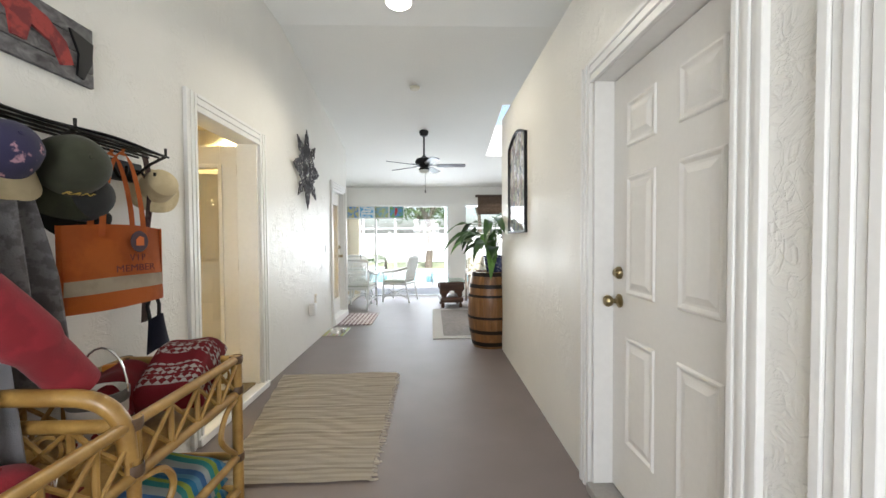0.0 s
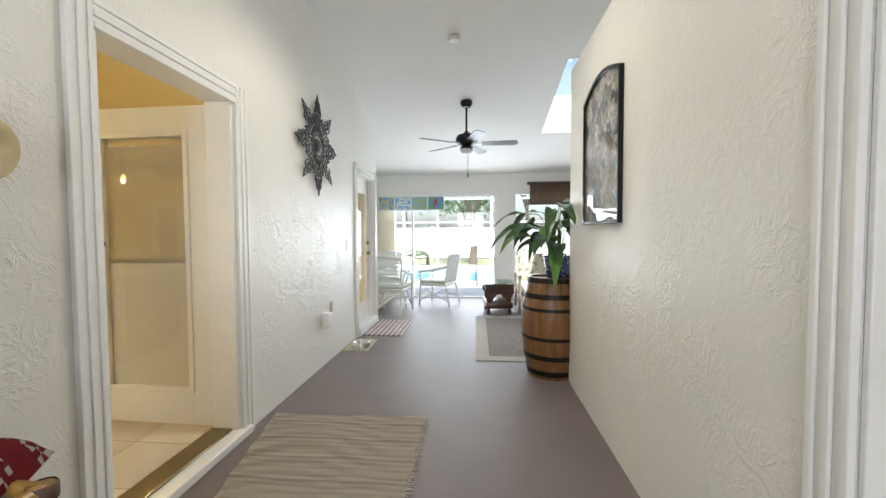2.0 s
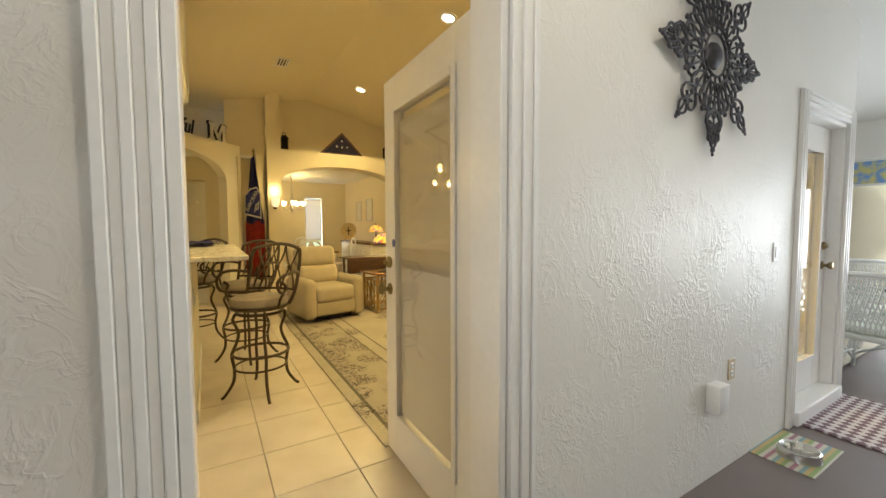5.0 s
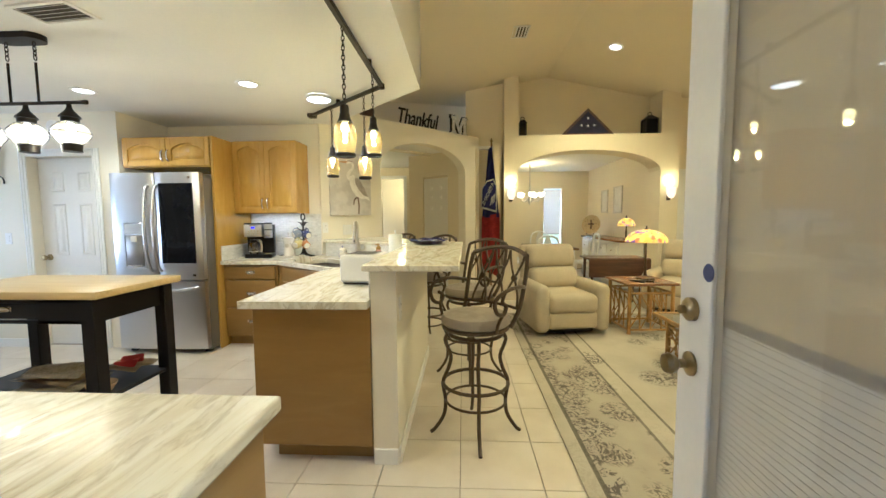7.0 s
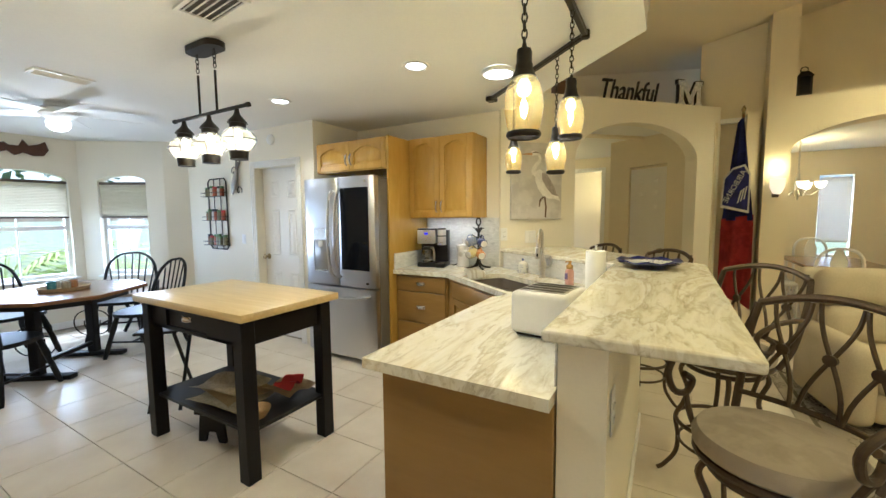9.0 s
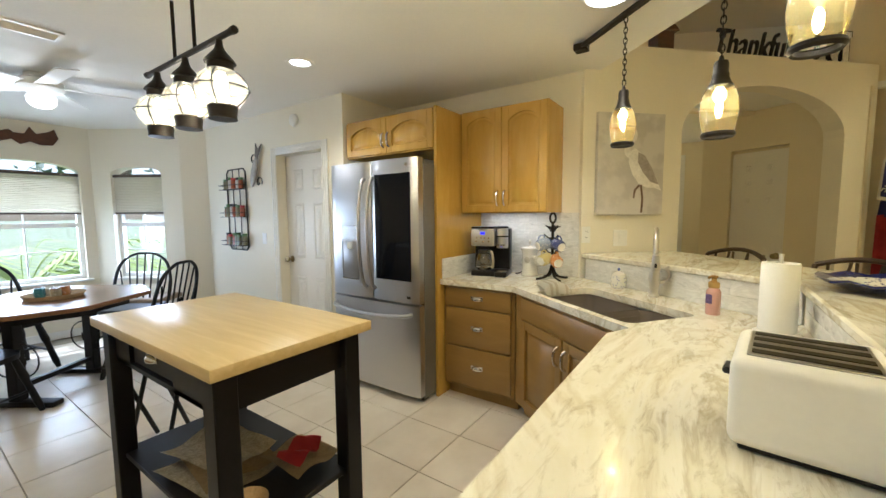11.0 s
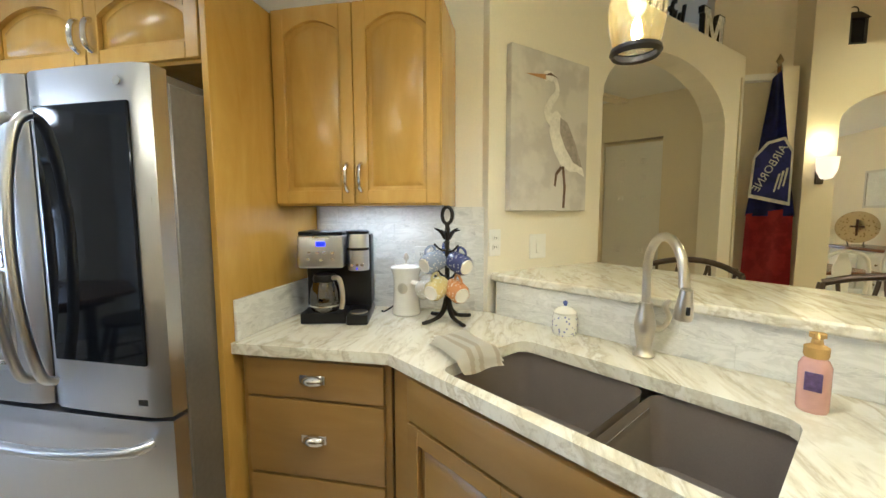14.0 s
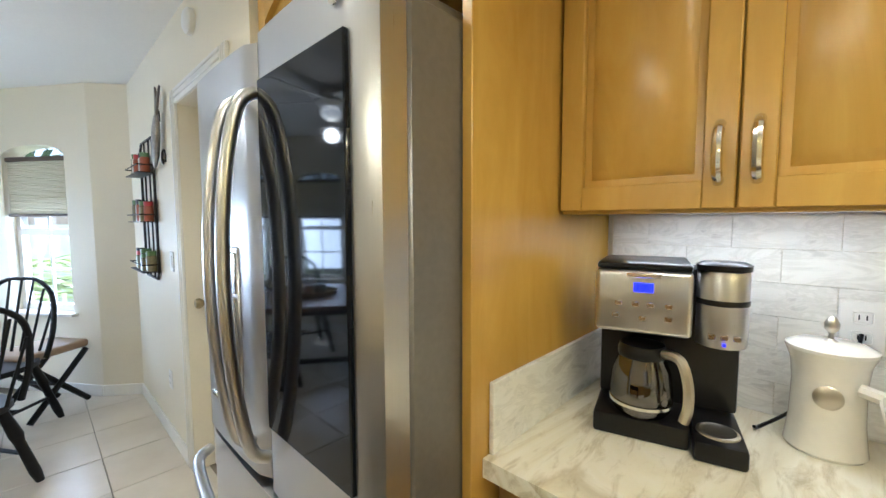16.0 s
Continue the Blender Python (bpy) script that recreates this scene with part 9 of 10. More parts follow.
# white wicker chairs round a glass table
def wicker_chair(at, turn):
    """Faces +y; woven back of crossed strands."""
    c = thing("wicker_chair", "white wicker armchair with a pale cushion", "chair", at, turn, "wicker patio set")
    w = 0.27
    for x in (-w, w):
        part("front_leg", rod(bmesh.new(), (x, 0.25, 0), (x * 0.96, 0.23, 0.62), 0.017), M_WICKER, c)
        part("back_leg", tube(bmesh.new(), [(x * 0.95, -0.34, 0), (x * 0.93, -0.25, 0.42), (x * 1.0, -0.34, 0.92)], 0.017), M_WICKER, c)
        part("arm", tube(bmesh.new(), smooth_line([(x, -0.31, 0.74), (x * 1.12, -0.1, 0.67), (x * 1.1, 0.15, 0.64), (x * 0.98, 0.27, 0.62)], 4), 0.024), M_WICKER, c)
        part("side_brace", tube(bmesh.new(), smooth_line([(x, 0.24, 0.08), (x, 0.0, 0.22), (x * 0.96, -0.30, 0.10)], 4), 0.011), M_WICKER, c)
        part("side_rail", rod(bmesh.new(), (x, 0.24, 0.16), (x * 0.95, -0.31, 0.16), 0.010), M_WICKER, c)
    part("front_rail", tube(bmesh.new(), smooth_line([(-w, 0.245, 0.12), (0, 0.245, 0.24), (w, 0.245, 0.12)], 5), 0.011), M_WICKER, c)
    part("seat", cube(-w, w, -0.27, 0.26, 0.36, 0.41, 0.015, 2), M_WICKER, c)
    part("cushion", cushion(bmesh.new(), -w + 0.02, w - 0.02, -0.24, 0.25, 0.41, 0.47, 0.025, 0.015), M_CUSH, c, "pale striped cushion")
    part("top_rail", tube(bmesh.new(), smooth_line([(-w, -0.34, 0.92), (-0.1, -0.365, 0.94), (0.1, -0.365, 0.94), (w, -0.34, 0.92)], 4), 0.024), M_WICKER, c)
    bmx = bmesh.new()
    n = 17
    for k in range(-n, n + 1):
        for s in (-1, 1):
            x0 = k * 2 * w / n
            x1 = x0 + s * 0.12
            if abs(x0) <= w and abs(x1) <= w:
                tube(bmx, [(x0, -0.262, 0.44), ((x0 + x1) / 2, -0.305 - 0.004 * s, 0.68), (x1, -0.35, 0.92)], 0.0065, 5)
    for z in (0.48, 0.54, 0.60, 0.66, 0.72, 0.78, 0.84, 0.89):
        tube(bmx, [(-w, -0.262 - 0.088 * (z - 0.44) / 0.48, z), (w, -0.262 - 0.088 * (z - 0.44) / 0.48, z)], 0.007, 5)
    part("woven_back", bmx, M_WICKER, c)["kind"] = "stuff"
    return c


M_CUSH = stripes("pale_striped_cushion", [(0.62, 0.62, 0.56), (0.50, 0.54, 0.46)], "X", 0.06)
wc = wicker_chair((-1.42, 7.66, 0), -8)
copy_thing(wc, pose(-0.72, 8.40, 0, 0, 0, 72))
copy_thing(wc, pose(-1.75, 8.72, 0, 0, 0, 190))
gt = thing("patio_table", "round glass patio table with white wicker legs", "table", (-1.50, 8.25, 0))
g = part("glass_top", lathe(bmesh.new(), [(0, 0.70), (0.50, 0.70), (0.505, 0.705), (0.50, 0.712), (0, 0.712)], 40), pane_glass("table_glass", (0.9, 0.97, 0.95)), gt)
for k in range(4):
    c, s = math.cos(radians(45 + 90 * k)), math.sin(radians(45 + 90 * k))
    part("leg", tube(bmesh.new(), smooth_line([(0.36 * c, 0.36 * s, 0), (0.24 * c, 0.24 * s, 0.35), (0.36 * c, 0.36 * s, 0.70)], 5), 0.02), M_WICKER, gt)
part("ring", tube(bmesh.new(), [(0.27 * math.cos(radians(a)), 0.27 * math.sin(radians(a)), 0.30) for a in range(0, 360, 20)], 0.014, 8, True), M_WICKER, gt)
solid("candle_stick", tube(bmesh.new(), [(0, 0, 0), (0, 0, 0.02), (0, 0, 0.03), (0, 0, 0.28), (0, 0, 0.30)], [0.05, 0.05, 0.008, 0.008, 0.012], 12), M_IRON, "thin dark candle stick on the glass table", "candle stick", at=(-1.50, 8.25, 0.7125))

# porch ceiling fan
fn = thing("ceiling_fan", "black five-blade ceiling fan with a light", "ceiling fan", (-0.12, 6.32, 0), 70)
ZT = slope_z(6.32)
part("canopy", lathe(bmesh.new(), [(0, ZT + 0.02), (0.075, ZT + 0.02), (0.075, ZT - 0.03), (0.05, ZT - 0.07), (0.02, ZT - 0.08), (0, ZT - 0.08)], 24), M_BLACK, fn)
part("downrod", rod(bmesh.new(), (0, 0, 2.62), (0, 0, ZT - 0.07), 0.014), M_BLACK, fn)
part("motor", lathe(bmesh.new(), [(0, 2.66), (0.03, 2.66), (0.05, 2.635), (0.12, 2.61), (0.145, 2.57), (0.14, 2.52), (0.10, 2.49), (0.06, 2.47), (0, 2.47)], 30), M_BLACK, fn)
for k in range(5):
    arm = cube(0.11, 0.24, -0.02, 0.02, -0.004, 0.004, 0.002)
    arm.transform(pose(0, 0, 2.505, 0, 0, 72 * k))
    part("blade_iron", arm, M_BLACK, fn)
    bm = prism(bmesh.new(), [(0.20, -0.055), (0.62, -0.07), (0.66, -0.05), (0.67, 0.0), (0.66, 0.05), (0.62, 0.07), (0.20, 0.055)], -0.004, 0.004)
    bm.transform(pose(0, 0, 2.50, -11, 0, 72 * k))
    part("blade", bm, plain("dark_fan_blade", (0.03, 0.028, 0.03), 0.4), fn)
part("light_collar", lathe(bmesh.new(), [(0.06, 2.47), (0.085, 2.455), (0.09, 2.435), (0.085, 2.43)], 24), M_BLACK, fn)
part("light_bowl", lathe(bmesh.new(), [(0.085, 2.43), (0.08, 2.40), (0.05, 2.375), (0, 2.365)], 24), plain("frosted_bowl", (0.72, 0.72, 0.70), 0.4), fn, "frosted glass bowl")
part("pull_chain", rod(bmesh.new(), (0.05, 0, 2.12), (0.05, 0, 2.43), 0.0025, None, 5), M_BLACK, fn)
part("pull_knob", lathe(bmesh.new(), [(0, 2.07), (0.012, 2.08), (0.008, 2.12), (0, 2.125)], 10, pose(0.05, 0, 0)), M_BLACK, fn)
solid("smoke_alarm", lathe(bmesh.new(), [(0, -0.03), (0.05, -0.03), (0.065, -0.015), (0.065, 0.006)], 24), plain("yellowed_plastic", (0.62, 0.58, 0.48), 0.5), "yellowed round smoke alarm on the porch ceiling", "detector", at=(-0.21, 5.11, slope_z(5.11) - 0.004))
pl = thing("porch_light", "lit round ceiling light on the porch", "ceiling light", (-0.29, 3.62, 3.5))
part("rim", lathe(bmesh.new(), [(0.12, -0.001), (0.13, -0.02), (0.115, -0.03)], 24), M_WHITE, pl)
part("diffuser", lathe(bmesh.new(), [(0.118, -0.028), (0.09, -0.05), (0, -0.065)], 24), glowing("lit_porch_diffuser", (1, 0.93, 0.78), 2.0), pl, "glowing diffuser")
downlight((-0.29, 3.62, 3.42), 80, (1.0, 0.90, 0.72))

# ---- coat rack and rattan cart by the entry ----
rk = thing("coat_rack", "black metal wall rack with hooks and a top shelf", "coat rack")
rk.matrix_basis = pose(-1.52, 1.02, 1.62, 0, 0, 90)
part("back_board", cube(0, 1.06, -0.02, 0, 0.0, 0.10, 0.004), M_BLACKWOOD, rk)
for y in (-0.03, -0.08, -0.13, -0.18):
    part("shelf_bar", rod(bmesh.new(), (0, y, 0.13), (1.02, y, 0.13), 0.006, None, 6), M_IRON, rk)
for x in (0.02, 0.5, 1.0):
    part("bracket", tube(bmesh.new(), [(x, -0.01, 0.02), (x, -0.10, 0.09), (x, -0.18, 0.13), (x, -0.18, 0.17)], 0.007, 6), M_IRON, rk)
for k in range(6):
    x = 0.10 + 0.18 * k
    part("hook", tube(bmesh.new(), smooth_line([(x, -0.02, 0.06), (x, -0.06, 0.05), (x, -0.09, 0.0), (x, -0.12, 0.02), (x, -0.125, 0.05)], 4), 0.007, 6), M_IRON, rk)
M_DARKCLOTH = fabric("black_knit", (0.02, 0.018, 0.02))
solid("table_runner", cloth(40, 8, lambda u, v: (-1.505 + 0.19 * v, 1.06 + 0.96 * u, 1.768 + 0.008 * math.sin(9 * u + 2 * v) - 0.05 * max(0.0, v - 0.75)), -0.010), stripes("black_and_white_cotton", [(0.02, 0.018, 0.02)] * 4 + [(0.60, 0.58, 0.55)] + [(0.02, 0.018, 0.02)] * 3 + [(0.60, 0.58, 0.55)] * 2, "X", 0.10), "black and white striped runner lying on the rack shelf", "runner")


def cap_hat(at, turn, tilt, mat, label, brim_mat=None, big=1.0):
    c = thing("cap", label, "cap")
    c.matrix_basis = pose(*at, tilt[0], tilt[1], turn) @ Matrix.Scale(big, 4)
    crown = bmesh.new()
    lathe(crown, [(0, 0.13), (0.03, 0.128), (0.06, 0.115), (0.085, 0.085), (0.095, 0.04), (0.096, 0.0), (0.092, 0.0), (0.09, 0.04), (0.08, 0.08), (0.055, 0.11), (0, 0.124)], 26)
    part("crown", crown, mat, c)
    part("button", lathe(bmesh.new(), [(0, 0.138), (0.008, 0.134), (0.009, 0.129)], 10), mat, c)

    def brim(u, v):
        a = radians(-62 + 124 * u)
        r = 0.094 + 0.075 * v * math.cos(a * 0.9)
        return (r * math.sin(a), -r * math.cos(a), 0.004 - 0.045 * (v * abs(math.sin(a))) - 0.012 * v)
    part("brim", cloth(18, 6, brim, 0.003), brim_mat or mat, c)
    return c


M_OLIVE = fabric("olive_twill", (0.042, 0.045, 0.024), (0.03, 0.032, 0.017), 5, 0.9, 320)
M_BLACKTW = fabric("charcoal_twill", (0.018, 0.018, 0.016))
M_STRAW = fabric("cream_canvas", (0.62, 0.52, 0.32), (0.54, 0.44, 0.26), 6, 0.9, 240)
M_FLOWER = fabric("dark_floral_cotton", (0.025, 0.022, 0.06), (0.40, 0.22, 0.26), 26, 0.9, 240, 0.36, 0.42)
oc = cap_hat((-1.36, 1.50, 1.60), 70, (78, 0), M_OLIVE, "olive green baseball cap hanging on a hook", None, 1.15)
text_part("lettering", "RAN", plain("gold_thread", (0.55, 0.40, 0.08), 0.6), oc, (-0.045, -0.099, 0.035), 90, 0, 0.04, 0.001)
cap_hat((-1.40, 1.60, 1.50), 60, (85, 0), M_BLACKTW, "charcoal baseball cap hanging on a hook")
cap_hat((-1.36, 1.27, 1.60), 75, (60, 0), M_FLOWER, "dark floral cap with a cream brim", M_STRAW, 0.95)
sh = thing("bucket_hat", "cream canvas hat with a soft brim on a hook", "hat")
sh.matrix_basis = pose(-1.45, 2.10, 1.60, 72, 0, 60) @ Matrix.Scale(0.78, 4)
part("crown", lathe(bmesh.new(), [(0, 0.14), (0.06, 0.135), (0.092, 0.11), (0.10, 0.05), (0.102, 0.0), (0.097, 0.0), (0.094, 0.05), (0.086, 0.10), (0, 0.132)], 28), M_STRAW, sh)
bm = lathe(bmesh.new(), [(0.10, 0.0), (0.13, -0.008), (0.165, -0.03), (0.165, -0.034), (0.13, -0.013), (0.097, -0.003)], 32)
for v in bm.verts:
    r = math.hypot(v.co.x, v.co.y)
    if r > 0.12:
        v.co.z += 0.014 * math.sin(3 * math.atan2(v.co.y, v.co.x))
part("brim", bm, M_STRAW, sh)
# orange tote
M_ORANGE = fabric("orange_canvas", (0.62, 0.155, 0.025), (0.52, 0.12, 0.02), 5, 0.9, 260)
M_NATURAL = fabric("natural_canvas", (0.58, 0.50, 0.36), (0.5, 0.42, 0.3), 6, 0.9, 260)
tt = thing("tote_bag", "orange canvas tote bag with a cream band and lettering", "bag")
tt.matrix_basis = pose(-1.38, 1.47, 1.05, 0, 0, 86)
TW, TH = 0.48, 0.335


def tote(z0, z1, off):
    def f(u, v):
        z = z0 + (z1 - z0) * v
        return (TW * u, -off - 0.055 * math.sin(math.pi * u) * (1 - 0.55 * z / TH) - 0.008 * math.sin(8 * u + 9 * z), z + 0.012 * math.sin(math.pi * u) * (z / TH))
    return f


part("front_lower", cloth(24, 5, tote(0.0, 0.068, 0.02), 0.004), M_ORANGE, tt)
part("band", cloth(24, 5, tote(0.068, 0.125, 0.02), 0.004), M_NATURAL, tt, "cream canvas band")
part("front_upper", cloth(24, 8, tote(0.125, TH, 0.02), 0.004), M_ORANGE, tt)
part("back", cloth(10, 6, lambda u, v: (TW * u, -0.004, TH * v), 0.004), M_ORANGE, tt)
for x in (0.0, TW):
    part("gusset", cloth(4, 6, lambda u, v: (x + (0.012 if x else -0.012) * math.sin(math.pi * u), -0.004 - 0.02 * u, TH * v), 0.003), M_ORANGE, tt)
for dy in (-0.055, -0.005):
    part("strap", cloth(20, 2, lambda u, v: (0.13 + 0.21 * u + (v - 0.5) * 0.03 * math.copysign(1, 0.5 - u), dy, TH - 0.04 + 0.36 * math.sin(math.pi * u) ** 0.6 + (v - 0.5) * 0.03 * (1 - abs(2 * u - 1))), 0.004), M_ORANGE, tt, "orange carrying strap")
M_INK = plain("dark_print_ink", (0.05, 0.02, 0.025), 0.7)
part("badge", lathe(bmesh.new(), [(0, 0.003), (0.045, 0.003), (0.047, 0.0)], 26, pose(0.29, -0.074, 0.275, 90, 0, 0)), M_INK, tt, "round dark badge")
part("badge_shape", prism(bmesh.new(), [(0.27, 0.257), (0.31, 0.257), (0.31, 0.293), (0.288, 0.298), (0.27, 0.285)], 0.077, 0.079, XZM), M_ORANGE, tt, smooth=False)
M_INK2 = plain("maroon_print_ink", (0.16, 0.03, 0.015), 0.7)
text_part("lettering", "V I P", M_INK2, tt, (0.235, -0.078, 0.192), 90, 0, 0.042, 0.001)
text_part("lettering", "MEMBER", M_INK2, tt, (0.165, -0.078, 0.148), 90, 0, 0.042, 0.001, 0, "LEFT", 1.3)
# leash and harness, plaque
solid("leash", cloth(16, 2, lambda u, v: (-1.45 + 0.01 * math.sin(9 * u), 2.02 + 0.045 * (v - 0.5) + 0.03 * math.sin(5 * u), 1.78 - 0.86 * u), 0.004), fabric("maroon_webbing", (0.07, 0.025, 0.03), (0.12, 0.08, 0.07), 30), "maroon patterned leash hanging from a hook", "leash")
hn = thing("pet_harness", "navy padded pet harness hanging on the wall", "harness")
hn.matrix_basis = pose(-1.43, 2.02, 0.80, 0, 0, 90)
part("pad", cloth(10, 10, lambda u, v: ((u - 0.5) * 0.15 * (0.7 + 0.5 * v) + 0.02 * v, -0.02 - 0.03 * math.sin(math.pi * u), 0.13 - 0.17 * v + 0.03 * math.sin(3 * u)), 0.012), fabric("navy_mesh", (0.012, 0.014, 0.035)), hn)
for x in (-0.03, 0.03):
    part("strap", tube(bmesh.new(), [(x, -0.015, 0.12), (x * 1.4, -0.01, 0.20), (x * 0.3, -0.01, 0.27)], 0.009, 6), M_DARKCLOTH, hn)
M_BARN = wood("weathered_grey_boards", (0.06, 0.055, 0.055), (0.26, 0.25, 0.25), 0.8, (8, 1.2, 12), 0.0, (0, 0, 0), 0.5)
pq = thing("wood_plaque", "weathered grey board plaque with red and black cut-outs", "plaque")
pq.matrix_basis = pose(-1.52, 1.22, 2.0, 0, 0, 90)
for k in range(4):
    part("board", cube(0, 0.58, -0.022, -0.002, 0.065 * k, 0.065 * k + 0.062, 0.003), M_BARN, pq)
part("red_cutout", prism(bmesh.new(), [(0.16, 0.20), (0.25, 0.23), (0.36, 0.20), (0.44, 0.14), (0.47, 0.06), (0.42, 0.04), (0.38, 0.11), (0.30, 0.14), (0.28, 0.07), (0.23, 0.07), (0.22, 0.15)], 0.022, 0.034, XZM), fabric("red_painted_wood", (0.36, 0.05, 0.04), (0.2, 0.03, 0.03), 18), pq, "red cut-out shape", smooth=False)
part("black_cutout", prism(bmesh.new(), [(0.46, 0.21), (0.57, 0.19), (0.56, 0.10), (0.52, 0.02), (0.49, 0.03), (0.50, 0.12)], 0.022, 0.032, XZM), M_BLACKWOOD, pq, "black cut-out shape", smooth=False)
part("black_cutout", prism(bmesh.new(), [(0.02, 0.24), (0.12, 0.22), (0.10, 0.10), (0.04, 0.12)], 0.022, 0.032, XZM), M_BLACKWOOD, pq, "black cut-out shape", smooth=False)


# hanging clothes
def garment(name, y0, y1, z0, z1, depth, folds, mat, label, phase=0.0, x=-1.42):
    def f(u, v):
        k = 0.55 + 0.45 * min(1, v * 2.2)
        return (x + depth * (0.35 + 0.65 * v) * (0.5 + 0.5 * math.sin(folds * math.pi * u + phase + 0.8 * v)) + 0.03 * math.sin(math.pi * u), (y0 + y1) / 2 + (y1 - y0) * (u - 0.5) * k, z1 + (z0 - z1) * v + 0.02 * math.sin(5 * u))
    return solid(name, cloth(40, 24, f, 0.006), mat, label, "clothing")


M_GREYKNIT = fabric("heather_grey_fleece", (0.34, 0.33, 0.33), (0.22, 0.21, 0.21), 26, 1.0, 150)
M_REDFLEECE = fabric("red_fleece", (0.24, 0.014, 0.022), (0.19, 0.011, 0.017), 8, 1.0, 200)
M_PINK = fabric("pink_fleece", (0.55, 0.26, 0.32))
garment("grey_hoodie", 1.12, 1.44, 0.80, 1.58, 0.16, 5, M_GREYKNIT, "heather grey fleece hoodie hanging on a hook")
garment("grey_jacket", 0.92, 1.16, 0.62, 1.58, 0.18, 4, fabric("pale_grey_fleece", (0.42, 0.42, 0.44)), "pale grey fleece jacket hanging on a hook", 1.0, -1.36)
solid("red_sleeve_jacket", tube(bmesh.new(), smooth_line([(-1.26, 0.86, 1.42), (-1.18, 0.98, 1.24), (-1.13, 1.12, 1.05), (-1.11, 1.24, 0.88)], 6), [0.085] * 7 + [0.075] * 6 + [0.062] * 6, 16), M_REDFLEECE, "red fleece jacket sleeve hanging from the rack", "clothing")
garment("pink_top", 0.84, 1.02, 0.40, 0.66, 0.12, 3, M_PINK, "pink fleece top hanging under the jackets", 0.4, -1.15)

# rattan cart
CX0, CX1, CY0, CY1, CZ = -1.44, -0.93, 0.62, 1.86, 0.78
rc = thing("rattan_cart", "two-tier rattan serving cart with bound joints", "serving cart")
for x in (CX0, CX1):
    for y in (CY0, CY1, 1.22):
        part("post", rod(bmesh.new(), (x, y, 0), (x, y, CZ), 0.024 if y != 1.22 else 0.02), M_RATTAN, rc)
        for z in (0.30, 0.62, 0.765):
            part("binding", lathe(bmesh.new(), [(0.026, 0), (0.029, 0.004), (0.029, 0.034), (0.026, 0.038)], 12, pose(x, y, z - 0.02)), M_WRAP, rc, "dark cane binding")
for z in (0.14, 0.30, 0.60, 0.765):
    for p, q in (((CX0, CY0), (CX1, CY0)), ((CX0, CY1), (CX1, CY1)), ((CX0, CY0), (CX0, CY1)), ((CX1, CY0), (CX1, CY1))):
        part("rail", rod(bmesh.new(), (*p, z), (*q, z), 0.019), M_RATTAN, rc)
part("shelf", cube(CX0, CX1, CY0, CY1, 0.125, 0.14), M_RATTAN, rc)
part("tray", cube(CX0, CX1, CY0, CY1, 0.585, 0.60), M_RATTAN, rc)
for x in (CX0, CX1):
    n = 8
    for k in range(n):
        ya, yb = CY0 + (CY1 - CY0) * k / n, CY0 + (CY1 - CY0) * (k + 1) / n
        part("spindle", rod(bmesh.new(), (x, yb, 0.60), (x, yb, 0.765), 0.011, None, 8), M_RATTAN, rc)
        part("cross_brace", rod(bmesh.new(), (x + 0.006, ya, 0.61), (x + 0.006, yb, 0.755), 0.008, None, 6), M_RATTAN, rc)
        part("cross_brace", rod(bmesh.new(), (x - 0.006, yb, 0.61), (x - 0.006, ya, 0.755), 0.008, None, 6), M_RATTAN, rc)
for y in (CY1, 1.20, CY0):
    for k in range(3):
        xa, xb = CX0 + (CX1 - CX0) * k / 3, CX0 + (CX1 - CX0) * (k + 1) / 3
        part("spindle", rod(bmesh.new(), (xb, y, 0.60), (xb, y, 0.765), 0.011, None, 8), M_RATTAN, rc)
        part("cross_brace", rod(bmesh.new(), (xa, y, 0.61), (xb, y, 0.755), 0.009, None, 6), M_RATTAN, rc)
        part("cross_brace", rod(bmesh.new(), (xb, y, 0.61), (xa, y, 0.755), 0.009, None, 6), M_RATTAN, rc)
        bm = bmesh.new()
        part("cane_ring", tube(bm, [((xa + xb) / 2 + 0.04 * math.cos(radians(a)), y + 0.02, 0.685 + 0.04 * math.sin(radians(a))) for a in range(0, 360, 24)], 0.006, 6, True), M_RATTAN, rc)
part("top_rail", rod(bmesh.new(), (CX0, 1.20, 0.765), (CX1, 1.20, 0.765), 0.021), M_RATTAN, rc)
for y0, y1 in ((1.22, 1.86),):
    part("curved_brace", tube(bmesh.new(), smooth_line([(CX1, y1, 0.58), (CX1 + 0.01, y1 - 0.12, 0.55), (CX1 + 0.01, y1 - 0.16, 0.45), (CX1, y1 - 0.02, 0.32)], 5), 0.012), M_RATTAN, rc)
    part("curved_brace", tube(bmesh.new(), smooth_line([(CX1, y0, 0.58), (CX1 + 0.01, y0 + 0.12, 0.55), (CX1 + 0.01, y0 + 0.16, 0.45), (CX1, y0 + 0.02, 0.32)], 5), 0.012), M_RATTAN, rc)
part("handle", tube(bmesh.new(), smooth_line([(CX1, 1.20, 0.66), (CX1 - 0.01, 1.19, 0.78), (CX1 - 0.07, 1.17, 0.855), (CX1 - 0.20, 1.15, 0.875), (CX1 - 0.38, 1.14, 0.87), (CX0, 1.14, 0.80)], 6), 0.026, 12), M_RATTAN, rc, "bent rattan handle")
# things on the cart


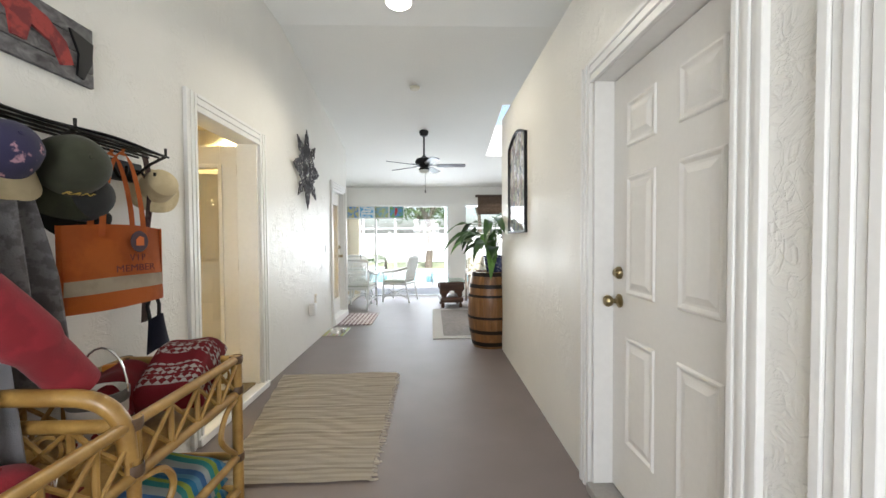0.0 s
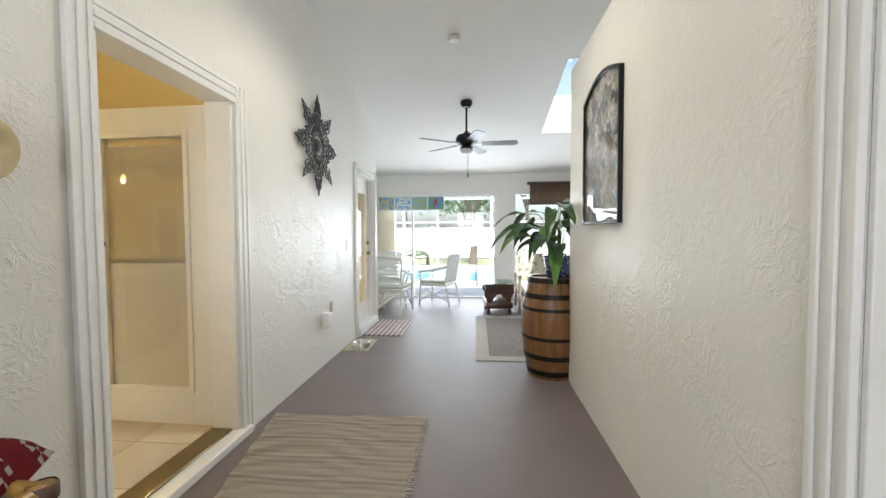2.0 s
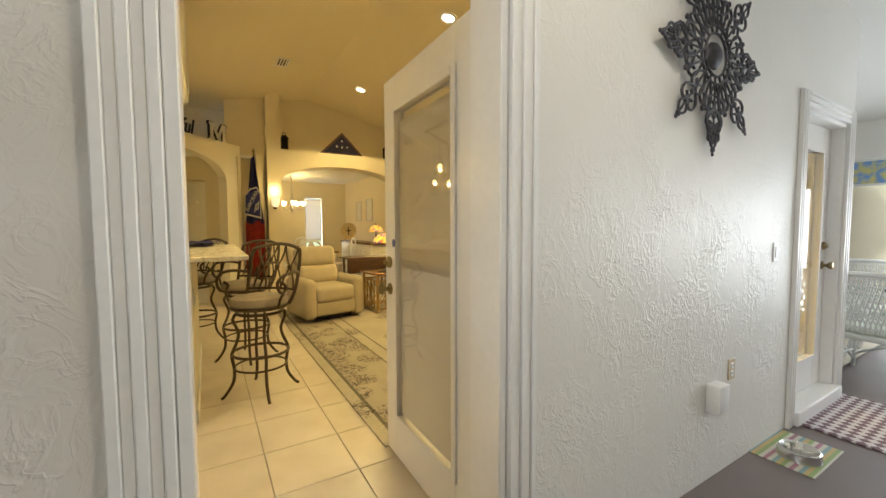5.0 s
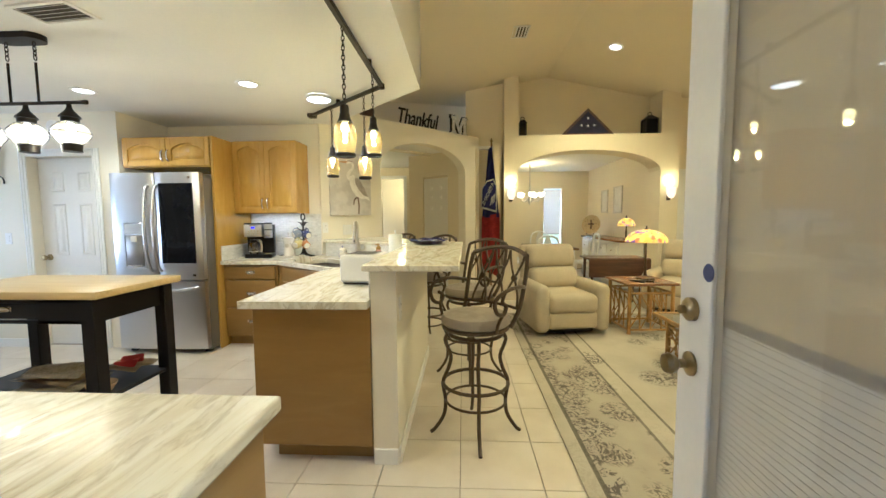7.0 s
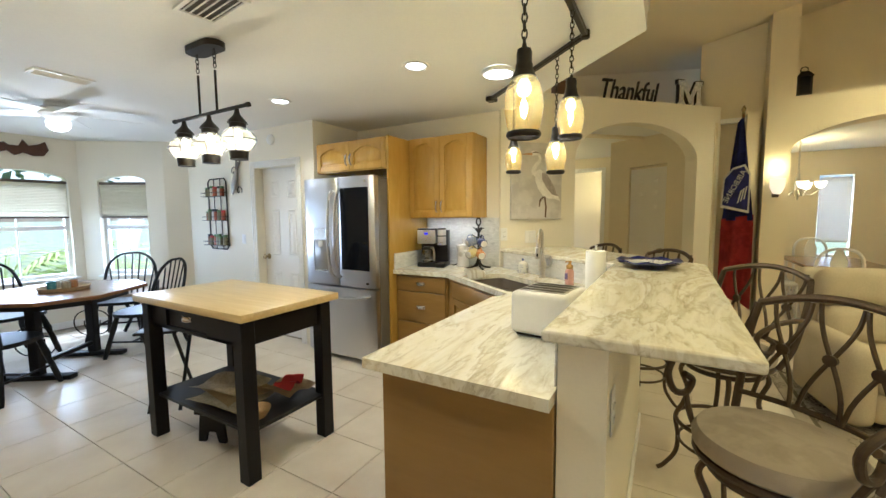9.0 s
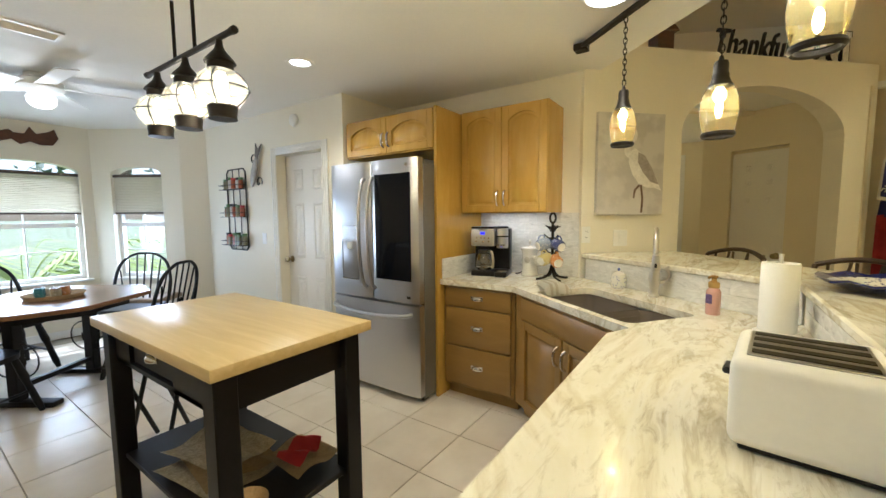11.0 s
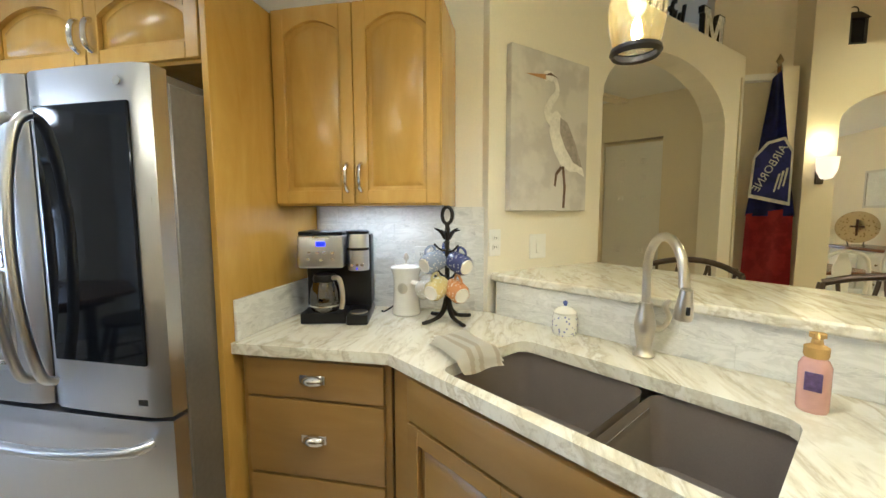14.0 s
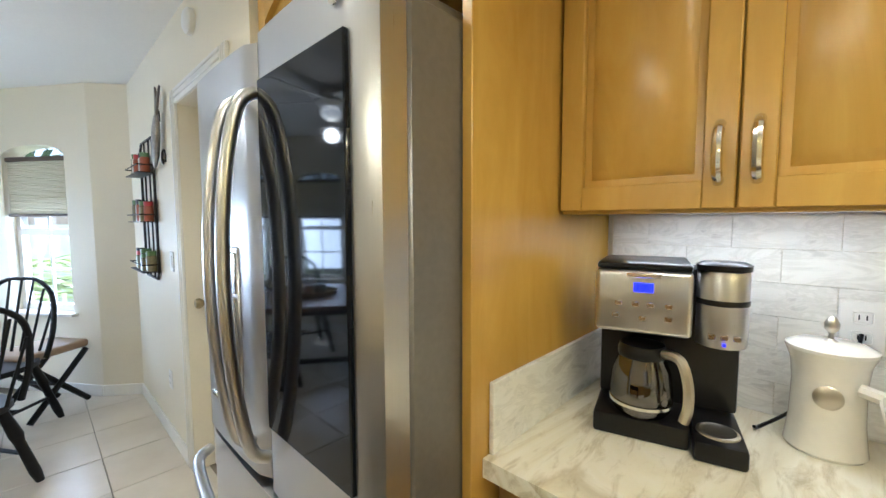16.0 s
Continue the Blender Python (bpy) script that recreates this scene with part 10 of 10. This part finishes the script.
def fair_isle():
    m, nodes, links, b = material("fair_isle_knit")
    sep = nodes.new("ShaderNodeSeparateXYZ")
    links.new(coords(nodes, links), sep.inputs[0])
    w = nodes.new("ShaderNodeTexChecker")
    w.inputs["Scale"].default_value = 46
    links.new(coords(nodes, links, (1, 1, 1), (0, 0, 45)), w.inputs["Vector"])
    w.inputs["Color1"].default_value, w.inputs["Color2"].default_value = (0.55, 0.48, 0.45, 1), (0.20, 0.015, 0.02, 1)
    mul, fr2 = nodes.new("ShaderNodeMath"), nodes.new("ShaderNodeMath")
    mul.operation, fr2.operation = "MULTIPLY", "FRACT"
    mul.inputs[1].default_value = 1 / 0.17
    links.new(sep.outputs[1], mul.inputs[0])
    links.new(mul.outputs[0], fr2.inputs[0])
    r = nodes.new("ShaderNodeValToRGB")
    r.color_ramp.interpolation = "CONSTANT"
    el = r.color_ramp.elements
    steps = [(0.0, 1), (0.22, 0), (0.30, 1), (0.55, 0), (0.62, 1), (0.68, 0)]
    while len(el) < len(steps):
        el.new(0.5)
    for e, (p, val) in zip(el, steps):
        e.position, e.color = p, (val,) * 3 + (1,)
    links.new(fr2.outputs[0], r.inputs[0])
    mix = nodes.new("ShaderNodeMix")
    mix.data_type = "RGBA"
    links.new(r.outputs[0], mix.inputs["Factor"])
    mix.inputs["A"].default_value = (0.22, 0.012, 0.02, 1)
    links.new(w.outputs[0], mix.inputs["B"])
    links.new(mix.outputs["Result"], b.inputs["Base Color"])
    b.inputs["Roughness"].default_value = 1.0
    bump(nodes, links, b, noise_tex(nodes, links, coords(nodes, links), 200, 2), 0.6, 0.004)
    return m


def bundle(name, at, turn, w, d, h, mat, label, seed, tilt=0.0):
    r3 = random.Random(seed)
    ph = r3.uniform(0, 6)

    def f(u, v):
        a, b2 = (u - 0.5) * w, (v - 0.5) * d
        e = (1 - abs(2 * u - 1) ** 4) * (1 - abs(2 * v - 1) ** 4)
        return (a, b2, h * e ** 0.5 + 0.012 * math.sin(7 * u + ph) * e + 0.01 * math.sin(11 * v + ph) * e)
    ob = solid(name, cloth(26, 26, f, -0.012), mat, label, "clothing", at=at, turn=turn)
    ob.rotation_euler = (radians(tilt), 0, radians(turn))
    return ob


bundle("knit_sweater", (-1.10, 1.74, 0.725), 14, 0.26, 0.42, 0.13, fair_isle(), "red and cream fair-isle knitted sweater, folded", 3, 18)
bundle("red_knit_hat", (-1.28, 1.60, 0.68), 20, 0.20, 0.34, 0.12, M_REDFLEECE, "dark red knitted hat, rolled up", 5, 14)
bundle("knit_mitten", (-1.20, 1.45, 0.63), 40, 0.18, 0.22, 0.06, fair_isle(), "red and cream knitted mitten", 7)
pw = thing("pail", "cream plastic pail with a dark rim and bail handle", "pail", (-1.20, 1.42, 0.601))
part("bucket", lathe(bmesh.new(), [(0, 0), (0.065, 0), (0.08, 0.10), (0.085, 0.105), (0.088, 0.19), (0.083, 0.19), (0.078, 0.10), (0.062, 0.006), (0, 0.006)], 28), plain("cream_plastic", (0.55, 0.51, 0.44), 0.4), pw)
part("band", lathe(bmesh.new(), [(0.0885, 0.15), (0.090, 0.152), (0.0915, 0.19), (0.088, 0.192)], 28), plain("grey_band", (0.10, 0.09, 0.08), 0.4), pw, "grey rim band")
part("bail", tube(bmesh.new(), [(0.09 * math.cos(radians(a)), 0.02, 0.18 + 0.16 * math.sin(radians(a))) for a in range(0, 181, 15)], 0.004, 6), M_CHROME, pw)
sb2 = thing("spray_bottle", "orange trigger spray bottle on the cart", "spray bottle", (-1.32, 1.66, 0.601), 30)
part("bottle", lathe(bmesh.new(), [(0, 0), (0.035, 0), (0.037, 0.10), (0.015, 0.15), (0.014, 0.17), (0, 0.17)], 18), plain("amber_cleaner", (0.40, 0.24, 0.06), 0.3), sb2)
hd2 = part("trigger_head", cube(-0.05, 0.03, -0.012, 0.012, 0.17, 0.215, 0.006), plain("orange_plastic", (0.65, 0.22, 0.02), 0.4), sb2, "orange trigger head")
part("trigger", tube(bmesh.new(), [(-0.035, 0, 0.175), (-0.042, 0, 0.15), (-0.036, 0, 0.125)], 0.006), plain("orange_trigger", (0.65, 0.22, 0.02), 0.4), hd2)
rc2 = cap_hat((-1.12, 1.02, 0.61), 150, (0, 0), M_REDFLEECE, "red cap with white letters lying on the cart", M_REDFLEECE)
text_part("lettering", "VIV", M_WHITE, rc2, (-0.05, -0.098, 0.03), 90, 0, 0.06, 0.001)
M_BEACH = stripes("bright_beach_stripes", [(0.10, 0.24, 0.50), (0.55, 0.60, 0.58), (0.08, 0.42, 0.40), (0.42, 0.55, 0.10), (0.06, 0.30, 0.55), (0.20, 0.45, 0.62)], "Y", 0.16)
for k in range(3):
    bundle("beach_towel", (-1.13, 1.64 - 0.015 * k, 0.141 + 0.085 * k), 8 - 6 * k, 0.38, 0.34, 0.085, M_BEACH, "bright striped beach towel, folded on the lower shelf", 20 + k)
bundle("mint_towel", (-1.12, 1.24, 0.141), -5, 0.40, 0.36, 0.17, fabric("mint_terry", (0.42, 0.58, 0.48), None, 8, 1.0, 160), "mint green terry towel on the lower shelf", 31)
bundle("blue_towel", (-1.14, 0.92, 0.141), 5, 0.40, 0.30, 0.13, fabric("sky_terry", (0.25, 0.48, 0.62), None, 8, 1.0, 160), "sky blue terry towel on the lower shelf", 33)

# ---- outdoors ----
M_DECK = plain("pale_pool_deck", (0.55, 0.53, 0.50), 0.8, vary=0.1, scale=2, grain=60, relief=0.2)
M_GRASS = plain("lawn", (0.24, 0.27, 0.15), 0.95, vary=0.4, scale=1.2, grain=40, relief=0.8)
structure("ground", cube(-300, 300, -300, 300, -0.40, -0.16), M_GRASS, "green lawn reaching to the horizon", "ground")
bm = bmesh.new()
for a, b, c, e in ((-9, 9, 9.16, 12.1), (-9, -5.0, 12.1, 16.0), (4.0, 9, 12.1, 16.0), (-9, 9, 16.0, 17.4)):
    box(bm, a, b, c, e, -0.30, -0.02)
structure("pool_deck", bm, M_DECK, "pale concrete pool deck", "pavement")
m, nodes, links, b = material("pool_water")
b.inputs["Base Color"].default_value = (0.10, 0.42, 0.52, 1)
b.inputs["Roughness"].default_value = 0.05
bump(nodes, links, b, noise_tex(nodes, links, coords(nodes, links), 5, 3), 0.15, 0.03)
structure("pool_water", cube(-5.0, 4.0, 12.1, 16.0, -0.30, -0.12), m, "turquoise pool water", "water")
fe = thing("fence", "tall white vinyl privacy fence", "fence")
M_FENCE = plain("white_vinyl", (0.80, 0.80, 0.79), 0.5, vary=0.03)
for k in range(14):
    x = -17 + 2.4 * k
    part("post", cube(x - 0.06, x + 0.06, 23.9, 24.02, -0.16, 1.75, 0.01), M_FENCE, fe)
    part("panel", cube(x + 0.06, x + 2.34, 23.94, 23.98, -0.10, 1.65), M_FENCE, fe)
# screen enclosure
en = thing("pool_enclosure", "white aluminium pool screen frame", "enclosure")
for x in (-8.0, -5.5, -3.0, -1.6, 0.6, 3.0, 5.5, 8.0):
    part("post", cube(x - 0.045, x + 0.045, 17.1, 17.2, -0.02, 2.7), M_ALU, en)
    part("rafter", cube(x - 0.035, x + 0.035, 9.4, 17.15, 2.7, 2.8), M_ALU, en)
for z in (0.85, 1.75, 2.7):
    part("rail", cube(-8, 8, 17.12, 17.18, z, z + 0.06), M_ALU, en)
part("eave_beam", cube(-8, 8, 9.35, 9.45, 2.7, 2.8), M_ALU, en)
for y in (11.5, 14.0):
    part("purlin", cube(-8, 8, y, y + 0.06, 2.74, 2.80), M_ALU, en)
M_BARK = plain("grey_bark", (0.16, 0.13, 0.10), 0.9, vary=0.4, scale=8, grain=40, relief=0.8)
M_FOL = plain("tree_foliage", (0.10, 0.16, 0.06), 0.6, vary=0.45, scale=3, grain=12)


def tree(at, h, spread, seed, n=900, label="leafy broad tree beyond the fence"):
    r4 = random.Random(seed)
    tr2 = thing("tree", label, "tree", at, 0, "garden trees")
    bmx = tube(bmesh.new(), smooth_line([(0, 0, 0), (0.1, 0.05, h * 0.25), (0.0, 0.1, h * 0.5)], 4), [0.20 - 0.012 * k for k in range(9)], 8)
    tips = []
    for k in range(7):
        a = 2 * math.pi * k / 7 + r4.uniform(-0.3, 0.3)
        e = Vector((spread * 0.6 * math.cos(a), spread * 0.6 * math.sin(a), h * r4.uniform(0.6, 0.9)))
        tube(bmx, smooth_line([(0, 0.08, h * 0.4), (e.x * 0.4, e.y * 0.4, h * 0.58), tuple(e)], 4), [0.09 - 0.008 * j for j in range(9)], 6)
        tips.append(e)
    part("trunk", bmx, M_BARK, tr2, "grey trunk and limbs")
    vs, fs = [], []
    for k in range(n):
        c = r4.choice(tips) + Vector((r4.gauss(0, spread * 0.27), r4.gauss(0, spread * 0.27), r4.gauss(0, h * 0.10)))
        ax, ay = Vector((r4.uniform(-1, 1), r4.uniform(-1, 1), r4.uniform(-1, 1))).normalized(), Vector((r4.uniform(-1, 1), r4.uniform(-1, 1), r4.uniform(-1, 1))).normalized()
        s = r4.uniform(0.10, 0.24)
        i = len(vs)
        vs += [c - ax * s, c + ay * s * 0.5, c + ax * s, c - ay * s * 0.5]
        fs.append((i, i + 1, i + 2, i + 3))
    me = bpy.data.meshes.new("crown")
    me.from_pydata([tuple(v) for v in vs], [], fs)
    me.materials.append(M_FOL)
    cr = new("crown", me)
    cr.parent = tr2


for k, (x, y, h) in enumerate(((-9.5, 27, 6.5), (-5.2, 29, 7.5), (-0.8, 27.5, 6.2), (3.6, 30, 8.0), (8.0, 28, 6.5), (12.5, 30, 7.5), (-14, 29, 7))):
    tree((x, y, -0.16), h, 2.4, 40 + k, 1400)
tree((-0.2, 20.0, -0.16), 5.0, 1.3, 60, 700, "slim tree on the lawn behind the pool")
# clumps of shrubs and the palm outside the bay window
def fronds(name, at, n, length, seed, mat, label, category):
    r5 = random.Random(seed)
    pl2 = thing(name, label, category, at)
    part("stem", tube(bmesh.new(), [(0, 0, 0), (0, 0, 0.25), (0, 0, 0.5)], [0.08, 0.07, 0.05]), M_BARK, pl2)
    for k in range(n):
        a, up = r5.uniform(0, 2 * math.pi), r5.uniform(0.3, 1.2)
        L2 = length * r5.uniform(0.7, 1.1)
        d2, s2 = Vector((math.cos(a), math.sin(a), 0)), Vector((-math.sin(a), math.cos(a), 0))
        bmx = bmesh.new()
        mid = [Vector((0, 0, 0.45)) + d2 * (L2 * t * math.cos(up * (1 - 0.3 * t))) + Vector((0, 0, L2 * t * math.sin(up) - 0.55 * L2 * t * t)) for t in [j / 14 for j in range(15)]]
        tube(bmx, mid, 0.007, 4)
        for j in range(2, 15):
            for sd in (-1, 1):
                p = mid[j]
                w2 = 0.32 * L2 * math.sin(math.pi * j / 16)
                q = p + s2 * sd * w2 + d2 * w2 * 0.6 + Vector((0, 0, -0.25 * w2))
                o = d2 * 0.028
                vv = [bmx.verts.new(p - o), bmx.verts.new(p + o), bmx.verts.new(q)]
                bmx.faces.new(vv)
        part("frond", bmx, mat, pl2)


M_PALM = plain("bright_palm_leaf", (0.36, 0.46, 0.07), 0.5, vary=0.3)
fronds("areca_palm", (-4.15, -6.0, -0.16), 40, 2.5, 70, M_PALM, "bright green palm outside the bay window", "palm")
for k, (x, y) in enumerate(((-3.2, 18.2), (-2.2, 18.6), (1.6, 18.4), (4.4, 18.5))):
    fronds("shrub", (x, y, -0.16), 14, 0.9, 80 + k, M_FOL, "small green shrub beside the pool screen", "shrub")
for k, (x, y) in enumerate(((-7.0, -12.0), (-2.0, -13.0), (3.0, -14.0), (-11.0, -11.0))):
    tree((x, y, -0.16), 6.0, 2.2, 90 + k, 900, "leafy garden tree outside the bay window")

# baseboards of the kitchen and nook
def baseboard(p, q):
    d = Vector(q) - Vector(p)
    bmx = cube(0, d.length, -0.014, -0.001, H, H + 0.09, 0.003)
    bmx.transform(pose(p[0], p[1], 0, 0, 0, math.degrees(math.atan2(d.y, d.x))))
    structure("baseboard", bmx, M_TRIM, "white painted baseboard", "baseboard")


baseboard((-5.40, -3.11), (-5.40, -1.74))
for p, q in zip(BAY[::-1], BAY[::-1][1:]):
    baseboard(p, q)
baseboard((-3.54, 2.541), (-5.30, 2.541))
baseboard((-3.539, 2.405), (-3.539, 2.54))
# white flowers on the coffee table
vf = thing("flower_bowl", "white flowers with green leaves in a small bowl", "flowers", (-4.95, 5.30, H + 0.451))
part("bowl", lathe(bmesh.new(), [(0, 0), (0.05, 0), (0.08, 0.05), (0.075, 0.05), (0, 0.02)], 20), M_CERAMIC, vf)
rnd = random.Random(15)
for k in range(26):
    a, r, z = rnd.uniform(0, 6.28), rnd.uniform(0.0, 0.11), rnd.uniform(0.07, 0.24)
    bmx = bmesh.new()
    bmesh.ops.create_icosphere(bmx, subdivisions=1, radius=rnd.uniform(0.018, 0.03), matrix=Matrix.Translation((r * math.cos(a), r * math.sin(a), z)) @ Matrix.Diagonal((1, 1, 0.7, 1)))
    part("blossom" if k % 3 else "leaf", bmx, M_WHITE if k % 3 else M_LEAF, vf)
part("stems", tube(bmesh.new(), [(0, 0, 0.02), (0.01, 0, 0.10), (0, 0.01, 0.18)], [0.03, 0.05, 0.02]), M_STALK, vf)

# ---- pieces of the setting ----
spb = thing("splashback", "pale marble brick-tile splashback", "splashback", kind="structure")
splash_tiles(spb, (-6.096, 0.36), (-6.096, 1.20), C + 0.001, 1.469, 6, 0.20, 0.004, 1)
sp2 = thing("bar_splashback", "pale marble brick tiles below the bar", "splashback", kind="structure")
splash_tiles(sp2, S45 + Vector((0.006, -0.004)), E45 + Vector((0.004, 0.0)), C + 0.001, B - 0.036, 2, 0.30, 0.004, 2)
splash_tiles(sp2, (-5.25, 2.396), (-3.56, 2.396), C + 0.001, B - 0.036, 2, 0.30, 0.004, 3)
T = 0.4235
fl_t = thing("tiles_floor", "glazed cream floor tiles with dark grout", "floor", kind="structure")
bmx = cube(0.0022, T - 0.0022, 0.0022, T - 0.0022, 0.0, 0.0115, 0.002)
tile_mesh = bpy.data.meshes.new("tile")
bmx.to_mesh(tile_mesh)
bmx.free()
m, nodes, links, b = material("cream_floor_tile")
info = nodes.new("ShaderNodeObjectInfo")
v = coords(nodes, links)
add = nodes.new("ShaderNodeVectorMath")
links.new(v, add.inputs[0])
links.new(info.outputs["Location"], add.inputs[1])
n1 = noise_tex(nodes, links, add.outputs[0], 3.5, 5)
n2 = noise_tex(nodes, links, add.outputs[0], 30, 3)
c1 = ramp(nodes, links, n1, [(0.3, (0.60, 0.53, 0.43)), (0.7, (0.70, 0.64, 0.54))])
c2 = ramp(nodes, links, info.outputs["Random"], [(0.0, (0.93, 0.92, 0.91)), (1.0, (1, 1, 1))])
mx = nodes.new("ShaderNodeMix")
mx.data_type, mx.blend_type = "RGBA", "MULTIPLY"
mx.inputs["Factor"].default_value = 1.0
links.new(c1, mx.inputs["A"])
links.new(c2, mx.inputs["B"])
links.new(mx.outputs["Result"], b.inputs["Base Color"])
b.inputs["Roughness"].default_value = 0.30
bump(nodes, links, b, n2, 0.05, 0.002)
tile_mesh.materials.append(m)
X_0, Y_0 = -2.51 + 2 * T, 2.88 - 17 * T
rest = bmesh.new()
count = 0
for i in range(26):
    for j in range(34):
        x, y = X_0 - T * i - T, Y_0 + T * j
        if x + T > -1.6 or x < -12 or y < -4.3 or y > 9.2:
            continue
        if x < -5.5 and y < -0.6 or x < -8.2 and y > 6.3:
            continue
        if -5.6 < x < -1.6 and -2.6 < y < 4.1 and count < 300:
            ob = new("tile", tile_mesh)
            ob.parent = fl_t
            ob.location = (x, y, H - 0.0118)
            count += 1
        else:
            box(rest, x + 0.0022, x + T - 0.0022, y + 0.0022, y + T - 0.0022, H - 0.0118, H - 0.0003)
ob = part("far_tiles", rest, m, fl_t, smooth=False)
ob["kind"] = "stuff"
